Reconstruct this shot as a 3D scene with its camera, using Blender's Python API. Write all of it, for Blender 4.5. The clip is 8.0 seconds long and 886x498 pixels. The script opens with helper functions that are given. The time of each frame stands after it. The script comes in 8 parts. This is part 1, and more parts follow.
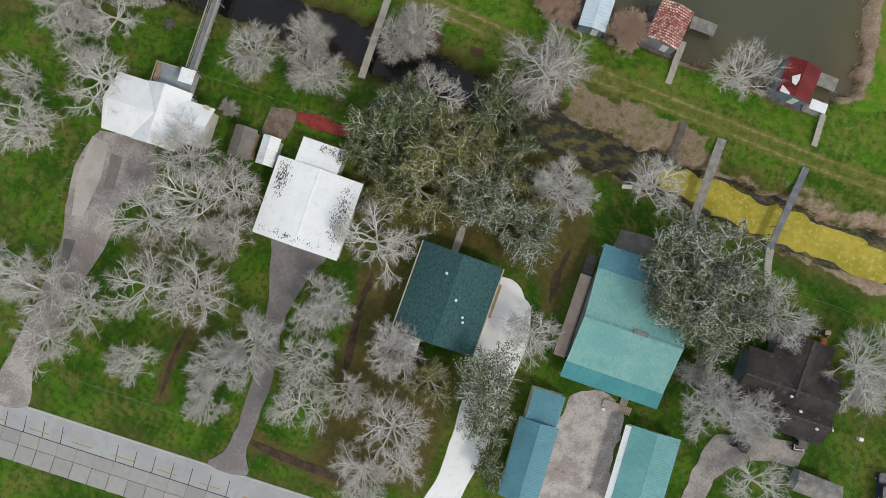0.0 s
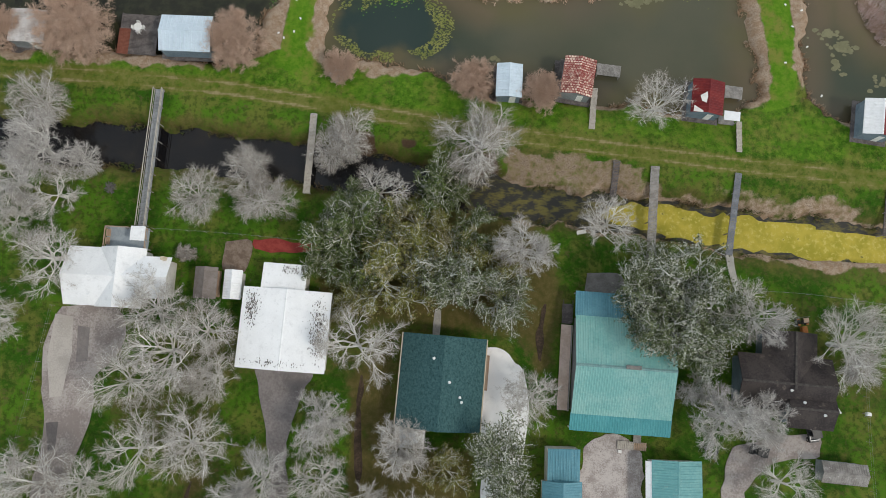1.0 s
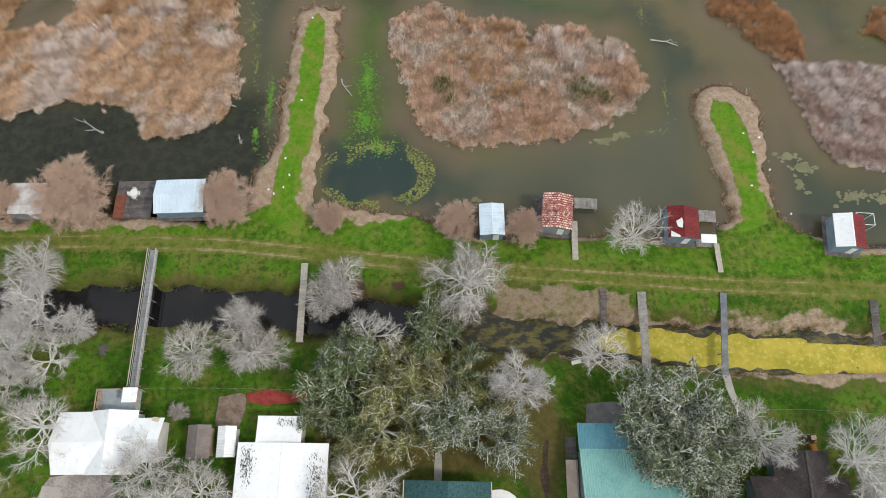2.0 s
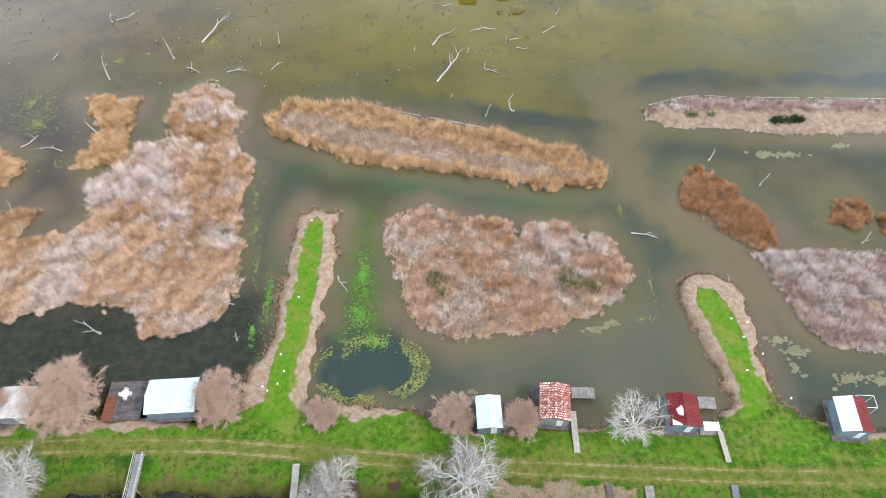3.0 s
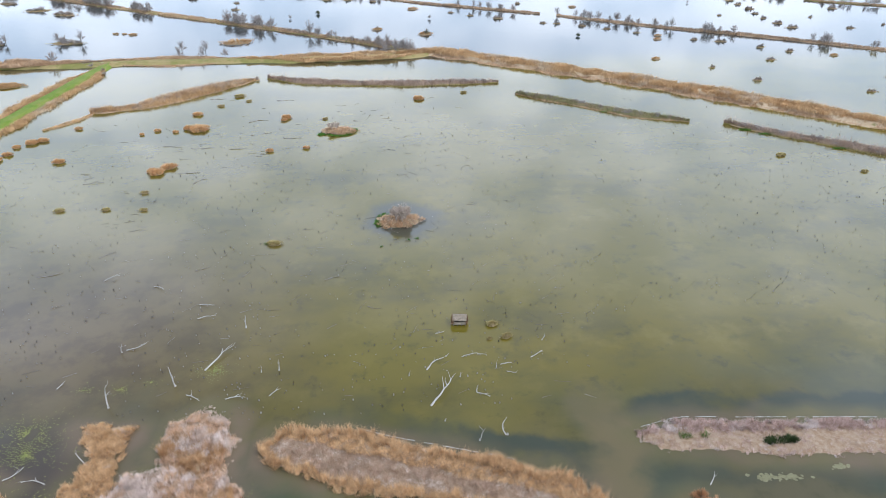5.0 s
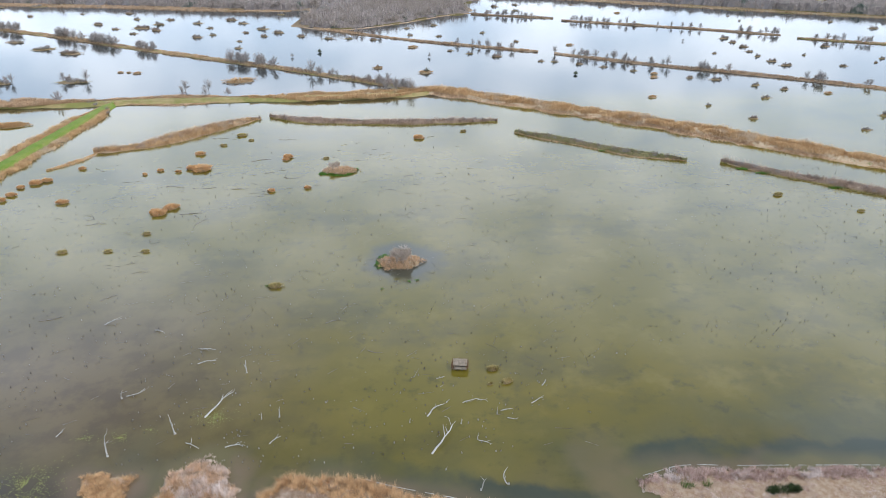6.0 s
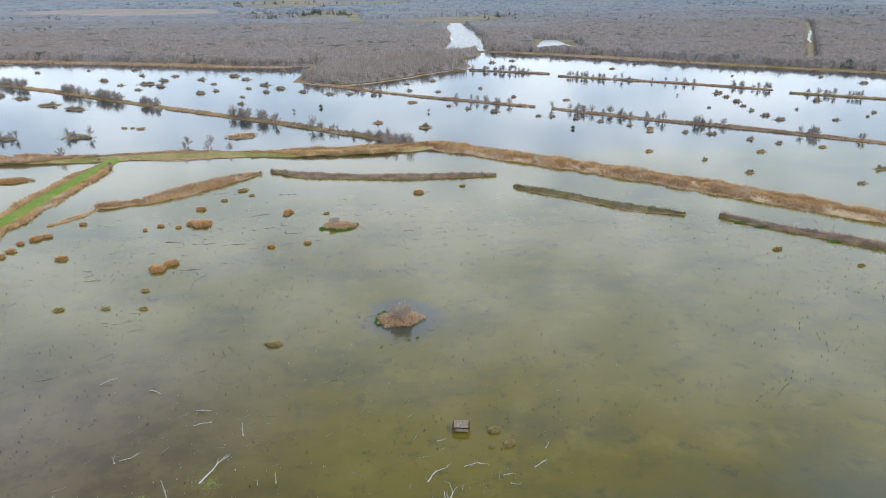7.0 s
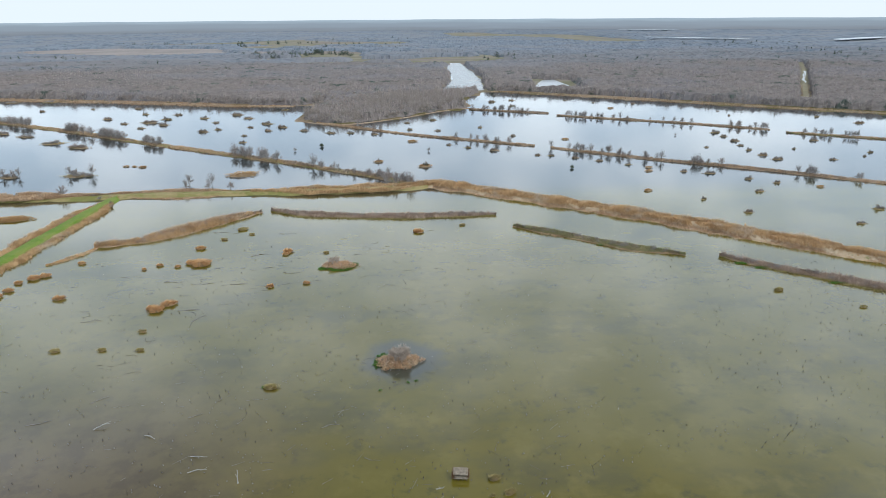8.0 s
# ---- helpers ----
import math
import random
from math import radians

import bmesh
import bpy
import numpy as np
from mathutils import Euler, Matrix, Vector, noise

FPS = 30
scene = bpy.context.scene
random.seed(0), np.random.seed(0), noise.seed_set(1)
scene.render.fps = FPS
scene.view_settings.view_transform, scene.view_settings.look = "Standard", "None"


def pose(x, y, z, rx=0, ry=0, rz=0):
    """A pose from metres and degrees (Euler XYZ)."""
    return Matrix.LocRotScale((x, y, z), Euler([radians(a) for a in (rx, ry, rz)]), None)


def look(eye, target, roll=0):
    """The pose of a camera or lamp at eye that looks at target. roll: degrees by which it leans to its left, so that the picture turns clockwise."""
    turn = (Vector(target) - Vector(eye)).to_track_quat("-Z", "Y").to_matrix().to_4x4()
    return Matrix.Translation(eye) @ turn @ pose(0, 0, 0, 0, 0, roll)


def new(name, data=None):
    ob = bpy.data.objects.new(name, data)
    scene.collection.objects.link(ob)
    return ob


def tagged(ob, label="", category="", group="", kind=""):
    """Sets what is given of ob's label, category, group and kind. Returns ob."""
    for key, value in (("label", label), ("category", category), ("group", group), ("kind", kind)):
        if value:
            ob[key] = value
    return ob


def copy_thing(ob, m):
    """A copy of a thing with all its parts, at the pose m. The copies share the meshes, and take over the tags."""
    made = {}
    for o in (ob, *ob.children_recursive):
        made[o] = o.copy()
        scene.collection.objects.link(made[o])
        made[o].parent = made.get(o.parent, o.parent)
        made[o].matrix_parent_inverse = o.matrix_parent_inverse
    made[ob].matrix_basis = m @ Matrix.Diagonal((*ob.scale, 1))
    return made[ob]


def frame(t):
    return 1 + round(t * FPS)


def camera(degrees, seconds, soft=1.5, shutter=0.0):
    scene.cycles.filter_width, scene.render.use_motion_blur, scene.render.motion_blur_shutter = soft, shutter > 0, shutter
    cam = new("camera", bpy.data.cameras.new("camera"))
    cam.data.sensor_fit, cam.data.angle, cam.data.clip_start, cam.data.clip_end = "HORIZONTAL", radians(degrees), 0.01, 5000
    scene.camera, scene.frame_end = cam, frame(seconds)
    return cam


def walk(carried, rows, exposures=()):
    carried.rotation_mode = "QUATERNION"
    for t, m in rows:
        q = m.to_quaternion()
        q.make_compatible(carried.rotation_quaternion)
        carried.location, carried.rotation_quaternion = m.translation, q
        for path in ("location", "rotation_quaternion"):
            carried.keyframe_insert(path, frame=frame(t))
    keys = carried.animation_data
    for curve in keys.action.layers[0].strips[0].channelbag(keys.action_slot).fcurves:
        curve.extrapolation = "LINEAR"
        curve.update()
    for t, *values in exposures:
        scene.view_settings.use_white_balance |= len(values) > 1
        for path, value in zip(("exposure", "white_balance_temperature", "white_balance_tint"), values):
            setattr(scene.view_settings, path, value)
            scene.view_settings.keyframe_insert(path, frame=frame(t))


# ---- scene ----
cam = camera(67.0, 8.0, soft=0.85)
PATH = [
    (0, (-3.928, 10.338, 89.711), (-3.973, 10.369, 87.711), -38.9),
    (0.5, (-3.972, 10.742, 90.514), (-4.006, 10.894, 88.52), -4.0),
    (1, (-4.132, 11.111, 91.412), (-4.125, 11.382, 89.431), 3.5),
    (1.2, (-4.149, 11.282, 91.634), (-4.127, 11.607, 89.661), 4.0),
    (2.3, (-3.907, 12.484, 93.041), (-3.876, 13.278, 91.205), 0.1),
    (2.5, (-3.894, 12.525, 93.19), (-3.853, 13.422, 91.403), 0.2),
    (3, (-3.929, 12.411, 93.687), (-3.863, 13.551, 92.045), -0.1),
    (3.5, (-3.994, 12.545, 94.375), (-3.898, 13.899, 92.906), -0.3),
    (4, (-3.784, 12.438, 94.884), (-3.676, 13.981, 93.615), -0.3),
    (4.5, (-3.831, 12.503, 95.426), (-3.711, 14.187, 94.353), -0.3),
    (5.8, (-3.941, 13.252, 100.734), (-3.812, 15.024, 99.816), -0.4),
    (6, (-3.978, 13.449, 101.03), (-3.848, 15.233, 100.136), -0.4),
    (6.5, (-4.108, 14.27, 101.727), (-3.974, 16.086, 100.899), -0.5),
    (7, (-4.098, 15.149, 102.811), (-3.96, 16.994, 102.051), -0.5),
    (7.5, (-3.998, 15.847, 103.677), (-3.857, 17.715, 102.976), -0.4),
    (8, (-3.896, 16.455, 104.218), (-3.754, 18.338, 103.558), -0.4),
]
walk(cam, [(t, look(eye, target, roll)) for t, eye, target, roll in PATH],
     exposures=[(0, -0.05, 6850, 10), (1, -0.02, 6850, 10), (1.6, 0.15, 6900, 10), (2.5, 0.64, 6750, 12), (3.5, 1.05, 6000, 13), (4, 1.03, 5900, 13), (4.5, 0.75, 6000, 13), (6, 0.48, 6250, 12), (7, 0.33, 6300, 10), (8, 0.17, 6250, 8)])

# ---- world, sun, exposure ----
world = bpy.data.worlds.new("sky")
scene.world = world
world.use_nodes = True
wn, wl = world.node_tree.nodes, world.node_tree.links
wn.clear()
SUN_EL, SUN_AZ = radians(48), radians(115)     # azimuth clockwise from +y
sky = wn.new("ShaderNodeTexSky")
sky.sky_type, sky.sun_disc = "NISHITA", False
sky.sun_elevation, sky.sun_rotation = SUN_EL, SUN_AZ
sky.dust_density, sky.air_density = 3.0, 1.0
grey = wn.new("ShaderNodeRGB")
grey.outputs[0].default_value = (6.2, 7.5, 8.9, 1)
pale = wn.new("ShaderNodeRGB")
pale.outputs[0].default_value = (10.6, 11.5, 12.3, 1)
wco = wn.new("ShaderNodeTexCoord")
wmap = wn.new("ShaderNodeMapping")
wmap.inputs["Scale"].default_value = (1.0, 1.0, 2.6)
wns = wn.new("ShaderNodeTexNoise")
wns.inputs["Scale"].default_value, wns.inputs["Detail"].default_value = 7.0, 5.0
wrp = wn.new("ShaderNodeMapRange")
wrp.inputs["From Min"].default_value, wrp.inputs["From Max"].default_value = 0.40, 0.60
cloud = wn.new("ShaderNodeMix")
cloud.data_type = "RGBA"
cover = wn.new("ShaderNodeMix")
cover.data_type = "RGBA"
cover.inputs[0].default_value = 0.82
wbg = wn.new("ShaderNodeBackground")
wbg.inputs[1].default_value = 0.1
wout = wn.new("ShaderNodeOutputWorld")
wl.new(wco.outputs["Generated"], wmap.inputs[0])
wl.new(wmap.outputs[0], wns.inputs["Vector"])
wl.new(wns.outputs[0], wrp.inputs[0])
wl.new(wrp.outputs[0], cloud.inputs[0])
wl.new(grey.outputs[0], cloud.inputs[6])
wl.new(pale.outputs[0], cloud.inputs[7])
wl.new(sky.outputs[0], cover.inputs[6])
wl.new(cloud.outputs[2], cover.inputs[7])
# overcast given an added bright low band and dim top, tuned for water reflections
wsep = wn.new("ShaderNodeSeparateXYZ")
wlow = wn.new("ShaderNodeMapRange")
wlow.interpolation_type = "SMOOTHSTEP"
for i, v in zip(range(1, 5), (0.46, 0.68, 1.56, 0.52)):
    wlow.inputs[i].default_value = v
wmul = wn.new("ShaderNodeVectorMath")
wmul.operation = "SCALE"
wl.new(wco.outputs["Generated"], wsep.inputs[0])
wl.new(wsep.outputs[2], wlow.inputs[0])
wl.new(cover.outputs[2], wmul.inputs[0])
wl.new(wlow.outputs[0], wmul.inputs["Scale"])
whaze = wn.new("ShaderNodeMix")
whaze.data_type = "RGBA"
whaze.inputs[7].default_value = (7.6, 8.3, 8.8, 1)
wdown = wn.new("ShaderNodeMapRange")
for i, v in zip(range(1, 5), (0.02, 0.10, 1.0, 0.0)):
    wdown.inputs[i].default_value = v
wl.new(wsep.outputs[2], wdown.inputs[0])
wl.new(wdown.outputs[0], whaze.inputs[0])
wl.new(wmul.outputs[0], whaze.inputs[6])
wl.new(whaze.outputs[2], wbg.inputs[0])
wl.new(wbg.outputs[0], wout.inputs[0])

sun = new("sun", bpy.data.lights.new("sun", "SUN"))
sun.data.energy, sun.data.angle, sun.data.color = 1.35, radians(9), (1.0, 0.95, 0.88)
sun.matrix_world = look((math.sin(SUN_AZ) * 60, math.cos(SUN_AZ) * 60, math.tan(SUN_EL) * 60), (0, 0, 0))


# ---- materials ----
class Net:
    """A short way to write a node material."""

    def __init__(self, name):
        self.mat = bpy.data.materials.new(name)
        self.mat.use_nodes = True
        self.n, self.l = self.mat.node_tree.nodes, self.mat.node_tree.links
        self.bsdf = self.n["Principled BSDF"]
        self.pos = self.n.new("ShaderNodeNewGeometry")

    def noise(self, scale, detail=4.0, rough=0.55, stretch=None, vec=None):
        nd = self.n.new("ShaderNodeTexNoise")
        nd.inputs["Scale"].default_value, nd.inputs["Detail"].default_value = scale, detail
        nd.inputs["Roughness"].default_value = rough
        src = vec or self.pos.outputs["Position"]
        if stretch:
            mp = self.n.new("ShaderNodeMapping")
            mp.inputs["Scale"].default_value = stretch
            self.l.new(src, mp.inputs[0])
            src = mp.outputs[0]
        self.l.new(src, nd.inputs["Vector"])
        return nd.outputs[0]

    def span(self, value, a, b, c=0.0, d=1.0):
        nd = self.n.new("ShaderNodeMapRange")
        nd.interpolation_type = "SMOOTHSTEP"
        for i, v in zip(range(1, 5), (a, b, c, d)):
            nd.inputs[i].default_value = v
        self.l.new(value, nd.inputs[0])
        return nd.outputs[0]

    def math(self, op, a, b):
        nd = self.n.new("ShaderNodeMath")
        nd.operation = op
        for i, v in enumerate((a, b)):
            if isinstance(v, (int, float)):
                nd.inputs[i].default_value = v
            else:
                self.l.new(v, nd.inputs[i])
        return nd.outputs[0]

    def mix(self, fac, a, b, blend="MIX"):
        nd = self.n.new("ShaderNodeMix")
        nd.data_type, nd.blend_type = "RGBA", blend
        for i, v in ((0, fac), (6, a), (7, b)):
            if isinstance(v, (int, float)):
                nd.inputs[i].default_value = v
            elif isinstance(v, tuple):
                nd.inputs[i].default_value = (*v[:3], 1)
            else:
                self.l.new(v, nd.inputs[i])
        return nd.outputs[2]

    def done(self, color, rough=0.8, bump=None, depth=0.05, strength=0.6, metal=0.0, spec=0.3):
        if isinstance(color, tuple):
            self.bsdf.inputs["Base Color"].default_value = (*color, 1)
        else:
            self.l.new(color, self.bsdf.inputs["Base Color"])
        if isinstance(rough, float):
            self.bsdf.inputs["Roughness"].default_value = rough
        else:
            self.l.new(rough, self.bsdf.inputs["Roughness"])
        self.bsdf.inputs["Metallic"].default_value = metal
        self.bsdf.inputs["Specular IOR Level"].default_value = spec
        if bump is not None:
            bp = self.n.new("ShaderNodeBump")
            bp.inputs["Distance"].default_value, bp.inputs["Strength"].default_value = depth, strength
            self.l.new(bump, bp.inputs["Height"])
            self.l.new(bp.outputs[0], self.bsdf.inputs["Normal"])
        return self.mat


def plain(name, c1, c2, scale=1.0, rough=0.8, fine=9.0, depth=0.03, metal=0.0, stretch=None, spec=0.3, stain=None):
    """Two colours mixed by noise at two scales, with fine relief."""
    k = Net(name)
    big, small = k.noise(scale, 3, stretch=stretch), k.noise(scale * fine, 3, stretch=stretch)
    both = k.math("ADD", k.math("MULTIPLY", big, 0.6), k.math("MULTIPLY", small, 0.4))
    col = k.mix(k.span(both, 0.41, 0.59), c1, c2)
    col = k.mix(k.span(k.noise(scale * 3.1, 5, 0.7), 0.52, 0.70, 0.0, 0.5), col, tuple(v * 0.78 for v in c1))
    if stain:
        col = k.mix(k.span(k.noise(scale * 2.3, 5, 0.7), 0.6, 0.72), col, stain)
    return k.done(col, rough, small, depth, 0.5, metal, spec)


def tufted(name, c1, c2, c3, patch=0.12, pale_from=0.55, rough=0.85):
    """Blades: a colour for each blade, with paler patches over the plan."""
    k = Net(name)
    rnd = k.pos.outputs["Random Per Island"]
    col = k.mix(k.span(rnd, 0.1, 0.9), c1, c2)
    patch_n = k.noise(patch, 6, 0.68)
    light = k.mix(k.span(rnd, 0.05, 0.95), c3, tuple(0.62 * v + 0.08 * w for v, w in zip(c3, c1)))
    col = k.mix(k.span(patch_n, pale_from - 0.04, pale_from + 0.05), col, light)
    col = k.mix(k.span(k.noise(0.9, 5, 0.65), 0.44, 0.66, 0.0, 0.55), col, (c2[0] * 0.5, c2[1] * 0.46, c2[2] * 0.42))
    return k.done(col, rough, spec=0.15)


def per_piece(name, c1, c2, rough=0.8, scale=3.0):
    """Each object of its own takes a shade of its own."""
    k = Net(name)
    info = k.n.new("ShaderNodeObjectInfo")
    col = k.mix(info.outputs["Random"], c1, c2)
    col = k.mix(k.math("MULTIPLY", k.noise(scale, 4), 0.5), col, tuple(v * 0.6 for v in c1))
    return k.done(col, rough, k.noise(scale * 6), 0.02)


# ---- plan helpers ----
def lattice(x, y, seed):
    h = np.sin(x * 127.1 + y * 311.7 + seed * 74.7) * 43758.5453
    return h - np.floor(h)


def soft_noise(x, y, size, seed=0):
    """Smooth noise, 0 to 1, over arrays."""
    x, y = np.asarray(x, float) / size, np.asarray(y, float) / size
    i, j = np.floor(x), np.floor(y)
    u, v = x - i, y - j
    u, v = u * u * (3 - 2 * u), v * v * (3 - 2 * v)
    a, b = lattice(i, j, seed), lattice(i + 1, j, seed)
    c, d = lattice(i, j + 1, seed), lattice(i + 1, j + 1, seed)
    return (a * (1 - u) + b * u) * (1 - v) + (c * (1 - u) + d * u) * v


def line_dist(x, y, pts):
    best = np.full(np.shape(x), 1e9)
    for (ax, ay), (bx, by) in zip(pts, pts[1:]):
        dx, dy = bx - ax, by - ay
        k = np.clip(((x - ax) * dx + (y - ay) * dy) / (dx * dx + dy * dy + 1e-9), 0, 1)
        best = np.minimum(best, np.hypot(x - ax - k * dx, y - ay - k * dy))
    return best


def inside(x, y, pts):
    odd = np.zeros(np.shape(x), bool)
    for (ax, ay), (bx, by) in zip(pts, pts[1:] + pts[:1]):
        if ay != by:
            odd ^= ((ay > y) != (by > y)) & (x < (bx - ax) * (y - ay) / (by - ay) + ax)
    return odd


def depth_in(x, y, pts):
    """Metres inside an outline; negative outside."""
    d = line_dist(x, y, pts + pts[:1])
    return np.where(inside(x, y, pts), d, -d)


def ramp(v, a, b):
    k = np.clip((v - a) / (b - a), 0, 1)
    return k * k * (3 - 2 * k)


def smooth_line(pts, step):
    """A Catmull-Rom line through the plan points."""
    p = [Vector((*q, 0)[:3]) for q in pts]
    p = [p[0] * 2 - p[1]] + p + [p[-1] * 2 - p[-2]]
    out = []
    for i in range(1, len(p) - 2):
        n = max(2, int((p[i + 1] - p[i]).length / step))
        for s in range(n):
            t = s / n
            out.append(0.5 * (2 * p[i] + (p[i + 1] - p[i - 1]) * t + (2 * p[i - 1] - 5 * p[i] + 4 * p[i + 1] - p[i + 2]) * t * t
                              + (3 * p[i] - p[i - 1] - 3 * p[i + 1] + p[i + 2]) * t ** 3))
    return [(v.x, v.y) for v in out] + [(p[-2].x, p[-2].y)]


# ---- mesh helpers ----
def arrays(name, verts, faces, mat, smooth=False):
    """A mesh from numpy arrays; all faces have the same number of corners."""
    me = bpy.data.meshes.new(name)
    verts, faces = np.asarray(verts, np.float32), np.asarray(faces, np.int32)
    n, k = faces.shape
    me.vertices.add(len(verts))
    me.vertices.foreach_set("co", verts.ravel())
    me.loops.add(n * k)
    me.loops.foreach_set("vertex_index", faces.ravel())
    me.polygons.add(n)
    me.polygons.foreach_set("loop_start", np.arange(0, n * k, k, dtype=np.int32))
    me.polygons.foreach_set("loop_total", np.full(n, k, np.int32))
    me.polygons.foreach_set("use_smooth", np.full(n, smooth))
    me.update(calc_edges=True)
    me.materials.append(mat)
    return me


class Form:
    """Gathers simple solids for one part."""

    def __init__(self):
        self.v, self.f = [], []

    def hull(self, pts, faces):
        b = len(self.v)
        self.v += [tuple(p) for p in pts]
        self.f += [tuple(b + i for i in f) for f in faces]
        return self

    def box(self, c, s, turn=0.0, m=None):
        """A box about its centre c, with its edges cut a little."""
        m = m or (Matrix.Translation(c) @ Matrix.Rotation(radians(turn), 4, "Z"))
        x, y, z = (v / 2 for v in s)
        e = min(x, y, z) * 0.18
        pts = []
        for sz in (-1, 1):
            for px, py in ((-x + e, -y), (x - e, -y), (x, -y + e), (x, y - e), (x - e, y), (-x + e, y), (-x, y - e), (-x, -y + e)):
                pts.append(m @ Vector((px, py, sz * z)))
        sides = [(i, (i + 1) % 8, 8 + (i + 1) % 8, 8 + i) for i in range(8)]
        return self.hull(pts, sides + [tuple(range(7, -1, -1)), tuple(range(8, 16))])

    def rod(self, a, b, r1, r2=None, n=6):
        a, b = Vector(a), Vector(b)
        r2 = r1 if r2 is None else r2
        d = (b - a).normalized()
        u = d.orthogonal().normalized()
        w = d.cross(u)
        pts = [p + r * (math.cos(6.2832 * i / n) * u + math.sin(6.2832 * i / n) * w) for p, r in ((a, r1), (b, r2)) for i in range(n)]
        return self.hull(pts, [(i, (i + 1) % n, n + (i + 1) % n, n + i) for i in range(n)] + [tuple(range(n - 1, -1, -1)), tuple(range(n, 2 * n))])

    def prism(self, pts, z0, z1):
        """An outline in plan, from z0 up to z1."""
        n = len(pts)
        area = sum(a[0] * b[1] - b[0] * a[1] for a, b in zip(pts, pts[1:] + pts[:1]))
        pts = pts if area > 0 else pts[::-1]
        return self.hull([(*p[:2], z0) for p in pts] + [(*p[:2], z1) for p in pts],
                         [(i, (i + 1) % n, n + (i + 1) % n, n + i) for i in range(n)] + [tuple(range(n - 1, -1, -1)), tuple(range(n, 2 * n))])

    def mesh(self, name, mat):
        me = bpy.data.meshes.new(name)
        me.from_pydata(self.v, [], self.f)
        me.update()
        me.materials.append(mat)
        return me


def thing(name, at, turn, label, category, group="", kind=""):
    """The Empty at the base of a thing."""
    ob = new(name)
    ob.matrix_world = pose(*at, 0, 0, turn)
    return tagged(ob, label, category, group, kind)


def part(name, form, mat, parent, label="", at=None):
    me = form.mesh(name, mat) if isinstance(form, Form) else form
    ob = new(name, me)
    ob.parent = parent
    if at is not None:
        ob.matrix_local = at
    if label:
        ob["label"] = label
    return ob


def single(name, form, mat, label, category, group="", kind=""):
    return tagged(new(name, form.mesh(name, mat) if isinstance(form, Form) else form), label, category, group, kind)


GZ = 1.0        # height of the yards over the water

# ---- the plan ----
SHORE = [(-67.5, 50.1), (-51, 49.9), (-42.7, 49.8), (-35.9, 49), (-31.1, 51.1), (-31.4, 54.8), (-27.7, 62.4), (-25.8, 76.1),
         (-24.9, 84.8), (-23, 87.1), (-18.6, 86.3), (-18.4, 79.2), (-19.9, 67.2), (-22.1, 56.3), (-22.3, 51.6), (-20.1, 49.3),
         (-13.4, 49.9), (-5.9, 49.1), (1.6, 47), (11.4, 45.3), (20.6, 45.3), (30.4, 44.1), (37.1, 44.2), (40.3, 47.2), (40.1, 53.7),
         (38.3, 61.6), (37.9, 67.4), (40, 69.8), (45, 69.3), (47.6, 64.4), (47, 53.4), (47.6, 47.3), (48.9, 44.6), (54.3, 43.1), (62.2, 41.9)]
LAND = [(-420, 50)] + SHORE + [(420, 36), (420, -400), (-420, -400)]
CANAL_N = [(-300, 41), (-64.9, 39.7), (-53, 39.2), (-29.2, 38.2), (-17.3, 36.9), (-7.8, 35.3), (3.1, 33.3), (13.9, 31.7), (20.9, 31.4), (37.1, 30.3), (57.5, 28.4), (300, 24)]
CANAL_S = [(-300, 35), (-63.5, 34.2), (-49.6, 33.8), (-38.1, 33.9), (-23.3, 32.1), (-15.6, 31.4), (-9.4, 31.1), (2, 28.8), (13.4, 27.9), (20.2, 27.4), (35.7, 24.4), (55.8, 23.3), (300, 18)]
CANAL = CANAL_N + CANAL_S[::-1]
TRACK = [(-200, 48), (-66, 46.5), (-49.8, 46), (-33.6, 44.9), (-17.3, 42.7), (-1.3, 40.4), (22.5, 38), (38.2, 36.5), (59.2, 35), (200, 28)]
DIRT_BANK = [(3.4, 38.1), (19.2, 36.8), (23.8, 35.8), (22.3, 31.6), (14, 33.1), (4.6, 33.1)]
DITCHES = ([(-35.5, -8.2), (-36.1, -11.5), (-36.3, -14.7), (-36.5, -17.8)], [(-23.3, -20.0), (-18.6, -20.7), (-13.7, -21.0), (-9.1, -21.5)],
           [(10.2, 16.5), (9.6, 12.4), (9.6, 9.0)], [(-14.0, 6.2), (-14.2, 0.8), (-13.9, -5.4), (-13.8, -8.5)])
SPIT_A = [(-21.8, 85.4), (-20.2, 82.9), (-21.5, 63.8), (-23.1, 45.2), (-28.3, 48.9), (-26.4, 64), (-24.2, 82.5)]
SPIT_B = [(40.6, 66.9), (43.2, 66.3), (44.7, 63.1), (45.9, 55.1), (45.6, 45.8), (41, 44.3), (41.5, 53.3), (39.6, 64.3)]
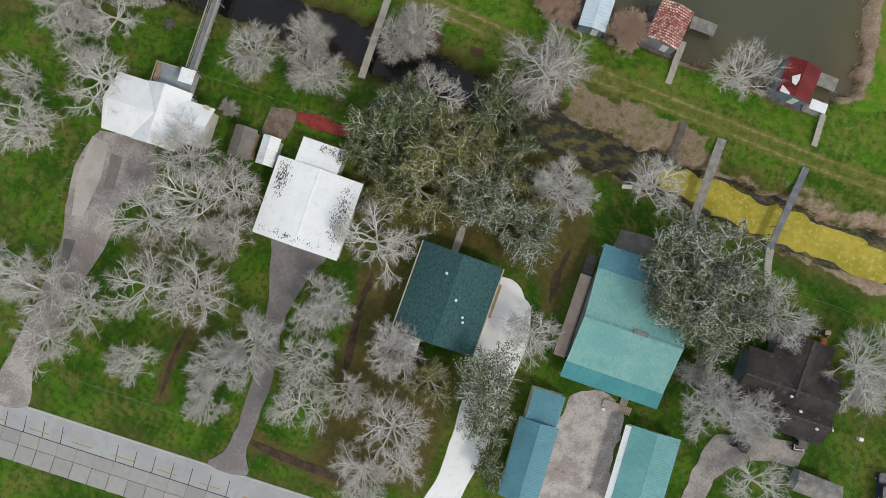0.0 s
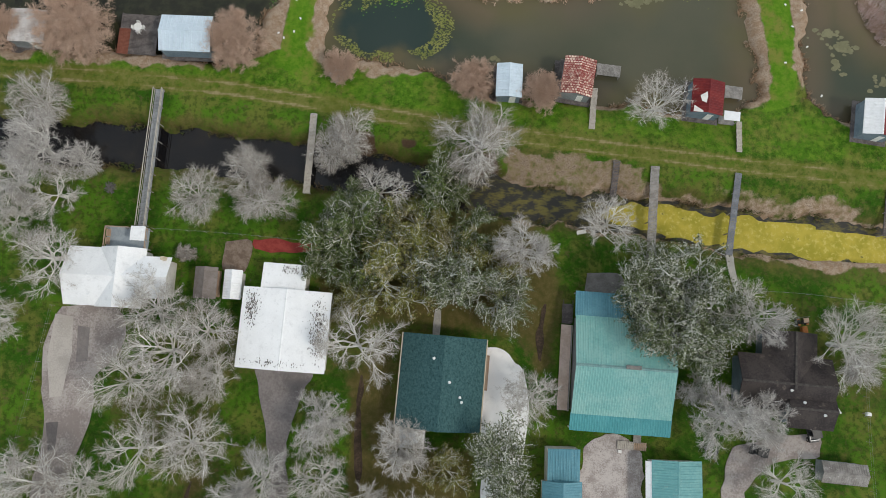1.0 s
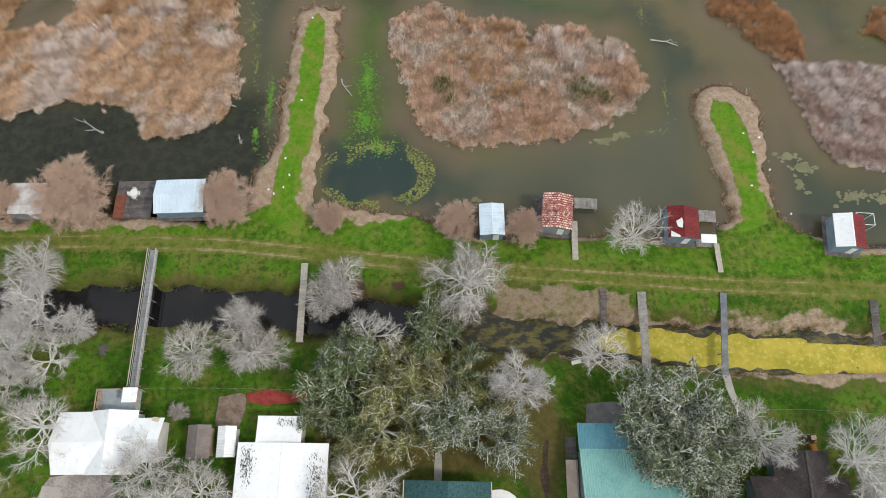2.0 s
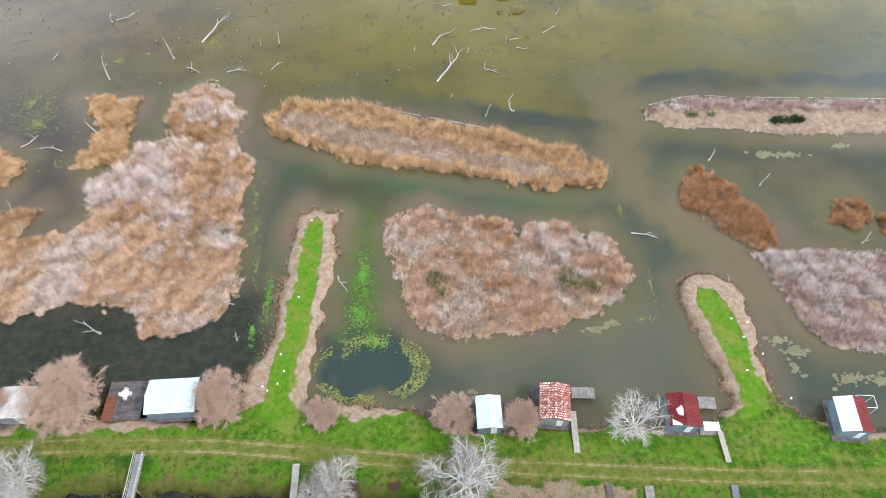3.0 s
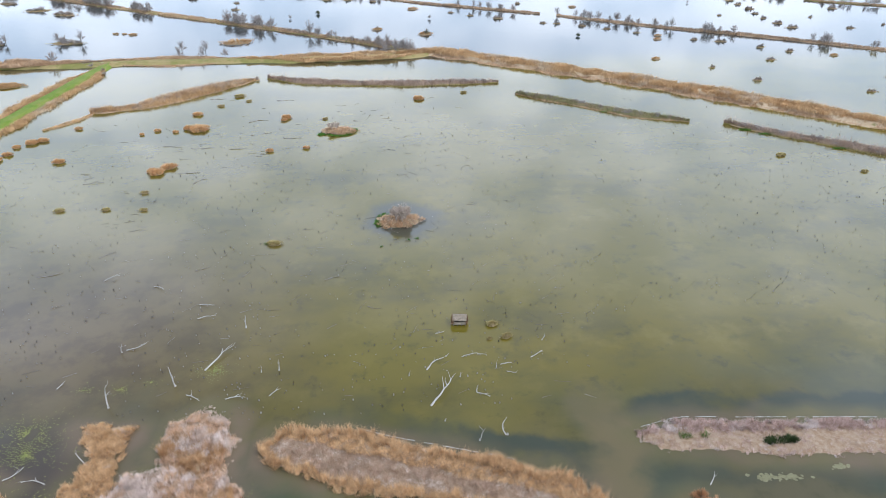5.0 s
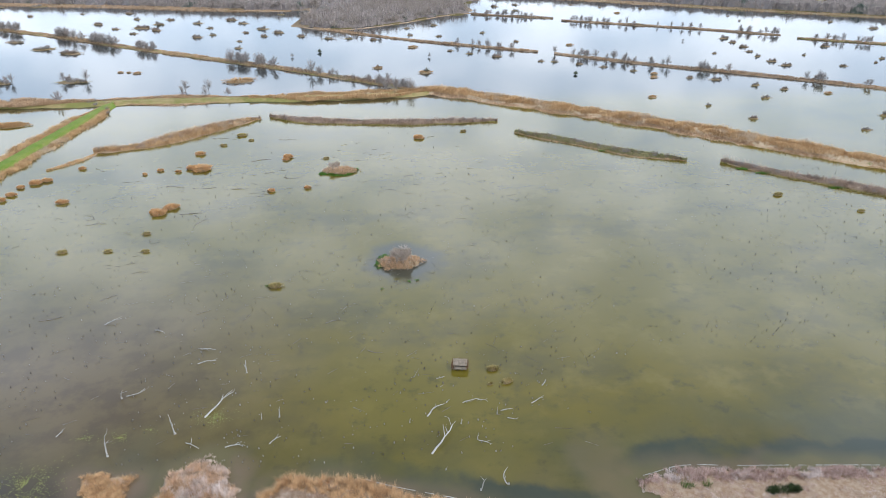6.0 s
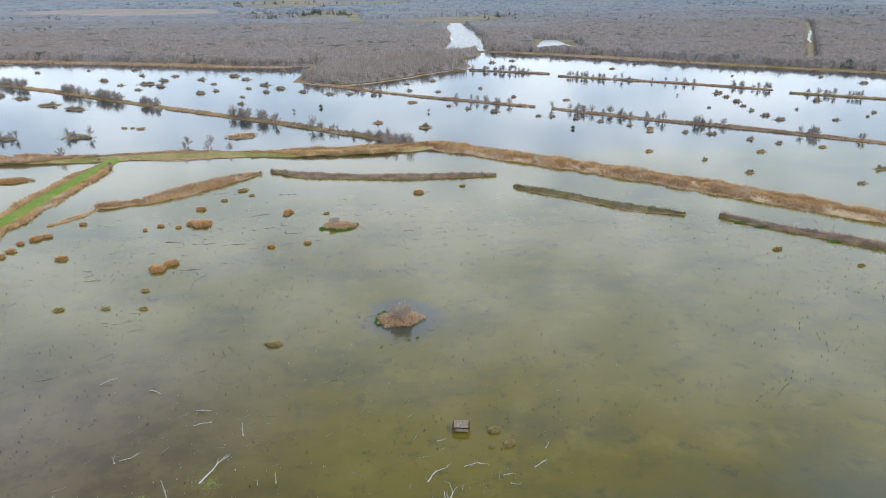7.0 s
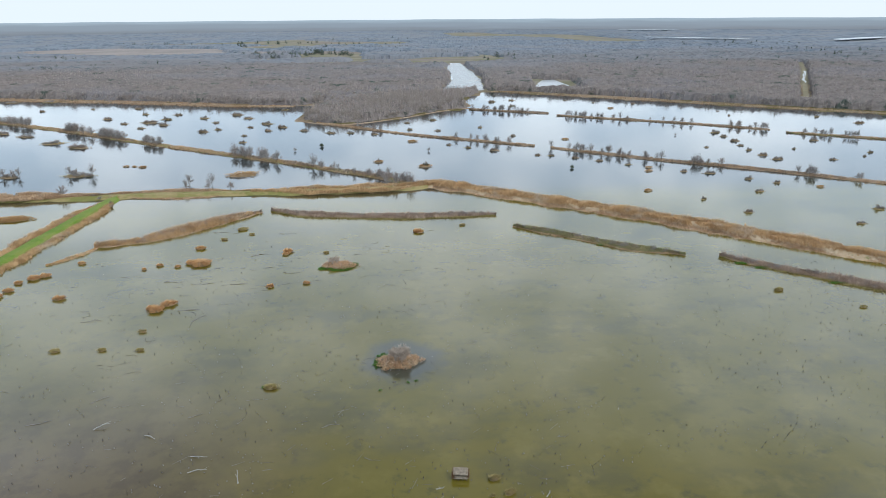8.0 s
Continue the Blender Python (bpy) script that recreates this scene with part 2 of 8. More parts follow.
ISLES = {
    "broad": [(-68.9, 67.9), (-61.1, 70.3), (-50.6, 68.5), (-47.8, 64), (-43.7, 62.7), (-38.6, 64.7), (-34.4, 68.2), (-34.2, 76.6), (-36, 86.1),
              (-35.5, 93.9), (-34.6, 99.4), (-39.2, 105.6), (-38.1, 113.5), (-41.2, 119.7), (-45.6, 121.9), (-52.1, 118.8), (-52.8, 111.4),
              (-50.6, 105.8), (-56.8, 104.8), (-58.5, 98.4), (-64, 96.1), (-61.7, 88.1), (-65.2, 83.6), (-74.6, 83.7), (-95, 84), (-95, 66)],
    "hook": [(-69.7, 118.5), (-59.3, 117.7), (-59.6, 111.9), (-58.3, 99.8), (-67.3, 100.5), (-64.4, 109.2)],
    "edge": [(-82.7, 106), (-77.6, 102), (-78.8, 95.2), (-85.7, 97.8), (-89.2, 106.5)],
    "nub": [(-80.6, 89.6), (-71.1, 90.1), (-73.9, 84.2), (-80.1, 83.6)],
    "bank": [(-32.6, 109.8), (-29.6, 114.2), (-16.9, 113.9), (-6.7, 109.4), (10.9, 103.6), (25.6, 98.3), (30.9, 92.8), (29.1, 89.5), (21.7, 89.4),
             (11.6, 91.8), (0.3, 94.5), (-8.1, 96.6), (-17.6, 98.8), (-23.2, 102.9), (-31, 105.8)],
    "middle": [(-10.3, 82.3), (-8.3, 85.2), (-2.2, 86.7), (2.6, 83.8), (11.4, 82.5), (11.9, 78.8), (15.3, 81.5), (20.8, 81.7), (24.4, 77.8), (26.4, 79.8),
               (29.8, 75.7), (30.7, 71.6), (29.1, 67.4), (22.8, 62.4), (13.8, 61.1), (5, 60.8), (0.6, 60), (-4.4, 62), (-7.3, 67.2), (-8.5, 76.9)],
    "pale": [(41.7, 108.1), (48.2, 111), (63.3, 109.8), (94.3, 107.3), (109.6, 106.1), (104.2, 97.5), (90.1, 99.4), (70.9, 99.8), (58, 101.9), (44.9, 103.8), (41.5, 106)],
    "rust": [(45.4, 91), (48.5, 92.2), (52.2, 89.1), (56.4, 80.8), (58.1, 77.6), (56.7, 73), (52.6, 73.9), (50.1, 77.6), (43.3, 84.4), (42.5, 85.1)],
    "ash": [(52.4, 73.3), (56.5, 73.6), (65, 72.9), (75, 71.6), (85.5, 67.4), (88, 60), (76, 52.2), (65.4, 53.9), (59.3, 55.3), (55.4, 60.3), (54.2, 67.1)],
    "tuft": [(70.3, 83), (74.5, 84), (75.9, 80.6), (71.4, 77.8), (68.3, 79.9)],
    "tip": [(76.8, 79.3), (83, 78.2), (82, 75.3), (75.7, 76.3)],
}
FAR_SHORE = [(-2600, 1500), (-714, 1039), (-527, 974), (-443, 950), (-323, 916), (-207, 873), (-121, 851), (-96, 875), (-106, 738), (-57, 701), (1, 733), (53, 788),
             (95, 812), (90, 891), (130, 973), (162, 968), (294, 876), (403, 793), (527, 705), (621, 645), (1100, 420), (2600, 200)]
FAR_LAND = FAR_SHORE + [(9000, 200), (9000, 9000), (-9000, 9000), (-9000, 1500)]
RIVER = [(64, 985), (132, 1005), (151, 1193), (159, 1598), (139, 1601), (115, 1464), (103, 1200)]
FAR_POND = [(218, 1022), (263, 1016), (284, 1130), (247, 1157)]
FIELD_A = [(-993, 2040), (-491, 1943), (-587, 2412), (-1198, 2467)]


def land_height(x, y):
    """Ground height and zones: dry, litter, bright grass, mud."""
    wx = x + 1.6 * (soft_noise(x, y, 2.5, 1) - 0.5) + 1.0 * (soft_noise(x, y, 0.9, 2) - 0.5)
    wy = y + 1.6 * (soft_noise(x, y, 2.5, 3) - 0.5) + 1.0 * (soft_noise(x, y, 0.9, 4) - 0.5)
    main = depth_in(wx, wy, LAND)
    h = -1.2 + 2.1 * ramp(main, -1.6, 1.3)
    can = depth_in(wx, wy, CANAL)
    bed = ramp(can, -1.8, 1.2)
    h = np.where(main > 0, h * (1 - bed) - 0.8 * bed, h)
    track = line_dist(x, y, TRACK)
    h += np.where(main > 0, 0.55 * ramp(track, 6.5, 2.0), 0)
    litter = ramp(main, 2.6, 0.6) * ramp(main, -1.5, -0.3)
    spit = depth_in(x, y, SPIT_A), depth_in(x, y, SPIT_B)
    on_spit = (main > -1.5) & (y > 51) & (x > -33) & (x < 50)
    litter = np.where(on_spit, np.maximum(litter, ramp(np.maximum(*spit), 0.5, -0.4)), litter)
    litter = np.where((y < 51) & (can < -3), litter * ramp(soft_noise(x, y, 6, 9), 0.25, 0.6), litter)
    isle = np.full(np.shape(x), -50.0)
    for pts in ISLES.values():
        isle = np.maximum(isle, depth_in(wx, wy, pts))
    h = np.maximum(h, -1.2 + 1.5 * ramp(isle, -1.5, 0.9))
    litter = np.maximum(litter, ramp(isle, -1.9, -0.6))
    bank = ramp(depth_in(wx, wy, DIRT_BANK), -0.6, 0.5)
    north_bank = ramp(can, -5.0, -1.5) * (y > 30) * (main > 0) * ramp(x, -10, 22) * ramp(soft_noise(x, y, 4, 12), 0.26, 0.5)
    litter = np.maximum(litter, np.maximum(0.56 * bank, 0.62 * north_bank))
    litter = np.maximum(litter, (0.3 + 0.5 * ramp(x, -5, 10)) * ramp(can, -1.6, -0.2) * (main > 0))
    dry = 0.5 * ramp(soft_noise(x, y, 9, 5), 0.55, 0.85) * (y < 40)
    under = ramp(depth_in(x, y, [(-21, 14), (-20, 27), (-8, 30), (9, 28), (13, 18), (11, 8), (6, 12), (-10, 13), (-16, 6), (-13, -4), (-16, -22), (1, -20), (1, -3), (-9, -3), (-10, 13)]), -3, 3)
    dry = np.maximum(dry, 0.95 * under)
    dry = np.maximum(dry, 0.45 * ramp(y, -17, -21) * (y > -25) * ramp(soft_noise(x, y, 5, 6), 0.3, 0.7))
    dry = np.maximum(dry, 0.55 * ramp(can, -4.5, -1.0) * (main > 0))
    dry = np.maximum(dry, 0.5 * bank)
    ruts = np.maximum((0.5 + 0.45 * soft_noise(x, y, 4, 7)) * ramp(np.abs(track - 0.8), 0.45, 0.08), 0.32 * ramp(track, 2.2, 1.0))
    ruts = ruts * (main > 1)
    bright = np.maximum(ramp(np.maximum(*spit), -0.3, 0.6), 0.5 * ramp(np.abs(y - 45.5 + 0.09 * x), 7.5, 2.5) * (main > 0))
    mud = 0.9 * ramp(depth_in(x, y, [(-19, 32), (-19, 40), (3, 37), (4, 33), (-8, 33)]), -1.2, 1.0) * ramp(soft_noise(x, y, 3, 8), 0.3, 0.6)
    mud = np.maximum(mud, np.maximum(0.42 * bank, 0.34 * north_bank))
    for line, w in zip(DITCHES, (1.0, 1.6, 1.3, 1.5)):
        dry = np.maximum(dry, 0.9 * ramp(line_dist(wx, wy, line), w + 0.6, w * 0.4))
    litter = np.where(ruts > 0.5, litter * 0.4, litter)
    h += 0.10 * (soft_noise(x, y, 1.7, 10) - 0.5) * (h > 0.2) + 0.05 * (soft_noise(x, y, 0.8, 11) - 0.5)
    yard = ramp(main, 3, 6) * (y < 24)
    h = h * (1 - yard) + yard * (GZ - 0.06 + 0.05 * (soft_noise(x, y, 2.0, 13) - 0.5) - 0.3 * (mud > 0.4) * (y < -5))
    far = depth_in(x, y, FAR_LAND)
    h = np.where(y > 150, -1.2 + 1.8 * ramp(far, -6, 4), h)
    dry = np.where(y > 150, 1.0, dry)
    litter = np.where(y > 150, 0.25 + 0.4 * soft_noise(x, y, 60, 14), litter)
    bright = np.where(y > 150, 0.0, bright)
    mud = np.where(y > 150, 0.0, mud)
    wet = np.maximum(depth_in(x, y, RIVER), depth_in(x, y, FAR_POND))
    h = np.where((y > 900) & (wet > 0), -1.2, h)
    return h, np.stack([dry, litter, bright, mud, ruts], -1)


def grid_lines(lo, a, b, hi, step, grow):
    mid = list(np.arange(a, b + step * 0.5, step))
    s, v, left = step, a, []
    while v > lo:
        s = min(s * grow, 160)
        v -= s
        left.append(v)
    s, v, right = step, mid[-1], []
    while v < hi:
        s = min(s * grow, 160)
        v += s
        right.append(v)
    return np.array(left[::-1] + mid + right)


# ---- ground ----
def ground_material():
    k = Net("grass_and_litter")
    at = k.n.new("ShaderNodeAttribute")
    at.attribute_name = "zone"
    sep = k.n.new("ShaderNodeSeparateColor")
    k.l.new(at.outputs["Color"], sep.inputs[0])
    n1, n2, n3 = k.noise(0.16, 5), k.noise(1.1, 5, 0.65), k.noise(6.5, 4, 0.7)
    grass = k.mix(k.span(n1, 0.40, 0.60), (0.024, 0.088, 0.005), (0.070, 0.165, 0.011))
    grass = k.mix(k.span(n2, 0.50, 0.68), grass, (0.088, 0.130, 0.020))
    grass = k.mix(k.span(k.noise(0.33, 6, 0.66), 0.46, 0.63, 0.0, 0.85), grass, (0.138, 0.150, 0.032))
    grass = k.mix(k.span(k.noise(1.3, 6, 0.72), 0.46, 0.62, 0.0, 0.7), grass, (0.022, 0.050, 0.006))
    grass = k.mix(k.span(k.noise(0.7, 6, 0.7), 0.56, 0.68, 0.0, 0.7), grass, (0.105, 0.080, 0.036))
    grass = k.mix(k.span(n3, 0.45, 0.65, 0.0, 0.25), grass, (0.085, 0.125, 0.020))
    dryc = k.mix(k.span(n2, 0.35, 0.65), (0.078, 0.072, 0.022), (0.155, 0.12, 0.05))
    dryc = k.mix(k.span(n3, 0.3, 0.7), dryc, (0.095, 0.085, 0.024))
    lit = k.mix(k.span(n2, 0.35, 0.68), (0.30, 0.205, 0.135), (0.42, 0.335, 0.26))
    lit = k.mix(k.span(n3, 0.42, 0.75), lit, (0.19, 0.13, 0.08))
    vivid = k.mix(k.span(n2, 0.3, 0.7), (0.062, 0.172, 0.008), (0.125, 0.230, 0.020))
    vivid = k.mix(k.span(k.noise(0.38, 5, 0.6), 0.46, 0.66, 0.0, 0.85), vivid, (0.190, 0.190, 0.044))
    vivid = k.mix(k.span(k.noise(1.7, 4, 0.6), 0.55, 0.7, 0.0, 0.5), vivid, (0.06, 0.12, 0.012))
    rutc = k.mix(k.span(n2, 0.35, 0.65), (0.200, 0.178, 0.080), (0.290, 0.245, 0.130))
    olive = k.mix(k.span(n2, 0.35, 0.65), (0.115, 0.135, 0.022), (0.165, 0.165, 0.045))
    mudc = k.mix(n3, (0.045, 0.029, 0.017), (0.125, 0.080, 0.050))

    def torn(ch, lo=0.35, hi=0.65):
        return k.span(k.math("ADD", ch, k.math("MULTIPLY", k.math("SUBTRACT", k.math("ADD", k.math("MULTIPLY", n2, 0.6), k.math("MULTIPLY", n3, 0.4)), 0.5), 0.9)), lo, hi)

    col = k.mix(torn(sep.outputs[2]), grass, vivid)
    col = k.mix(torn(sep.outputs[0], 0.2, 0.8), col, dryc)
    col = k.mix(torn(sep.outputs[1]), col, lit)
    tr = k.n.new("ShaderNodeAttribute")
    tr.attribute_name = "track"
    col = k.mix(torn(tr.outputs["Fac"], 0.10, 0.45), col, olive)
    col = k.mix(torn(tr.outputs["Fac"], 0.50, 0.85), col, rutc)
    col = k.mix(torn(at.outputs["Alpha"]), col, mudc)
    sepy = k.n.new("ShaderNodeSeparateXYZ")
    k.l.new(k.pos.outputs["Position"], sepy.inputs[0])
    # pasture tones of the far ground, with distance haze paled into them
    hazed_pasture = k.mix(k.span(k.noise(0.012, 5, 0.6), 0.42, 0.60), (0.255, 0.225, 0.165), (0.175, 0.170, 0.105))
    hazed_pasture = k.mix(k.span(k.noise(0.005, 4, 0.6, (0.5, 2.0, 1)), 0.50, 0.62), hazed_pasture, (0.225, 0.185, 0.160))
    col = k.mix(k.span(sepy.outputs[1], 900.0, 1150.0), col, hazed_pasture)
    return k.done(col, 0.9, k.math("ADD", n3, n2), 0.12, 0.5, spec=0.1)


gx = grid_lines(-6500, -98, 112, 6500, 0.7, 1.14)
gy = grid_lines(-420, -62, 124, 6500, 0.7, 1.05)
gy = np.concatenate([gy[gy < 31.5], np.arange(31.6, 50.0, 0.28), gy[gy > 50.1]])
X, Y = np.meshgrid(gx, gy)
H, Z = land_height(X.ravel(), Y.ravel())
nx, ny = len(gx), len(gy)
idx = np.arange(nx * ny).reshape(ny, nx)
quads = np.stack([idx[:-1, :-1], idx[:-1, 1:], idx[1:, 1:], idx[1:, :-1]], -1).reshape(-1, 4)
ground_me = arrays("ground", np.stack([X.ravel(), Y.ravel(), H], -1), quads, ground_material(), True)
zone = ground_me.color_attributes.new("zone", "FLOAT_COLOR", "POINT")
zone.data.foreach_set("color", Z[:, :4].astype(np.float32).ravel())
ruts = ground_me.attributes.new("track", "FLOAT", "POINT")
ruts.data.foreach_set("value", Z[:, 4].astype(np.float32).ravel())
single("ground", ground_me, None, "flat green grass land with tan reed litter along the shores", "ground", kind="structure")


def warped(k, scale, amount):
    """Plan coordinates that wander, for soft uneven edges."""
    nd = k.n.new("ShaderNodeTexNoise")
    nd.inputs["Scale"].default_value, nd.inputs["Detail"].default_value = scale, 5.0
    k.l.new(k.pos.outputs["Position"], nd.inputs["Vector"])
    half = k.n.new("ShaderNodeVectorMath")
    half.operation = "SUBTRACT"
    half.inputs[1].default_value = (0.5, 0.5, 0.5)
    k.l.new(nd.outputs["Color"], half.inputs[0])
    far = k.n.new("ShaderNodeVectorMath")
    far.operation = "SCALE"
    far.inputs["Scale"].default_value = amount * 2
    k.l.new(half.outputs[0], far.inputs[0])
    add = k.n.new("ShaderNodeVectorMath")
    k.l.new(far.outputs[0], add.inputs[0])
    k.l.new(k.pos.outputs["Position"], add.inputs[1])
    sepx = k.n.new("ShaderNodeSeparateXYZ")
    k.l.new(add.outputs[0], sepx.inputs[0])
    return sepx.outputs[0], sepx.outputs[1]


def water_material():
    k = Net("murky_water")
    x, y = warped(k, 0.11, 7.0)
    n1, n2, n3 = k.noise(0.013, 3, 0.5), k.noise(0.05, 5, 0.55), k.noise(0.7, 4, 0.6)
    # olive silt of the open pond, with clouds of stirred mud and beds of bottom weed
    silt = k.mix(k.span(n1, 0.3, 0.7), (0.118, 0.092, 0.003), (0.126, 0.106, 0.020))
    silt = k.mix(k.span(k.noise(0.024, 6, 0.62, (1.0, 1.6, 1)), 0.46, 0.64, 0.0, 0.75), silt, (0.074, 0.064, 0.014))
    silt = k.mix(k.span(k.noise(0.09, 6, 0.66), 0.50, 0.68, 0.0, 0.7), silt, (0.150, 0.122, 0.022))
    silt = k.mix(k.span(k.noise(0.15, 7, 0.7), 0.54, 0.68, 0.0, 0.65), silt, (0.056, 0.049, 0.014))
    silt = k.mix(k.math("MULTIPLY", k.span(x, -5.0, -80.0), k.span(y, 235.0, 150.0)), silt, k.mix(k.span(k.noise(0.12, 6, 0.68), 0.42, 0.62), (0.100, 0.070, 0.028), (0.070, 0.046, 0.020)))
    green = k.mix(k.span(n2, 0.35, 0.65), (0.050, 0.051, 0.022), (0.080, 0.070, 0.036))
    green = k.mix(k.span(k.noise(0.3, 6, 0.68), 0.50, 0.68, 0.0, 0.5), green, (0.042, 0.046, 0.020))
    near = k.span(k.math("ADD", y, k.math("MULTIPLY", n1, 60.0)), 168.0, 118.0)
    col = k.mix(near, silt, green)
    # teal channels and a tan plume of stirred silt between the islands
    teal = k.span(k.noise(0.035, 3, 0.5), 0.42, 0.58)
    col = k.mix(k.math("MULTIPLY", k.math("MULTIPLY", near, teal), 0.7), col, (0.042, 0.060, 0.044))
    bend = k.math("MULTIPLY", k.math("MAXIMUM", k.math("SUBTRACT", 88.0, y), 0.0), 0.72)
    plume = k.span(k.math("ABSOLUTE", k.math("SUBTRACT", k.math("SUBTRACT", x, 35.5), bend), 0.0), 8.0, 1.5)
    plume = k.math("MULTIPLY", plume, k.math("MULTIPLY", k.span(y, 52.0, 66.0), k.span(y, 132.0, 105.0)))
    col = k.mix(k.math("MULTIPLY", plume, 0.9), col, (0.130, 0.104, 0.052))
    # bottom weed in the channel between the spit, the bank and the middle reed bed
    belt = k.math("MULTIPLY", k.span(k.math("ABSOLUTE", k.math("SUBTRACT", k.math("ADD", y, k.math("MULTIPLY", x, 0.22)), 91.5), 0.0), 5.5, 1.5), k.span(k.math("ABSOLUTE", k.math("ADD", x, 1.0), 0.0), 34.0, 20.0))
    weedy = k.math("MULTIPLY", belt, k.span(n2, 0.3, 0.6))
    col = k.mix(k.math("MULTIPLY", weedy, 0.85), col, (0.030, 0.074, 0.026))
    cove = k.math("MULTIPLY", k.span(k.math("ABSOLUTE", k.math("ADD", x, 14.0), 0.0), 6.0, 1.5), k.math("MULTIPLY", k.span(y, 54.0, 62.0), k.span(y, 92.0, 80.0)))
    col = k.mix(k.math("MULTIPLY", cove, k.span(n3, 0.25, 0.6)), col, (0.055, 0.10, 0.012))
    hole = k.math("MULTIPLY", k.span(k.math("ABSOLUTE", k.math("ADD", x, 12.5), 0.0), 8.5, 5.0), k.math("MULTIPLY", k.span(y, 49.5, 52.5), k.span(y, 63.5, 58.0)))
    col = k.mix(hole, col, (0.022, 0.040, 0.034))
    lagoon = k.math("MULTIPLY", k.span(k.math("ABSOLUTE", k.math("SUBTRACT", x, 20.0), 0.0), 24.0, 13.0), k.math("MULTIPLY", k.span(y, 44.0, 49.0), k.span(y, 74.0, 62.0)))
    col = k.mix(k.math("MULTIPLY", lagoon, 0.85), col, k.mix(k.span(n2, 0.35, 0.65), (0.076, 0.083, 0.054), (0.096, 0.094, 0.062)))
    # deep black water behind the boathouses, to the west
    deep = k.math("MULTIPLY", k.span(k.math("ADD", x, k.math("MULTIPLY", n2, 8.0)), -19.0, -27.0), k.span(k.math("ADD", y, k.math("MULTIPLY", n2, 6.0)), 90.0, 68.0))
    col = k.mix(deep, col, k.mix(k.span(n3, 0.4, 0.65), (0.017, 0.018, 0.010), (0.030, 0.032, 0.016)))
    fen = k.math("MULTIPLY", k.span(x, -52.0, -62.0), k.math("MULTIPLY", k.span(y, 84.0, 92.0), k.span(y, 126.0, 110.0)))
    col = k.mix(k.math("MULTIPLY", fen, 0.85), col, (0.054, 0.040, 0.034))
    # darker bands of water on the far side of the reed banks
    t1 = k.math("MULTIPLY", k.span(k.math("ABSOLUTE", k.math("SUBTRACT", k.math("ADD", y, k.math("MULTIPLY", x, 0.33)), 112.0), 0.0), 5.0, 1.5), k.span(k.math("ABSOLUTE", k.math("SUBTRACT", x, 10.0), 0.0), 26.0, 16.0))
    t2 = k.math("MULTIPLY", k.span(k.math("ABSOLUTE", k.math("SUBTRACT", k.math("ADD", y, k.math("MULTIPLY", x, 0.05)), 117.5), 0.0), 5.0, 2.0), k.span(x, 40.0, 46.0))
    t3 = k.math("MULTIPLY", k.span(k.math("ABSOLUTE", k.math("SUBTRACT", k.math("ADD", y, k.math("MULTIPLY", x, 0.1)), 102.5), 0.0), 4.0, 1.0), k.span(x, 38.0, 48.0))
    dark_band = k.math("MULTIPLY", k.math("MAXIMUM", k.math("MAXIMUM", t1, t2), k.math("MULTIPLY", t3, 0.5)), k.span(n2, 0.28, 0.55))
    col = k.mix(k.math("MULTIPLY", dark_band, 0.85), col, (0.028, 0.040, 0.032))
    shoal = k.n.new("ShaderNodeAttribute")
    shoal.attribute_name = "shallow"
    col = k.mix(k.math("MULTIPLY", k.math("MULTIPLY", shoal.outputs["Fac"], 0.9), k.math("SUBTRACT", 1.0, k.math("MAXIMUM", deep, hole))), col, k.mix(k.span(n2, 0.4, 0.6), (0.150, 0.108, 0.070), (0.116, 0.100, 0.044)))
    px, py = k.math("MULTIPLY", k.math("ADD", x, 3.0), 1.0), k.math("SUBTRACT", y, 207.0)
    pool = k.span(k.math("SQRT", k.math("ADD", k.math("MULTIPLY", px, px), k.math("MULTIPLY", py, py)), 0.0), 17.0, 9.0)
    col = k.mix(k.math("MULTIPLY", pool, 0.75), col, (0.05, 0.055, 0.055))
    outer = k.span(y, 395.0, 440.0)
    col = k.mix(outer, col, k.mix(k.span(k.noise(0.01, 5, 0.6), 0.42, 0.6), (0.026, 0.034, 0.038), (0.040, 0.046, 0.044)))
    k.bsdf.inputs["IOR"].default_value = 1.40
    rip = k.math("ADD", k.noise(0.6, 3), k.math("MULTIPLY", k.noise(0.05, 3), 2.0))
    return k.done(col, 0.08, rip, 0.03, 0.10, spec=0.7)


wx_, wy_ = np.meshgrid(grid_lines(-5200, -112, 122, 5200, 1.1, 1.35), grid_lines(20, 42, 128, 6000, 1.1, 1.30))
wr, wc = wx_.shape
wx_, wy_ = wx_.ravel(), wy_.ravel()
bx_ = wx_ + 3.0 * (soft_noise(wx_, wy_, 5, 61) - 0.5)
by_ = wy_ + 3.0 * (soft_noise(wx_, wy_, 5, 62) - 0.5)
reach = depth_in(bx_, by_, LAND)
for pts in ISLES.values():
    reach = np.maximum(reach, depth_in(bx_, by_, pts))
shallow = ramp(reach, -5.0 - 3.0 * soft_noise(wx_, wy_, 14, 63), -0.4) * (0.45 + 0.75 * soft_noise(wx_, wy_, 9, 64)) * (wy_ < 135)
wi = np.arange(wr * wc).reshape(wr, wc)
pond_me = arrays("water_pond", np.stack([wx_, wy_, 0 * wx_], -1), np.stack([wi[:-1, :-1], wi[:-1, 1:], wi[1:, 1:], wi[1:, :-1]], -1).reshape(-1, 4), water_material(), True)
pond_me.attributes.new("shallow", "FLOAT", "POINT").data.foreach_set("value", shallow.astype(np.float32))
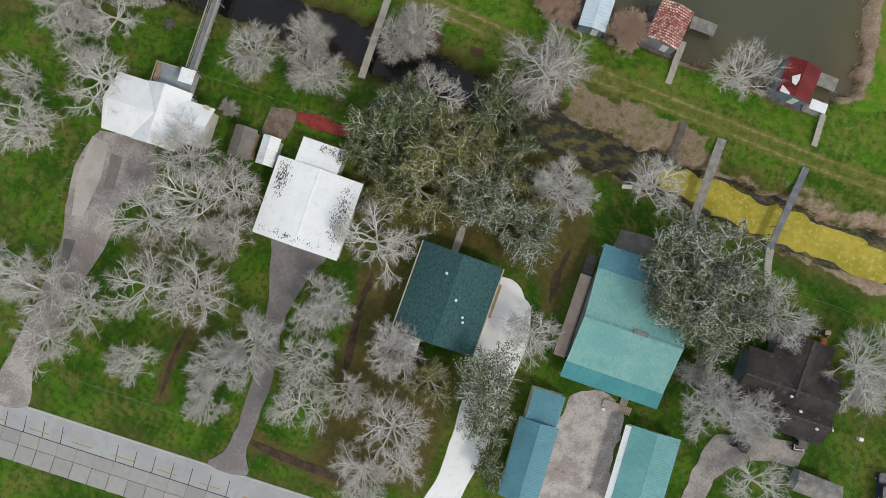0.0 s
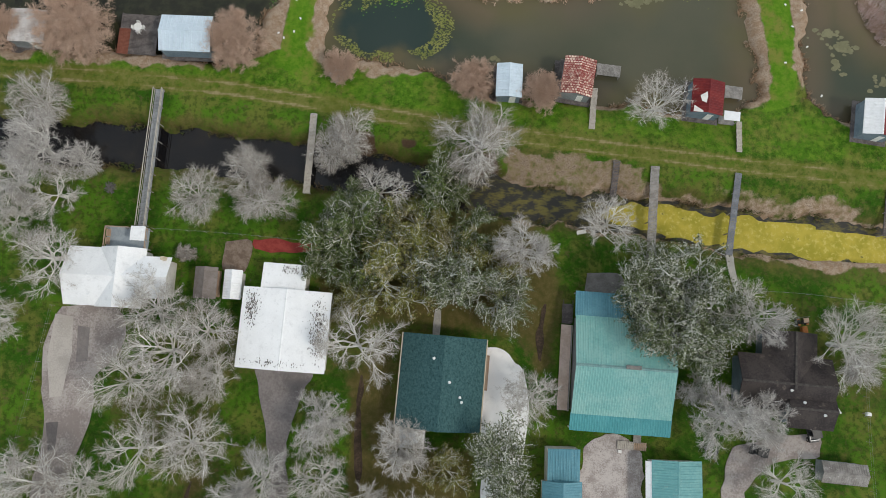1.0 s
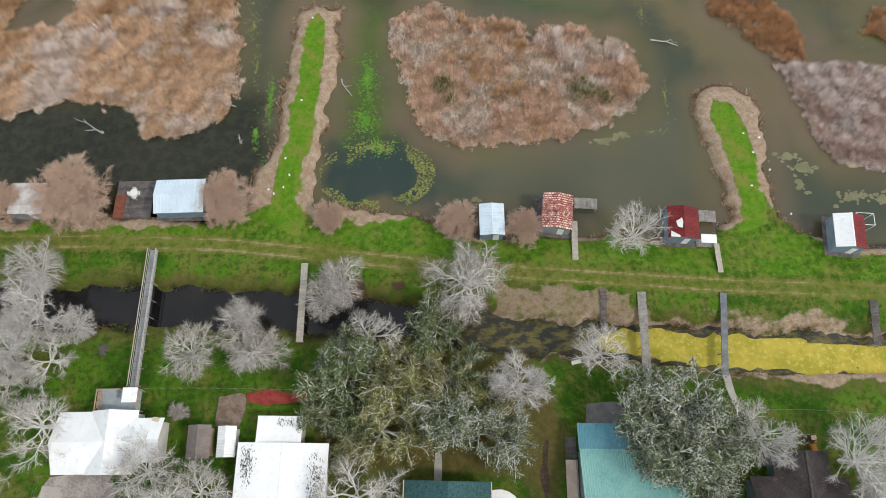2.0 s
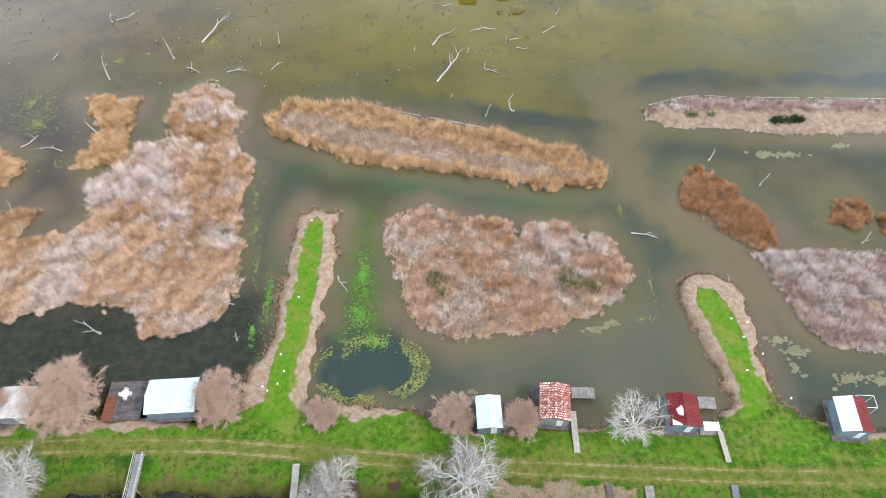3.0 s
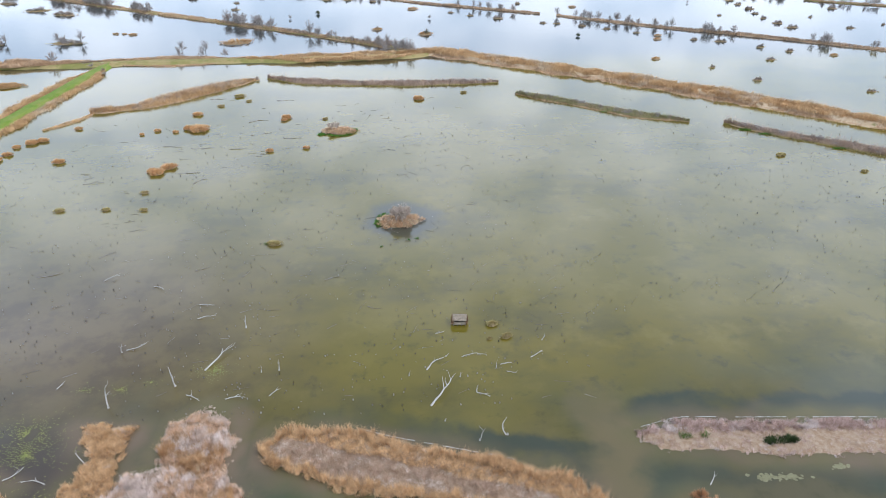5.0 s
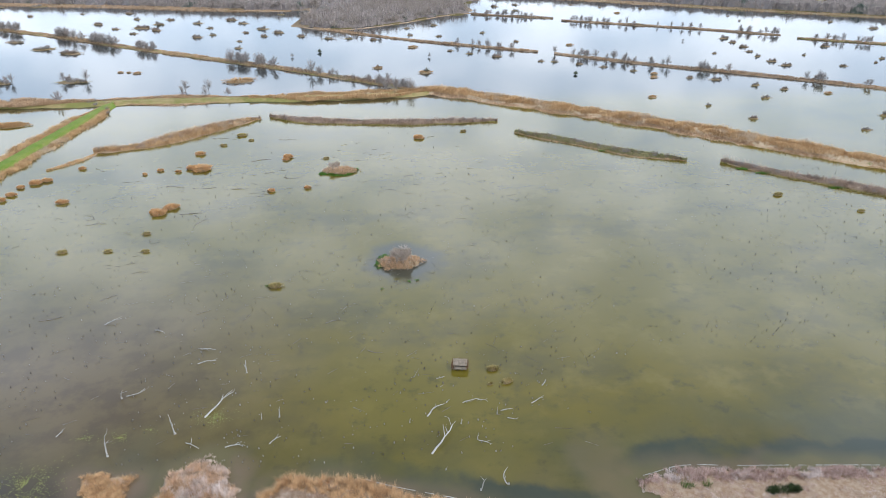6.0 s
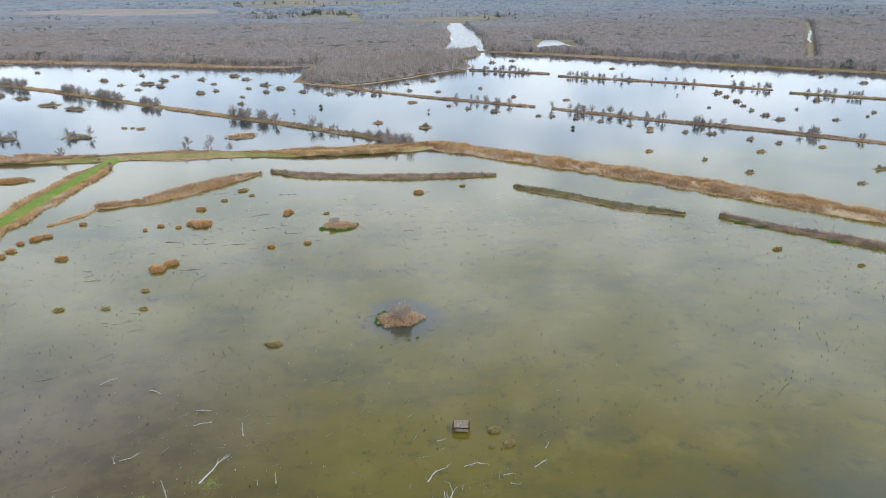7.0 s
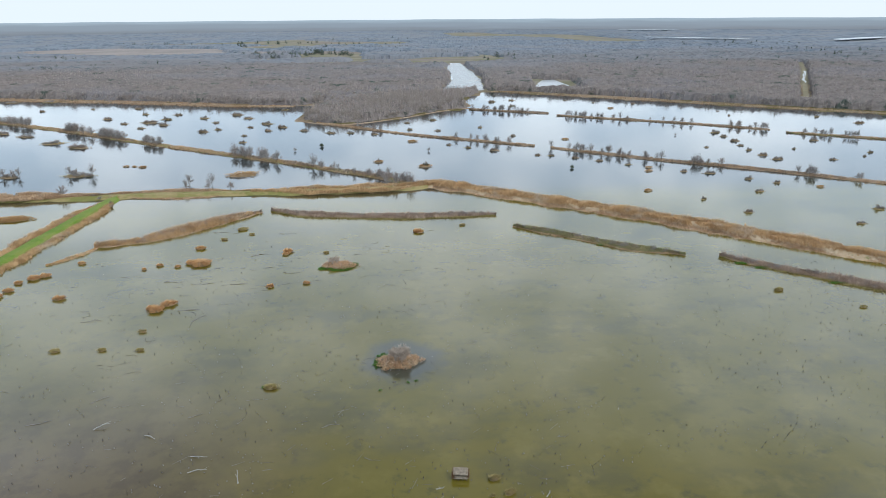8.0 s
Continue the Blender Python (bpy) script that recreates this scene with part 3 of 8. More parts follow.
single("water_pond", pond_me, None, "murky olive-brown marsh water mirroring a pale sky", "water", kind="structure")


def sheet(name, pts, z, mat, label, category, kind="structure", step=1.0, wobble=0.35, seed=3):
    """A thin film on the water, with an uneven outline."""
    line = smooth_line(pts + pts[:1], step)[:-1]
    ring = [(x + wobble * (2 * soft_noise(x, y, 1.1, seed) - 1), y + wobble * (2 * soft_noise(x, y, 1.3, seed + 1) - 1)) for x, y in line]
    me = bpy.data.meshes.new(name)
    bm = bmesh.new()
    face = bm.faces.new([bm.verts.new((x, y, z)) for x, y in ring])
    bmesh.ops.triangulate(bm, faces=[face])
    bm.normal_update()
    bm.faces.ensure_lookup_table()
    if bm.faces and bm.faces[0].normal.z < 0:
        bmesh.ops.reverse_faces(bm, faces=bm.faces[:])
    bm.to_mesh(me)
    bm.free()
    me.materials.append(mat)
    return single(name, me, None, label, category, kind=kind)


def canal_material():
    k = Net("canal_water")
    sepx = k.n.new("ShaderNodeSeparateXYZ")
    k.l.new(k.pos.outputs["Position"], sepx.inputs[0])
    n2 = k.noise(0.35, 6, 0.65)
    mud = k.span(k.math("ADD", sepx.outputs[0], k.math("MULTIPLY", n2, 5.0)), -3.0, 6.0)
    col = k.mix(k.span(n2, 0.4, 0.7), (0.006, 0.006, 0.008), (0.016, 0.013, 0.011))
    scum = k.mix(k.span(k.noise(0.9, 5, 0.7, (0.5, 1, 1)), 0.45, 0.6), (0.022, 0.021, 0.016), (0.125, 0.105, 0.02))
    col = k.mix(mud, col, scum)
    return k.done(col, k.span(mud, 0.0, 1.0, 0.06, 0.4), n2, 0.03, 0.3, spec=0.5)


single("water_canal", Form().hull([(-300, 17, 0.06), (300, 17, 0.06), (300, 42.5, 0.06), (-300, 42.5, 0.06)], [(0, 1, 2, 3)]), canal_material(),
       "narrow dark backyard canal of still black water", "canal", kind="structure")


def duckweed_material():
    k = Net("duckweed")
    n1, n2, n3 = k.noise(0.3, 5, 0.6), k.noise(1.6, 5, 0.65), k.noise(7.0, 3)
    col = k.mix(k.span(n1, 0.38, 0.62), (0.46, 0.37, 0.055), (0.32, 0.285, 0.030))
    col = k.mix(k.span(n2, 0.50, 0.66), col, (0.52, 0.43, 0.11))
    col = k.mix(k.span(k.noise(0.8, 5, 0.7), 0.62, 0.70), col, (0.11, 0.115, 0.02))
    return k.done(col, 0.85, n3, 0.03, 0.6)


sheet("duckweed", [(18.5, 30.6), (21, 31.0), (29, 30.4), (37.1, 29.6), (48, 28.6), (57.5, 27.6), (75, 26), (75, 22.2), (56, 23.5), (46, 24.2), (36, 25.0), (28, 26.4), (20.5, 27.9), (18.0, 29)],
      0.075, duckweed_material(), "mustard-yellow duckweed film covering the canal", "duckweed", "stuff", 0.6, 0.55)

# floating algae mats
algae_mat = plain("algae_mat", (0.13, 0.15, 0.03), (0.22, 0.225, 0.06), 0.8, 0.7, 6.0)
scum_mat = plain("pale_scum", (0.145, 0.14, 0.075), (0.19, 0.18, 0.10), 0.5, 0.6, 6.0)
weed_mat = plain("water_weed", (0.05, 0.16, 0.012), (0.11, 0.25, 0.02), 0.9, 0.7, 6.0)


def flecks(name, spots, mat, label, per=1.0, size=(0.25, 0.9), seed=1, ring=False, gate=0.34):
    """Many small floating flakes round the given spots (x, y, rx, ry)."""
    rs = np.random.RandomState(seed)
    vs, fs = [], []
    for x, y, rx, ry in spots:
        for _ in range(int(per * max(8, rx * ry * 3))):
            a, r = rs.uniform(0, 6.283), (rs.uniform(0.8, 1.12) if ring else abs(rs.normal(0, 0.5)))
            px, py = x + rx * r * math.cos(a), y + ry * r * math.sin(a)
            if soft_noise(px, py, 2.2, seed) < gate:
                continue
            s, n, b = rs.uniform(*size), 7, len(vs)
            vs.append((px, py, 0.012 + rs.uniform(0, 0.006)))
            for i in range(n):
                q = s * rs.uniform(0.5, 1.1)
                vs.append((px + q * 1.3 * math.cos(i * 6.2832 / n), py + q * math.sin(i * 6.2832 / n), 0.008 + rs.uniform(0, 0.004)))
            fs += [(b, b + 1 + i, b + 1 + (i + 1) % n) for i in range(n)]
    return single(name, arrays(name, vs, fs, mat), None, label, "algae", kind="stuff")


flecks("water_weed", [(-13.7, 73, 2.2, 6), (-14, 65.5, 2.6, 4), (-11.5, 61, 3.2, 2.5), (-16.5, 60, 1.5, 2.5), (-29, 70, 0.7, 7), (-31, 64, 0.9, 4), (-30.5, 58, 1.6, 2.5)], weed_mat,
       "bright green water weed floating in the cove", 17.0, (0.05, 0.15), 5)
flecks("algae_ring", [(-12.2, 56.0, 8.0, 5.2), (-12.0, 55.6, 7.4, 4.9)], algae_mat, "ring of yellow-green algae flakes round a dark pool", 9.0, (0.05, 0.17), 6, True)
flecks("algae_flakes", [(-33, 92, 1.6, 10), (-32.5, 84, 1.6, 5), (-31.5, 76, 0.8, 8), (-29.5, 68, 0.7, 7), (31.8, 84, 1.2, 4), (33.5, 68, 0.8, 6), (30.5, 62, 2.5, 1.2), (66, 79, 2, 3), (-80, 118, 8, 6), (-73.8, 130.5, 4, 1.5), (-60, 132, 3, 1.2), (-78, 112, 9, 8), (-47, 135, 6, 5), (-66, 130, 6, 2), (-72, 101, 5, 3)], algae_mat,
       "scattered yellow-green algae flakes on shallow water", 4.5, (0.04, 0.14), 7)
for i, spots in enumerate(([(62, 95.4, 3.4, 0.9), (66.5, 95.3, 3.6, 0.9)], [(77, 96.8, 1.5, 0.7)], [(51.0, 57.0, 2.0, 0.9), (53.2, 55.2, 2.2, 1.0), (52.2, 52.6, 1.2, 1.6)], [(23.0, 60.6, 2.2, 0.7), (25.4, 61.6, 1.6, 0.6)],
                           [(59.5, 50.0, 3.0, 1.2), (64.0, 49.6, 2.6, 1.3), (68.5, 50.6, 2.6, 0.9)], [(3.0, 50.8, 1.8, 0.8)], [(-58.4, 60.0, 2.2, 0.9)])):
    flecks("algae_mat", spots, scum_mat, "pale olive algae mat floating on the water", 5.5, (0.18, 0.46), 80 + i, gate=0.18)

# ---- road, drives and paths ----
ditch_mud = plain("ditch_mud", (0.040, 0.027, 0.017), (0.085, 0.055, 0.036), 0.8, 0.8, 8.0, 0.03, stain=(0.05, 0.07, 0.015))
asphalt = plain("worn_asphalt", (0.36, 0.36, 0.365), (0.41, 0.41, 0.415), 0.4, 0.9, 20.0, 0.01)
slab_mat = per_piece("old_road_slab", (0.34, 0.325, 0.315), (0.42, 0.405, 0.39), 0.9, 1.2)
paint_y = plain("yellow_line", (0.42, 0.30, 0.07), (0.32, 0.25, 0.10), 2.0)
paint_w = plain("white_line", (0.55, 0.55, 0.53), (0.42, 0.42, 0.41), 2.0)
tar = plain("crack_tar", (0.03, 0.03, 0.032), (0.05, 0.05, 0.05), 3.0)
concrete = plain("pale_concrete", (0.91, 0.91, 0.91), (0.92, 0.92, 0.92), 0.3, 0.85, 15.0, 0.01, stain=(0.76, 0.75, 0.74))
drive_grey = plain("weathered_drive", (0.20, 0.178, 0.175), (0.27, 0.245, 0.24), 0.25, 0.9, 14.0, 0.02, stain=(0.15, 0.135, 0.13))
drive_tan = plain("old_concrete_drive", (0.27, 0.23, 0.215), (0.43, 0.385, 0.36), 0.3, 0.9, 14.0, 0.02, stain=(0.17, 0.145, 0.135))
gravel = plain("pale_gravel", (0.33, 0.285, 0.265), (0.53, 0.48, 0.455), 0.5, 0.95, 10.0, 0.04, stain=(0.17, 0.14, 0.115))
path_mat = plain("path_concrete", (0.36, 0.35, 0.32), (0.45, 0.43, 0.40), 0.6, 0.9)

ROAD_Y, ROAD_TILT = -24.25, -0.012      # north edge and slope of the road in plan


def ry(x, off):
    return ROAD_Y + ROAD_TILT * (x + 45) + off


def strip(a, b, x0, x1, z0, z1):
    return Form().prism([(x0, ry(x0, a)), (x0, ry(x0, b)), (x1, ry(x1, b)), (x1, ry(x1, a))], z0, z1)


road = thing("road", (0, 0, 0), 0, "grey two-lane country road with cracked old slabs", "road", kind="structure")
part("lane", strip(0, -3.4, -400, 300, 0.5, 1.02), asphalt, road, "smooth grey asphalt lane")
part("edge_line", strip(-0.12, -0.27, -400, 300, 1.0, 1.024), paint_w, road)
for x in range(-112, 40, 6):
    part("centre_dash", strip(-2.62, -2.76, x, x + 2.8, 1.0, 1.024), paint_y, road, "faded yellow dash")
part("seam", strip(-3.36, -3.46, -400, 300, 0.9, 1.026), tar, road)
for x in np.arange(-110, 20, 2.6):
    w = 0.10 * math.sin(x * 7.1)
    part("slab", Form().prism([(x, ry(x, -3.46)), (x + 2.56, ry(x, -3.46)), (x + 2.56 + w, ry(x, -5.2)), (x + w, ry(x, -5.2))], 0.6, 1.012 + 0.004 * math.sin(x * 3)), slab_mat, road)
    part("slab", Form().prism([(x + w, ry(x, -5.26)), (x + 2.5 + w, ry(x, -5.26)), (x + 2.5, ry(x, -7.5)), (x, ry(x, -7.5))], 0.6, 1.006 + 0.004 * math.sin(x * 5)), slab_mat, road)
    if math.sin(x * 2.7) > -0.75:
        part("crack", Form().prism([(x - 0.05, ry(x, -1.2)), (x + 0.03, ry(x, -1.2)), (x + 0.18 + w, ry(x, -3.4)), (x + 0.08 + w, ry(x, -3.4))][:4], 1.0, 1.023), tar, road)


def slab(name, pts, z, mat, label, category="driveway", seed=4, wobble=0.25, sharp=False):
    line = smooth_line(pts + pts[:1], 0.8)[:-1] if not sharp else pts
    ring = [(x + wobble * (2 * soft_noise(x, y, 1.4, seed) - 1), y + wobble * (2 * soft_noise(x, y, 1.6, seed + 1) - 1)) for x, y in line]
    me = bpy.data.meshes.new(name)
    bm = bmesh.new()
    face = bm.faces.new([bm.verts.new((x, y, z)) for x, y in ring])
    if face.calc_area() and sum(a[0] * b[1] - b[0] * a[1] for a, b in zip(ring, ring[1:] + ring[:1])) < 0:
        face.normal_flip()
    ext = bmesh.ops.extrude_face_region(bm, geom=[face])
    bmesh.ops.translate(bm, verts=[v for v in ext["geom"] if isinstance(v, bmesh.types.BMVert)], vec=(0, 0, -0.25))
    bmesh.ops.triangulate(bm, faces=bm.faces[:])
    bmesh.ops.recalc_face_normals(bm, faces=bm.faces[:])
    bm.to_mesh(me)
    bm.free()
    me.materials.append(mat)
    return single(name, me, None, label, category, kind="structure")


slab("driveway", [(-54.3, 13.9), (-48.1, 14.3), (-45.9, 11), (-46.8, 7.3), (-49.2, 5), (-49.3, -0.4), (-50.6, -5.5), (-52.9, -11.6), (-54.0, -17.5), (-53.3, -24.2), (-57.9, -24.2), (-57.0, -16.2), (-55.9, -9),
                   (-55.3, -1.3), (-56.4, 5.5), (-55.9, 11.2)], 1.04, drive_tan, "stained tan concrete driveway by the hip-roofed house")
slab("driveway", [(-28.4, 7.4), (-22.1, 7.4), (-20.6, 5.9), (-22.2, 2.3), (-23.4, -2.9), (-22.8, -8.9), (-22.9, -15.1), (-23.2, -21), (-22.2, -24.4), (-27.6, -24.4), (-25.7, -21.0), (-25.3, -13.5), (-25.4, -6.4), (-26.9, 0.9)],
     1.04, drive_grey, "long grey asphalt driveway down to the road")
slab("patio", [(2.2, 10.3), (3.9, 10.4), (5.6, 9.6), (6.4, 8.4), (7.4, 7.6), (8.2, 3.6), (8, -0.8), (7.4, -5), (7.5, -9), (6.2, -16.0), (5.6, -19), (5.2, -24.4), (0.2, -24.4), (1, -20.5), (2.0, -16.9), (2.2, -10.7), (2.1, -5.3), (2.0, 0.5)], 1.05, concrete,
     "bright white concrete patio and driveway", "patio", 4, 0.1)
slab("gravel_yard", [(15.3, -2.1), (17, -0.9), (19.5, -0.4), (23.2, -2.6), (23.2, -9), (24, -16), (22, -24.4), (17, -24.4), (15.5, -16), (15.0, -8)], 1.03, gravel, "pale dusty gravel yard between two garages", "gravel yard", 4, 0.5)
slab("driveway", [(34, -4.1), (35.3, -1.6), (38.6, -0.6), (44.7, 0.6), (46.8, 0.4), (46.5, -2.4), (44.1, -2.6), (39.6, -3.9), (37.4, -6.2), (36.3, -9.7), (36, -24.4), (32.5, -24.4), (33.3, -10.6)], 1.04, drive_tan, "curving tan driveway past the dark-roofed house")
slab("concrete_pad", [(-55.4, 12.8), (-52.9, 12.6), (-52.6, 8), (-53.3, 2.2), (-54.9, 1.8), (-55.8, 7)], 1.046, plain("pale_pad", (0.42, 0.38, 0.345), (0.50, 0.46, 0.42), 0.4, 0.9, 12.0), "paler concrete strip along the driveway's edge", "driveway", 4, 0.15, True)
slab("patched_pad", [(-52.2, 11.4), (-50.6, 11.2), (-50.4, 6.8), (-51.9, 6.6)], 1.047, plain("dark_patch", (0.19, 0.17, 0.165), (0.24, 0.215, 0.205), 0.5, 0.9, 12.0), "dark resurfaced patch in the driveway", "driveway", 4, 0.05, True)
slab("worn_patch", [(-55.0, -1.5), (-53.6, -1.2), (-53.2, -4.6), (-54.2, -5.2)], 1.047, plain("dark_patch_b", (0.13, 0.115, 0.115), (0.17, 0.155, 0.15), 0.5, 0.9, 12.0), "dark worn patch in the driveway", "driveway", 4, 0.3, True)
for line, w in zip(DITCHES, (0.34, 0.5, 0.42, 0.36)):
    run = smooth_line(line, 1.0)
    wid = [w * (0.45 + 1.1 * float(soft_noise(p, q, 2.0, 17))) * min(1.0, 0.3 + 0.35 * min(i, len(run) - 1 - i)) for i, (p, q) in enumerate(run)]
    dx, dy = run[-1][0] - run[0][0], run[-1][1] - run[0][1]
    ln = math.hypot(dx, dy)
    nx_, ny_ = -dy / ln, dx / ln
    slab("ditch", [(p + nx_ * v, q + ny_ * v) for (p, q), v in zip(run, wid)] + [(p - nx_ * v, q - ny_ * v) for (p, q), v in zip(run[::-1], wid[::-1])], 1.0, ditch_mud,
         "shallow muddy drainage ditch in the lawn", "ditch", 4, 0.12)
slab("path", [(-4.6, 15.2), (-3.8, 15.2), (-3.9, 11.8), (-4.8, 11.8)], 1.04, path_mat, "short concrete garden path", "path", 4, 0.03)
slab("path", [(34.7, 24.6), (35.7, 24.4), (36.2, 21.5), (37.2, 19.0), (38.6, 17.4), (37.8, 16.8), (36.3, 18.6), (35.3, 21.2)], 1.04, path_mat, "curved grey concrete path to the footbridge", "path", 4, 0.05)
slab("garden_bed", [(-33.4, 23.4), (-29.9, 23.6), (-30.6, 19.4), (-33.5, 19.6)], 1.05, plain("bare_soil", (0.16, 0.115, 0.085), (0.26, 0.20, 0.16), 0.9, 0.95), "bare brown vegetable bed with a timber edge", "garden bed", 4, 0.05)
slab("mulch_strip", [(-29.6, 23.9), (-26, 24.1), (-24.4, 23.7), (-21.7, 23.6), (-20.2, 22.6), (-22.1, 22.5), (-24.7, 22.2), (-29.5, 22.5)], 1.05, plain("red_mulch", (0.24, 0.035, 0.03), (0.32, 0.06, 0.05), 1.2, 0.95), "strip of red mulch beside the garden bed", "mulch", 4, 0.15)
slab("stone_patio", [(15.9, 20.9), (20.5, 20.8), (20.3, 17.8), (15.9, 17.8)], 1.06, plain("grey_paving", (0.16, 0.15, 0.14), (0.23, 0.22, 0.21), 0.8, 0.9), "weathered grey patio behind the turquoise house", "patio", 4, 0.03)

# ---- building materials ----
white_metal = plain("white_metal_roof", (0.80, 0.81, 0.82), (0.86, 0.87, 0.88), 0.4, 0.45, 12.0, 0.004, stain=(0.70, 0.72, 0.74))
white_roof2 = plain("white_coated_roof", (0.84, 0.85, 0.86), (0.88, 0.89, 0.90), 0.5, 0.5, 12.0, 0.004)
teal_metal = plain("turquoise_metal_roof", (0.17, 0.40, 0.38), (0.24, 0.46, 0.43), 0.25, 0.5, 14.0, 0.004, stain=(0.27, 0.45, 0.42))
teal_dark = plain("teal_metal_roof", (0.055, 0.27, 0.29), (0.075, 0.31, 0.33), 0.3, 0.5, 14.0, 0.004)
teal_blue = plain("blue_teal_roof", (0.09, 0.25, 0.31), (0.12, 0.29, 0.35), 0.3, 0.5, 14.0, 0.004, stain=(0.15, 0.30, 0.34))
blue_metal = plain("pale_blue_roof", (0.52, 0.62, 0.70), (0.58, 0.68, 0.76), 0.4, 0.4, 10.0, 0.004)
dark_shingle = plain("black_shingles", (0.030, 0.025, 0.026), (0.060, 0.050, 0.047), 0.35, 0.9, 14.0, 0.02, stain=(0.11, 0.09, 0.08))
brown_shingle = plain("brown_shingles", (0.17, 0.145, 0.13), (0.22, 0.19, 0.175), 0.8, 0.9, 10.0, 0.02)
siding = plain("pale_siding", (0.55, 0.53, 0.49), (0.62, 0.60, 0.56), 0.5, 0.8)
siding_grey = plain("grey_siding", (0.20, 0.215, 0.22), (0.27, 0.285, 0.29), 0.6, 0.8)
siding_blue = plain("blue_grey_siding", (0.13, 0.18, 0.22), (0.18, 0.23, 0.27), 0.6, 0.8)
brick_mat = plain("tan_brick_wall", (0.33, 0.22, 0.16), (0.42, 0.30, 0.22), 0.8, 0.85)
trim_mat = plain("white_trim", (0.72, 0.71, 0.68), (0.78, 0.77, 0.74), 0.6, 0.6)
beige_trim = plain("beige_trim", (0.50, 0.43, 0.32), (0.56, 0.48, 0.36), 0.8, 0.7)
wood_grey = plain("weathered_boards", (0.22, 0.205, 0.19), (0.33, 0.31, 0.29), 1.2, 0.85, 7.0, 0.01)
wood_pale = plain("pale_new_boards", (0.40, 0.36, 0.31), (0.50, 0.46, 0.40), 1.2, 0.85, 7.0, 0.01)
wood_dark = plain("dark_wet_boards", (0.085, 0.075, 0.072), (0.16, 0.14, 0.135), 1.0, 0.8, 7.0, 0.01)
wood_red = plain("red_stained_boards", (0.19, 0.062, 0.04), (0.24, 0.09, 0.06), 0.8, 0.8, 7.0, 0.01)
wood_tan = plain("tan_deck_boards", (0.38, 0.27, 0.19), (0.46, 0.34, 0.25), 0.9, 0.8, 7.0, 0.01)
glass_dark = plain("window_glass", (0.02, 0.025, 0.03), (0.03, 0.035, 0.04), 1.0, 0.08, spec=0.5)
steel = plain("galvanised_steel", (0.45, 0.46, 0.47), (0.52, 0.53, 0.54), 3.0, 0.4, metal=0.7)
vent_white = plain("vent_pipe", (0.75, 0.75, 0.74), (0.8, 0.8, 0.8), 2.0, 0.5)
black_rubber = plain("black_rubber", (0.015, 0.015, 0.016), (0.025, 0.025, 0.026), 3.0, 0.7)


def shingle_material():
    k = Net("teal_shingles")
    mp = k.n.new("ShaderNodeTexCoord")
    br = k.n.new("ShaderNodeTexBrick")
    br.inputs["Scale"].default_value = 1.0
    br.inputs["Brick Width"].default_value, br.inputs["Row Height"].default_value = 0.42, 0.17
    br.inputs["Mortar Size"].default_value, br.inputs["Bias"].default_value = 0.012, 0.0
    br.inputs["Color1"].default_value, br.inputs["Color2"].default_value = (0.020, 0.066, 0.072, 1), (0.034, 0.092, 0.098, 1)
    br.inputs["Mortar"].default_value = (0.012, 0.042, 0.046, 1)
    turn = k.n.new("ShaderNodeMapping")
    turn.inputs["Rotation"].default_value = (0, 0, math.pi / 2)
    k.l.new(mp.outputs["Object"], turn.inputs[0])
    k.l.new(turn.outputs[0], br.inputs["Vector"])
    col = k.mix(k.span(k.noise(3.2, 5, 0.75), 0.36, 0.66), br.outputs[0], (0.055, 0.125, 0.128))
    col = k.mix(k.span(k.noise(5.0, 3, 0.7, (1, 0.5, 1)), 0.55, 0.7), col, (0.013, 0.045, 0.05))
    return k.done(col, 0.9, k.noise(6.0, 3), 0.02)


teal_shingle = shingle_material()


def patchy_material(name, red, white, amount, sx, sy):
    """Flaking paint on sheet metal: red where the white has gone."""
    k = Net(name)
    mp = k.n.new("ShaderNodeTexCoord")
    v = k.n.new("ShaderNodeTexBrick")
    v.inputs["Scale"].default_value, v.inputs["Brick Width"].default_value, v.inputs["Row Height"].default_value = 1.0, sx, sy
    v.inputs["Mortar Size"].default_value, v.inputs["Bias"].default_value = 0.04, amount
    for key, c in (("Color1", red), ("Color2", white), ("Mortar", red)):
        v.inputs[key].default_value = (*c, 1)
    k.l.new(mp.outputs["Object"], v.inputs["Vector"])
    col = v.outputs["Color"]
    col = k.mix(k.span(k.noise(1.5, 4), 0.45, 0.8), col, tuple(c * 0.6 for c in red))
    return k.done(col, 0.6, k.noise(4.0), 0.01)


red_patchy = patchy_material("flaking_red_roof", (0.24, 0.025, 0.022), (0.78, 0.66, 0.55), 0.16, 0.36, 0.34)
red_metal = plain("dark_red_roof", (0.135, 0.010, 0.012), (0.20, 0.022, 0.020), 0.5, 0.55, 9.0, 0.004, stain=(0.16, 0.02, 0.02))


# ---- buildings ----
def slope_form(w, l, eave, ridge, over, side, rib, thick=0.10, lip=0.35):
    """One roof slope: the ridge lies along y at x = 0."""
    drop = (ridge - eave) / (w / 2)
    xe, ze = side * (w / 2 + over), eave - drop * over
    y = l / 2 + lip
    f = Form()
    top = [(0, -y, ridge), (xe, -y, ze), (xe, y, ze), (0, y, ridge)]
    if side < 0:
        top = top[::-1]
    f.hull([(a, b, c) for a, b, c in top] + [(a, b, c - thick) for a, b, c in top],
           [(0, 1, 2, 3), (7, 6, 5, 4), (0, 4, 5, 1), (1, 5, 6, 2), (2, 6, 7, 3), (3, 7, 4, 0)])
    return f


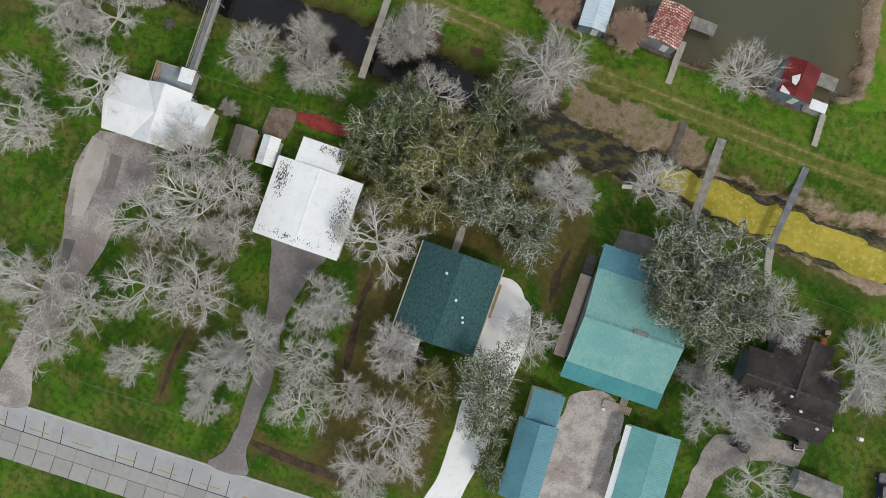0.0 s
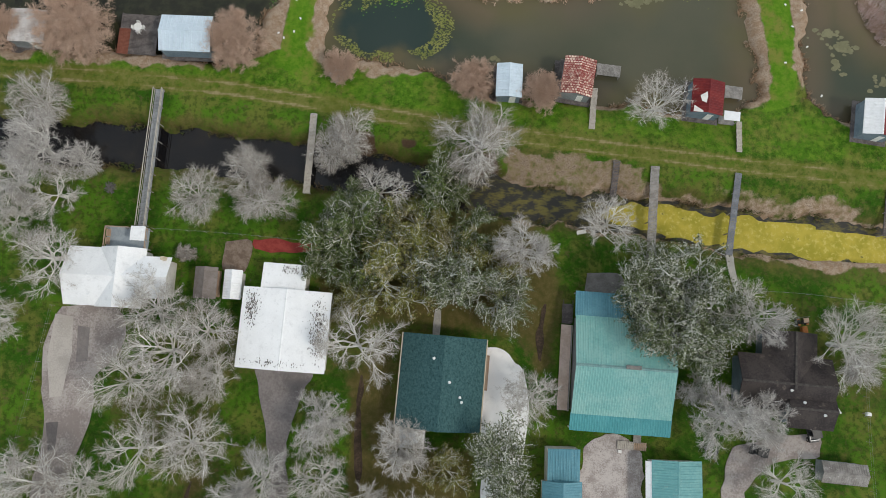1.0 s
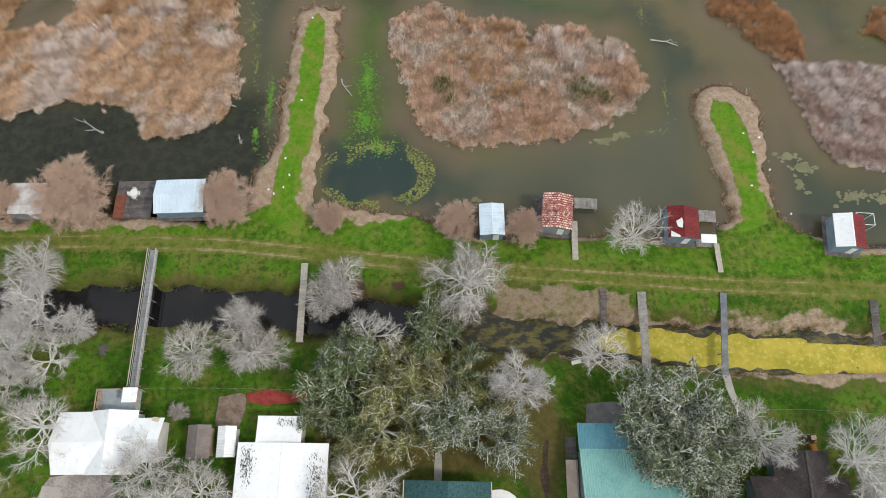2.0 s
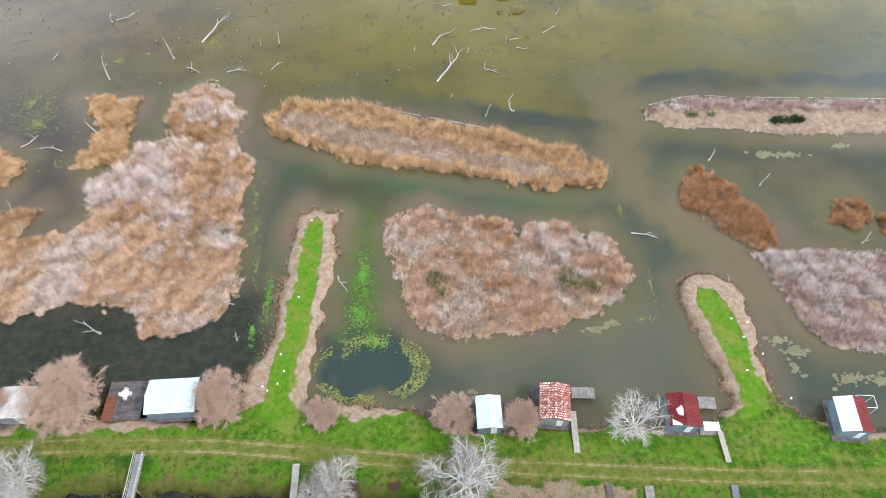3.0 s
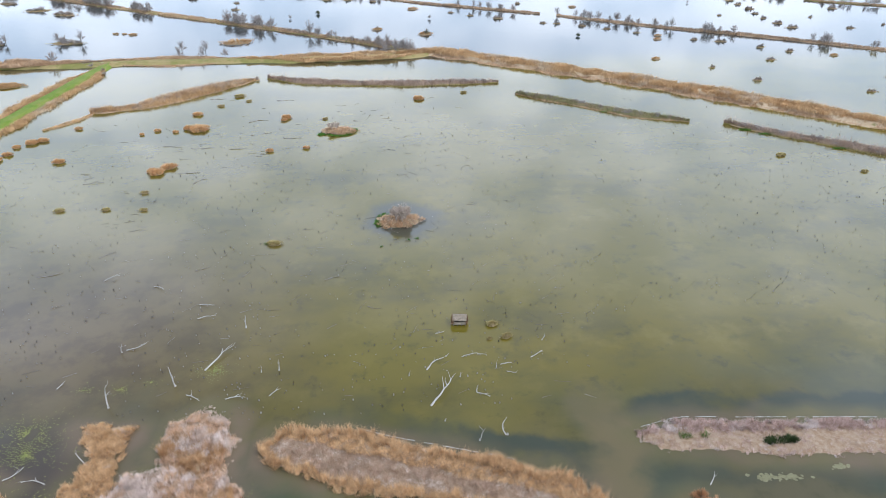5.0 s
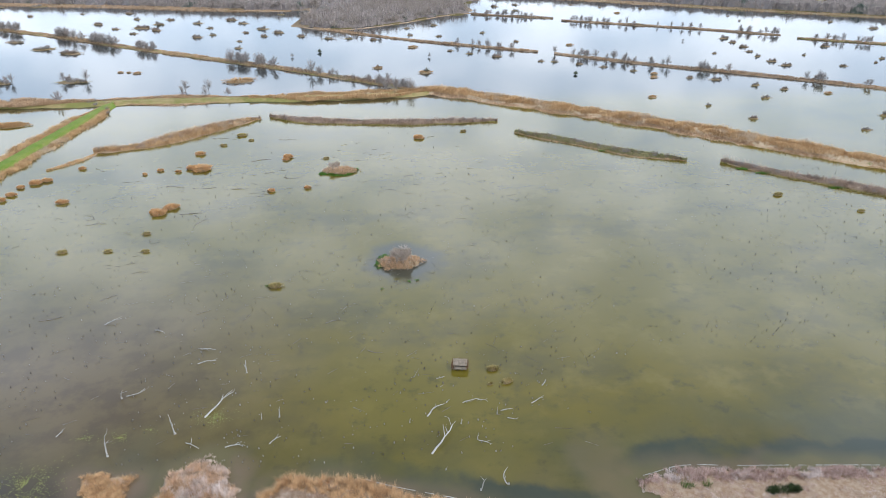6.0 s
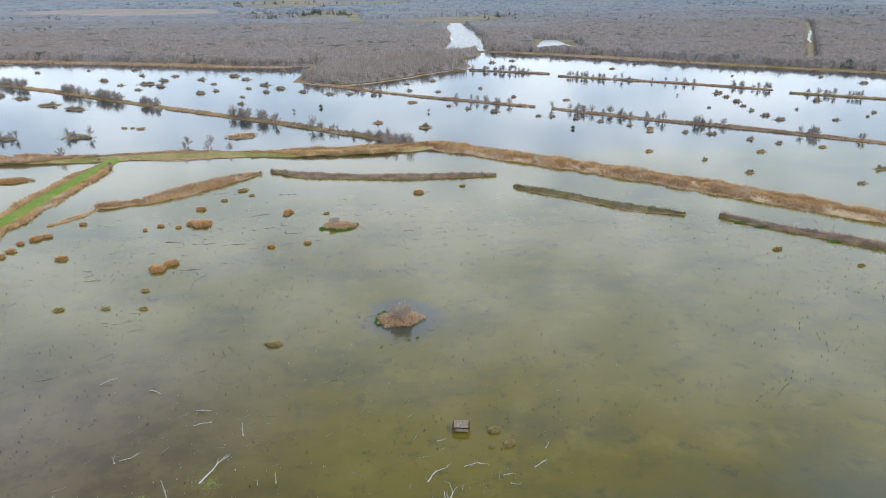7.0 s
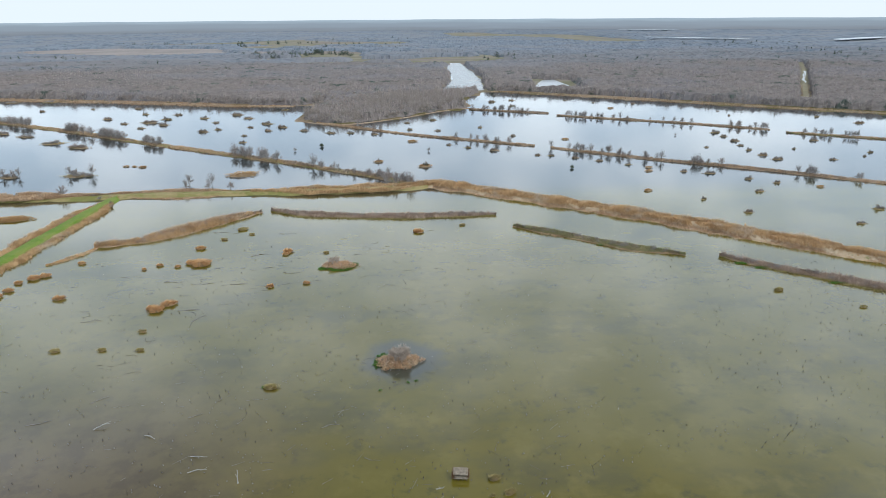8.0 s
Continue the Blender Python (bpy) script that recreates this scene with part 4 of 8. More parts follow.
def slope(ob, w, l, eave, ridge, over, side, rib, mat, at=None, lip=0.35, label=""):
    """A roof slope as a part, with its raised ribs as pieces that share one mesh."""
    o = part("roof_slope", slope_form(w, l, eave, ridge, over, side, rib, lip=lip), mat, ob, label, at)
    if rib:
        xe, ze = side * (w / 2 + over), eave - (ridge - eave) / (w / 2) * over
        y, hgt, wid = l / 2 + lip, 0.055, 0.06
        a = [(0.02 * side, -wid, ridge), (xe, -wid, ze), (xe, wid, ze), (0.02 * side, wid, ridge), (0.02 * side, 0, ridge + hgt), (xe, 0, ze + hgt)]
        me = Form().hull(a, [(0, 1, 5, 4), (3, 4, 5, 2), (1, 2, 5), (0, 4, 3)] if side > 0 else [(4, 5, 1, 0), (2, 5, 4, 3), (5, 2, 1), (3, 4, 0)]).mesh("rib", mat)
        n = int(2 * y / rib)
        for i in range(1, n):
            part("rib", me, None, o, at=pose(0, -y + 2 * y * i / n, 0))
    return o


def gable_shell(ob, w, l, eave, ridge, wall_mat, base=-0.4, t=0.18):
    """Four walls with thickness, and the gable ends."""
    for s in (-1, 1):
        part("wall", Form().box((s * (w / 2 - t / 2), 0, (eave + base) / 2 - 0.06), (t, l, eave - base - 0.12)), wall_mat, ob)
        y0, y1 = s * l / 2, s * (l / 2 - t)
        a, b = (y0, y1) if s > 0 else (y1, y0)
        prof = [(-w / 2 + t, base), (w / 2 - t, base), (w / 2 - t, eave - 0.1), (0, ridge - 0.14), (-w / 2 + t, eave - 0.1)]
        f = Form().hull([(x, b, z) for x, z in prof] + [(x, a, z) for x, z in prof],
                        [(0, 1, 2, 3, 4), (9, 8, 7, 6, 5)] + [(i, 5 + i, 5 + (i + 1) % 5, (i + 1) % 5) for i in range(5)])
        part("wall", f, wall_mat, ob)


def gable_roof(ob, w, l, eave, ridge, roof_mat, over=0.35, rib=0.0, cap=None, mat_b=None, lip=0.35):
    for s in (-1, 1):
        slope(ob, w, l, eave, ridge, over, s, rib, mat_b if mat_b and s > 0 else roof_mat, lip=lip)
    e = l / 2 + lip + 0.01
    part("ridge_cap", Form().hull([(-0.16, -e, ridge - 0.02), (0.16, -e, ridge - 0.02), (0.16, e, ridge - 0.02), (-0.16, e, ridge - 0.02),
                                   (0, -e, ridge + 0.055), (0, e, ridge + 0.055)], [(0, 4, 5, 3), (4, 1, 2, 5), (0, 1, 4), (3, 5, 2), (0, 3, 2, 1)]), cap or roof_mat, ob)


def opening(ob, kind, at, size, face, mat=None):
    """A framed window or door on a wall; face 'x' or 'y' with sign gives the wall's outward side."""
    ax, sg = face[1], -1 if face[0] == "-" else 1
    w, h = size
    x, y, z = at
    o = part(kind, Form().box((x, y, z), (0.08, w, h) if ax == "x" else (w, 0.08, h)), mat or glass_dark, ob)
    f = Form()
    for dz in (-h / 2, h / 2):
        f.box((x + (sg * 0.03 if ax == "x" else 0), y + (sg * 0.03 if ax == "y" else 0), z + dz), (0.1, w + 0.16, 0.09) if ax == "x" else (w + 0.16, 0.1, 0.09))
    for dw in (-w / 2, w / 2):
        f.box((x + (sg * 0.032 if ax == "x" else dw), y + (sg * 0.032 if ax == "y" else dw), z), (0.1, 0.09, h) if ax == "x" else (0.09, 0.1, h))
    part("frame", f, trim_mat, o)
    return o


def shed_roof(ob, name, pts, mat, thick=0.1, rib=0.0, along="x", label=""):
    """A single-pitch roof from four corners (x, y, z)."""
    f = Form().hull([tuple(p) for p in pts] + [(p[0], p[1], p[2] - thick) for p in pts],
                    [(0, 1, 2, 3), (7, 6, 5, 4), (0, 4, 5, 1), (1, 5, 6, 2), (2, 6, 7, 3), (3, 7, 4, 0)])
    o = part(name, f, mat, ob, label)
    if rib:
        a, b, c, d = (Vector(p) for p in pts)
        if along == "x":
            a, b, c, d = d, a, b, c
        n = max(2, int((b - a).length / rib))
        for i in range(1, n):
            p, q, wv = a.lerp(b, i / n), d.lerp(c, i / n), (b - a).normalized() * 0.05
            part("rib", Form().hull([p - wv, q - wv, q + wv, p + wv, p + Vector((0, 0, 0.05)), q + Vector((0, 0, 0.05))], [(0, 1, 5, 4), (3, 4, 5, 2), (1, 2, 5), (0, 4, 3)]), mat, o)
    return o


def vents(ob, spots, mat=None):
    for x, y, z in spots:
        v = part("vent_pipe", Form().rod((x, y, z - 0.2), (x, y, z + 0.35), 0.09, 0.09, 8), mat or vent_white, ob)
        part("collar", Form().rod((x, y, z - 0.02), (x, y, z + 0.06), 0.2, 0.12, 8), mat or vent_white, v)


# house with the cross-gabled white metal roof
h = thing("house", (-45.8, 17.85, GZ), -1, "single-storey house with a cross-gabled white metal roof", "house")
gable_shell(h, 7.0, 6.4, 2.9, 4.3, siding)
for o in list(h.children):
    o.matrix_local = pose(-3.3, 0, 0, 0, 0, 90)
done = set(h.children)
gable_shell(h, 4.6, 6.0, 3.0, 4.2, siding)
for o in h.children:
    if o not in done:
        o.matrix_local = pose(3.0, 0.2, 0, 0, 0, 90)
gable_shell(h, 5.2, 7.2, 2.9, 4.5, siding)
for s in (-1, 1):
    part("roof_slope", slope_form(7.0, 6.6, 2.9, 4.5, 0.35, s, 0.0), white_metal, h, at=pose(-3.5, 0, 0, 0, 0, 90))
for s in (-1, 1):
    part("roof_slope", slope_form(4.8, 6.0, 3.1, 4.3, 0.35, s, 0.0), white_metal, h, at=pose(3.1, 0.2, 0, 0, 0, 90))
for s in (-1, 1):
    part("roof_slope", slope_form(5.4, 7.2, 3.0, 4.62, 0.3, s, 0.0), white_metal, h)
part("chimney", Form().box((5.6, 2.7, 3.0), (0.5, 0.5, 2.0)), beige_trim, h)
opening(h, "window", (-3.0, -3.52, 1.6), (1.4, 1.1), "-y")
opening(h, "door", (1.2, -3.52, 1.05), (0.95, 2.05), "-y", trim_mat)

# raised deck and shade roof behind it
d = thing("raised_deck", (-46.1, 23.2, GZ), -1, "raised grey timber deck with railings behind the house", "deck")
part("platform", Form().box((0, 0, 1.3), (5.6, 3.0, 0.2)), plain("grey_deck_paint", (0.28, 0.32, 0.35), (0.34, 0.38, 0.41), 1.0), d)
for x in (-2.6, 0, 2.6):
    for y in (-1.3, 1.3):
        part("post", Form().box((x, y, 1.1), (0.14, 0.14, 2.4)), wood_grey, d)
for x in (-2.72, 2.72):
    part("railing", Form().box((x, 0, 2.3), (0.12, 3.0, 0.1)).box((x, 0, 1.85), (0.05, 3.0, 0.08)), wood_tan, d)
part("railing", Form().box((-1.2, 1.44, 2.3), (3.1, 0.1, 0.1)).box((-1.2, 1.44, 1.85), (3.1, 0.05, 0.08)), wood_tan, d)
for y in (-0.5, 0.6):
    part("bench", Form().box((-2.35, y, 1.75), (0.4, 0.95, 0.08)).box((-2.5, y, 2.0), (0.08, 0.95, 0.5)), wood_tan, d)
c = thing("shade_canopy", (-43.85, 23.65, GZ + 1.4), -1, "small white flat canopy over the end of the footbridge", "canopy")
part("canopy_top", Form().box((0, 0, 2.15), (1.9, 1.9, 0.1)).box((0, 0, 2.24), (1.2, 1.2, 0.08)), white_metal, c)
for x in (-0.8, 0.8):
    for y in (-0.8, 0.8):
        part("leg", Form().rod((x, y, 0), (x, y, 2.12), 0.04), steel, c)

# house with the broad low white roof
h = thing("house", (-24.1, 11.8, GZ), -2.6, "wide house with a low bright white roof littered with leaves", "house")
gable_shell(h, 11.0, 9.8, 2.9, 3.5, siding)
gable_roof(h, 11.0, 9.8, 2.9, 3.5, white_roof2, 0.3, 0.0)
shed_roof(h, "rear_roof", [(-3.6, 4.6, 3.0), (2.2, 4.6, 3.0), (2.2, 8.6, 2.7), (-3.6, 8.6, 2.7)], white_roof2, 0.12, 0.0, "y", "flat white roof of the rear addition")
for x, y, sx, sy in ((-3.5, 6.55, 0.16, 3.9), (2.05, 6.55, 0.16, 3.9), (-0.7, 8.4, 5.4, 0.16)):
    part("rear_wall", Form().box((x, y, 1.2), (sx, sy, 2.9)), siding, h)
opening(h, "garage_door", (-2.2, -4.92, 1.15), (4.2, 2.2), "-y", trim_mat)

# house with the teal shingle gable roof
h = thing("house", (-3.45, 5.8, GZ), -3.2, "house with a teal green shingle gable roof", "house")
gable_shell(h, 10.2, 11.2, 2.9, 5.3, brick_mat)
gable_roof(h, 10.2, 11.2, 2.9, 5.3, teal_shingle, 0.35)
for s in (-1, 1):
    part("gutter", Form().box((s * 5.52, 0, 2.68), (0.14, 11.9, 0.14)), beige_trim, h)
part("fascia", Form().box((0, -5.98, 2.66), (10.6, 0.12, 0.2)), beige_trim, h, "beige gable fascia")
shed_roof(h, "porch_roof", [(-5.3, -8.6, 2.4), (-1.5, -8.6, 2.4), (-1.5, -5.7, 2.75), (-5.3, -5.7, 2.75)], white_metal, 0.1, 0.5, "y", "small white metal porch roof")
for x in (-5.1, -1.7):
    part("porch_post", Form().box((x, -8.4, 1.15), (0.15, 0.15, 2.35)), trim_mat, h)
part("side_step", Form().box((5.75, 1.6, 0.15), (0.8, 4.6, 0.35)), wood_tan, h, "narrow tan side step")
vents(h, [(-1.2, 3.0, 4.85), (1.0, 0.2, 4.9), (2.5, -1.6, 4.2), (2.75, -2.2, 4.1)])
opening(h, "door", (5.12, 1.6, 1.05), (0.95, 2.05), "+x", trim_mat)
opening(h, "window", (5.12, -2.6, 1.6), (1.4, 1.1), "+x")

# long house with the turquoise ribbed roof
h = thing("house", (20.0, 8.5, GZ), -2.4, "long house with a ribbed turquoise metal roof", "house")
gable_shell(h, 12.0, 12.2, 2.9, 4.7, siding_grey)
for o in list(h.children):
    o.matrix_local = pose(0, 0, 0, 0, 0, 90)
for s in (-1, 1):
    slope(h, 12.0, 12.2, 2.9, 4.7, 0.3, s, 0.32, teal_metal, pose(0, 0, 0, 0, 0, 90))
part("ridge_cap", Form().hull([(-6.45, -0.2, 4.68), (6.45, -0.2, 4.68), (6.45, 0.2, 4.68), (-6.45, 0.2, 4.68), (-6.45, 0, 4.77), (6.45, 0, 4.77)],
                              [(0, 1, 5, 4), (2, 3, 4, 5), (3, 0, 4), (1, 2, 5), (0, 3, 2, 1)]), plain("old_ridge_metal", (0.14, 0.27, 0.27), (0.2, 0.33, 0.32), 2.0), h, "dull darker ridge cap")
vent = part("ridge_vent", Form().box((0.8, 0.1, 4.85), (1.9, 0.5, 0.22)), plain("rusty_vent", (0.14, 0.15, 0.15), (0.24, 0.22, 0.2), 3.0), h, "long rusty ridge vent box")
shed_roof(h, "porch_roof", [(-6.5, -8.45, 2.35), (6.5, -8.45, 2.35), (6.5, -6.15, 2.78), (-6.5, -6.15, 2.78)], teal_dark, 0.1, 0.32, "y", "darker teal front porch roof")
shed_roof(h, "porch_roof", [(-6.5, 6.15, 2.78), (6.3, 6.15, 2.78), (6.3, 9.5, 2.3), (-6.5, 9.5, 2.3)], teal_blue, 0.1, 0.32, "y", "darker teal rear porch roof")
for x in (-6.2, -2.1, 2.1, 6.2):
    part("porch_post", Form().box((x, -8.25, 1.1), (0.16, 0.16, 2.4)), trim_mat, h)
    part("porch_post", Form().box((x, 9.3, 1.1), (0.16, 0.16, 2.3)), trim_mat, h)
part("side_deck", Form().box((-7.15, -0.6, 0.4), (1.4, 11.2, 0.18)), plain("pale_tan_deck", (0.56, 0.42, 0.34), (0.66, 0.52, 0.44), 0.9, 0.8, 7.0, 0.01), h, "long tan plank side deck")
part("deck_rail", Form().box((-6.55, -0.6, 1.3), (0.14, 11.2, 0.1)).box((-6.55, -0.6, 0.9), (0.08, 11.2, 0.08)), wood_grey, h)
for y in np.arange(-6, 5.1, 1.85):
    part("deck_post", Form().box((-7.75, y, 0.1), (0.12, 0.12, 0.7)), wood_grey, h)
part("side_stair", Form().box((-7.15, 6.0, 0.35), (1.3, 1.7, 0.14)).box((-7.15, 7.3, 0.15), (1.3, 1.0, 0.14)).box((-6.55, 6.8, 1.0), (0.08, 3.0, 0.1)).box((-7.8, 6.8, 1.0), (0.08, 3.0, 0.1)), wood_dark, h, "dark timber side stair")
opening(h, "door", (1.5, -6.12, 1.05), (0.95, 2.05), "-y", trim_mat)

# front ramp
r = thing("front_step", (21.9, -1.3, GZ), -3, "pale slatted timber step at the turquoise house", "steps")
for i in range(16):
    part("slat", Form().box((-1.85 + i * 0.24, -0.4, 0.2), (0.19, 1.05, 0.06)), wood_pale if i < 9 else wood_tan, r)
part("landing", Form().box((0.6, 0.75, 0.22), (1.0, 1.5, 0.1)), wood_grey, r)
part("beam", Form().box((0, -0.4, 0.08), (3.9, 0.14, 0.18)), wood_grey, r)
part("step_box", Form().box((-1.6, -1.25, 0.1), (0.5, 0.35, 0.2)), trim_mat, r)

# two teal garages
g1 = thing("garage", (12.3, -11.2, GZ), 0, "long garage with a blue-teal ribbed metal roof", "garage", "garages by the gravel yard")
gable_shell(g1, 4.6, 9.6, 2.6, 3.5, siding)
gable_roof(g1, 4.6, 9.6, 2.6, 3.5, teal_blue, 0.25, 0.32)
shed_roof(g1, "rear_roof", [(-1.9, 4.85, 2.6), (2.2, 4.85, 2.6), (2.2, 9.2, 2.9), (-1.9, 9.2, 2.9)], teal_blue, 0.1, 0.32, "y", "lean-to roof of the garage")
for x, y, sx, sy in ((-1.8, 7.0, 0.14, 4.2), (2.1, 7.0, 0.14, 4.2), (0.15, 9.05, 3.7, 0.14)):
    part("rear_wall", Form().box((x, y, 1.1), (sx, sy, 2.9)), siding, g1)
g2 = thing("garage", (26.9, -8.6, GZ), 0, "garage with a turquoise ribbed roof and white side", "garage", "garages by the gravel yard")
gable_shell(g2, 5.9, 10.5, 2.6, 3.2, siding)
gable_roof(g2, 5.9, 10.5, 2.6, 3.2, plain("teal_garage_roof", (0.13, 0.34, 0.35), (0.17, 0.39, 0.39), 0.3, 0.5, stain=(0.2, 0.38, 0.38)), 0.25, 0.32)
shed_roof(g2, "side_awning", [(-3.9, -5.3, 2.2), (-3.1, -5.3, 2.5), (-3.1, 5.4, 2.5), (-3.9, 5.4, 2.2)], white_metal, 0.08, 0.0, "x", "white side awning strip")

# dark-roofed house
h = thing("house", (41.3, 7.6, GZ), -3, "house with a dark worn shingle roof", "house")
for nm, cx, cy, w, l, turn, rdg in (("main", -0.4, -0.4, 6.4, 11.6, 90, 4.4), ("rear", 0.2, 2.6, 6.6, 6.6, 0, 4.5), ("front", 2.9, -3.4, 4.6, 5.4, 90, 4.1)):
    for s in (-1, 1):
        part("roof_slope", slope_form(w, l, 2.9, rdg, 0.3, s, 0.0), dark_shingle, h, at=pose(cx, cy, 0, 0, 0, turn))
    part("ridge_cap", Form().box((0, 0, rdg + 0.01), (0.3, l + 0.7, 0.05)), plain("worn_ridge", (0.045, 0.04, 0.038), (0.075, 0.066, 0.06), 2.0), h, at=pose(cx, cy, 0, 0, 0, turn))
    part("wall", Form().box((cx, cy, 1.2), (w - 0.4, l - 0.4, 3.1) if turn == 0 else (l - 0.4, w - 0.4, 3.1)), siding_blue, h)
vents(h, [(-0.2, -1.2, 4.25), (1.6, -2.6, 4.0), (4.2, -4.0, 4.0)])

# sheds
def shed(at, w, l, eave, ridge, turn, roof, wall, label, rib=0.4):
    s = thing("garden_shed", (*at, GZ), turn, label, "shed", "garden sheds")
    gable_shell(s, w, l, eave, ridge, wall, -0.2, 0.1)
    gable_roof(s, w, l, eave, ridge, roof, 0.15, rib)
    part("door", Form().box((0, -l / 2 - 0.03, 0.95), (1.0, 0.06, 1.8)), trim_mat, s)
    return s


shed((-35.0, 17.6), 2.7, 3.5, 2.1, 2.8, -1, brown_shingle, brick_mat, "small garden shed with a brown shingle gable roof", 0)
shed((-31.45, 17.5), 2.1, 3.2, 2.0, 2.5, -1, white_metal, siding, "small garden shed with a rounded white metal roof", 0.35)
s = shed((48.6, -4.0), 2.4, 5.2, 2.1, 2.6, 86, plain("old_tin_roof", (0.20, 0.185, 0.17), (0.32, 0.30, 0.28), 1.0, 0.7, stain=(0.55, 0.55, 0.52)), siding_grey, "low tin-roofed shed with a patched roof", 0.3)


# ---- boathouses on the levee's pond side ----
def boathouse(at, w, l, turn, eave, ridge, roof, wall, label, rib=0.3, mat_b=None, over=0.2, deck=(0.5, 0.6)):
    b = thing("boathouse", (*at, 0), turn, label, "boathouse", "boathouses along the pond")
    part("floor", Form().box((0, 0, 1.0), (w + deck[0] * 2, l + deck[1] * 2, 0.16)), wood_dark, b)
    for x in (-w / 2, 0, w / 2):
        for y in (-l / 2, 0, l / 2):
            part("pile", Form().rod((x, y, -1.4), (x, y, 1.0), 0.12, 0.11, 8), wood_dark, b)
    sub = pose(0, 0, 1.08)
    keep = set(b.children)
    gable_shell(b, w, l, eave, ridge, wall, 0.0, 0.1)
    gable_roof(b, w, l, eave, ridge, roof, over, rib, None, mat_b, 0.1)
    for o in b.children:
        if o not in keep:
            o.matrix_local = sub
    dr = part("door", Form().box((w * 0.18, -l / 2 - 0.02, 2.1), (0.85, 0.06, 1.95)), trim_mat, b)
    part("handle", Form().rod((w * 0.18 + 0.32, -l / 2 - 0.06, 2.05), (w * 0.18 + 0.32, -l / 2 - 0.12, 2.05), 0.03), steel, dr)
    return b


def planked(name, at, turn, length, width, z, label, mat, rails=False, posts=True, steps=0, drop=0.0, category="footbridge", group=""):
    """A boardwalk along local y, with its planks, beams, piles and rails; drop lowers the far end."""
    b = thing(name, (*at, 0), turn, label, category, group)
    f = Form()
    n = int(length / 0.2)
    for i in range(n):
        y = -length / 2 + (i + 0.5) * length / n
        zz = z - drop * i / n
        if steps and i % steps == 0:
            f.box((0, y, zz + 0.02), (width * 0.99, 0.12, 0.06))
            continue
        f.box((0.015 * math.sin(i * 12.9), y, zz + 0.008 * math.sin(i * 5.3)), (width + 0.05 * math.sin(i * 7.7), length / n * 0.88, 0.05))
    part("planks", f, mat, b)
    for s in (-1, 1):
        a, c = Vector((s * width * 0.42, -length / 2, z - 0.11)), Vector((s * width * 0.42, length / 2, z - 0.11 - drop))
        part("beam", Form().rod(a, c, 0.08, 0.08, 4), wood_dark, b)
        if rails:
            up = Vector((s * 0.1, 0, 1.0))
            part("rail", Form().rod(a + up, c + up, 0.07, 0.07, 4).rod(a + up * 0.55, c + up * 0.55, 0.04, 0.04, 4), wood_pale, b)
    k = max(2, int(length / 2.4) + 1)
    for i in range(k):
        y = -length / 2 + 0.15 + (length - 0.3) * i / (k - 1)
        for s in (-1, 1):
            if posts:
                part("post", Form().rod((s * (width * 0.45), y, -1.5), (s * (width * 0.45), y, z + (0.9 if rails else -0.02) - drop * i / (k - 1)), 0.07, 0.07, 6), wood_grey, b)
    return b


BG = "footbridges over the canal"
planked("footbridge", (-44.3, 34.7), -2.0, 19.4, 1.15, 1.75, "long grey railed footbridge from the raised deck to the levee", plain("grey_walk_boards", (0.24, 0.25, 0.26), (0.33, 0.34, 0.35), 0.9), True, group=BG)
planked("footbridge", (-22.6, 36.1), -2.0, 11.4, 0.95, 1.55, "narrow pale plank footbridge without railings", wood_pale, False, group=BG)
planked("footbridge", (24.7, 29.4), -3.2, 13.2, 1.2, 1.65, "weathered grey plank footbridge over yellow duckweed", wood_grey, False, group=BG)
planked("footbridge", (35.8, 29.7), -8.2, 11.6, 0.9, 1.65, "narrow blue-grey plank footbridge over yellow duckweed", plain("blue_grey_boards", (0.15, 0.16, 0.18), (0.23, 0.24, 0.26), 1.0), False, group=BG)
planked("footbridge", (57.1, 30.5), -8, 6.6, 1.1, 1.65, "dark old slatted footbridge at the canal's end", wood_dark, False, group=BG, steps=2)
planked("wooden_stairs", (19.6, 34.1), 176, 5.0, 0.9, 1.75, "dark plank stair ladder down the dirt bank", wood_dark, False, steps=2, drop=1.0, category="steps")
planked("wooden_stairs", (0.7, 37.4), 177, 3.7, 1.2, 1.8, "grey timber steps half hidden under a bare tree", wood_grey, False, steps=2, category="steps")

b = boathouse((-40.35, 51.9), 4.8, 6.9, 90, 2.6, 3.25, blue_metal, siding_blue, "boathouse with a pale blue metal gable roof", 0.5)
d = thing("dock_deck", (-48.0, 52.7, 0), -2, "dark weathered plank deck with a red-stained end", "deck")
for i in range(30):
    y = -3.0 + i * 0.2
    part("plank", Form().box((-2.0 if y < 0.8 else -1.4, y, 1.12), (1.6 if y < 0.8 else 2.6, 0.18, 0.05)), wood_red if y < 0.8 else wood_dark, d)
    part("plank", Form().box((0.75 if y < 0.8 else 1.35, y, 1.12), (3.9 if y < 0.8 else 2.9, 0.18, 0.05)), wood_dark, d)
for x in (-2.6, 0, 2.6):
    part("joist", Form().box((x, 0, 1.0), (0.16, 6.1, 0.16)), wood_dark, d)
    for y in (-2.8, 0, 2.8):
        part("pile", Form().rod((x, y, -1.4), (x, y, 0.96), 0.12, 0.12, 8), wood_dark, d)
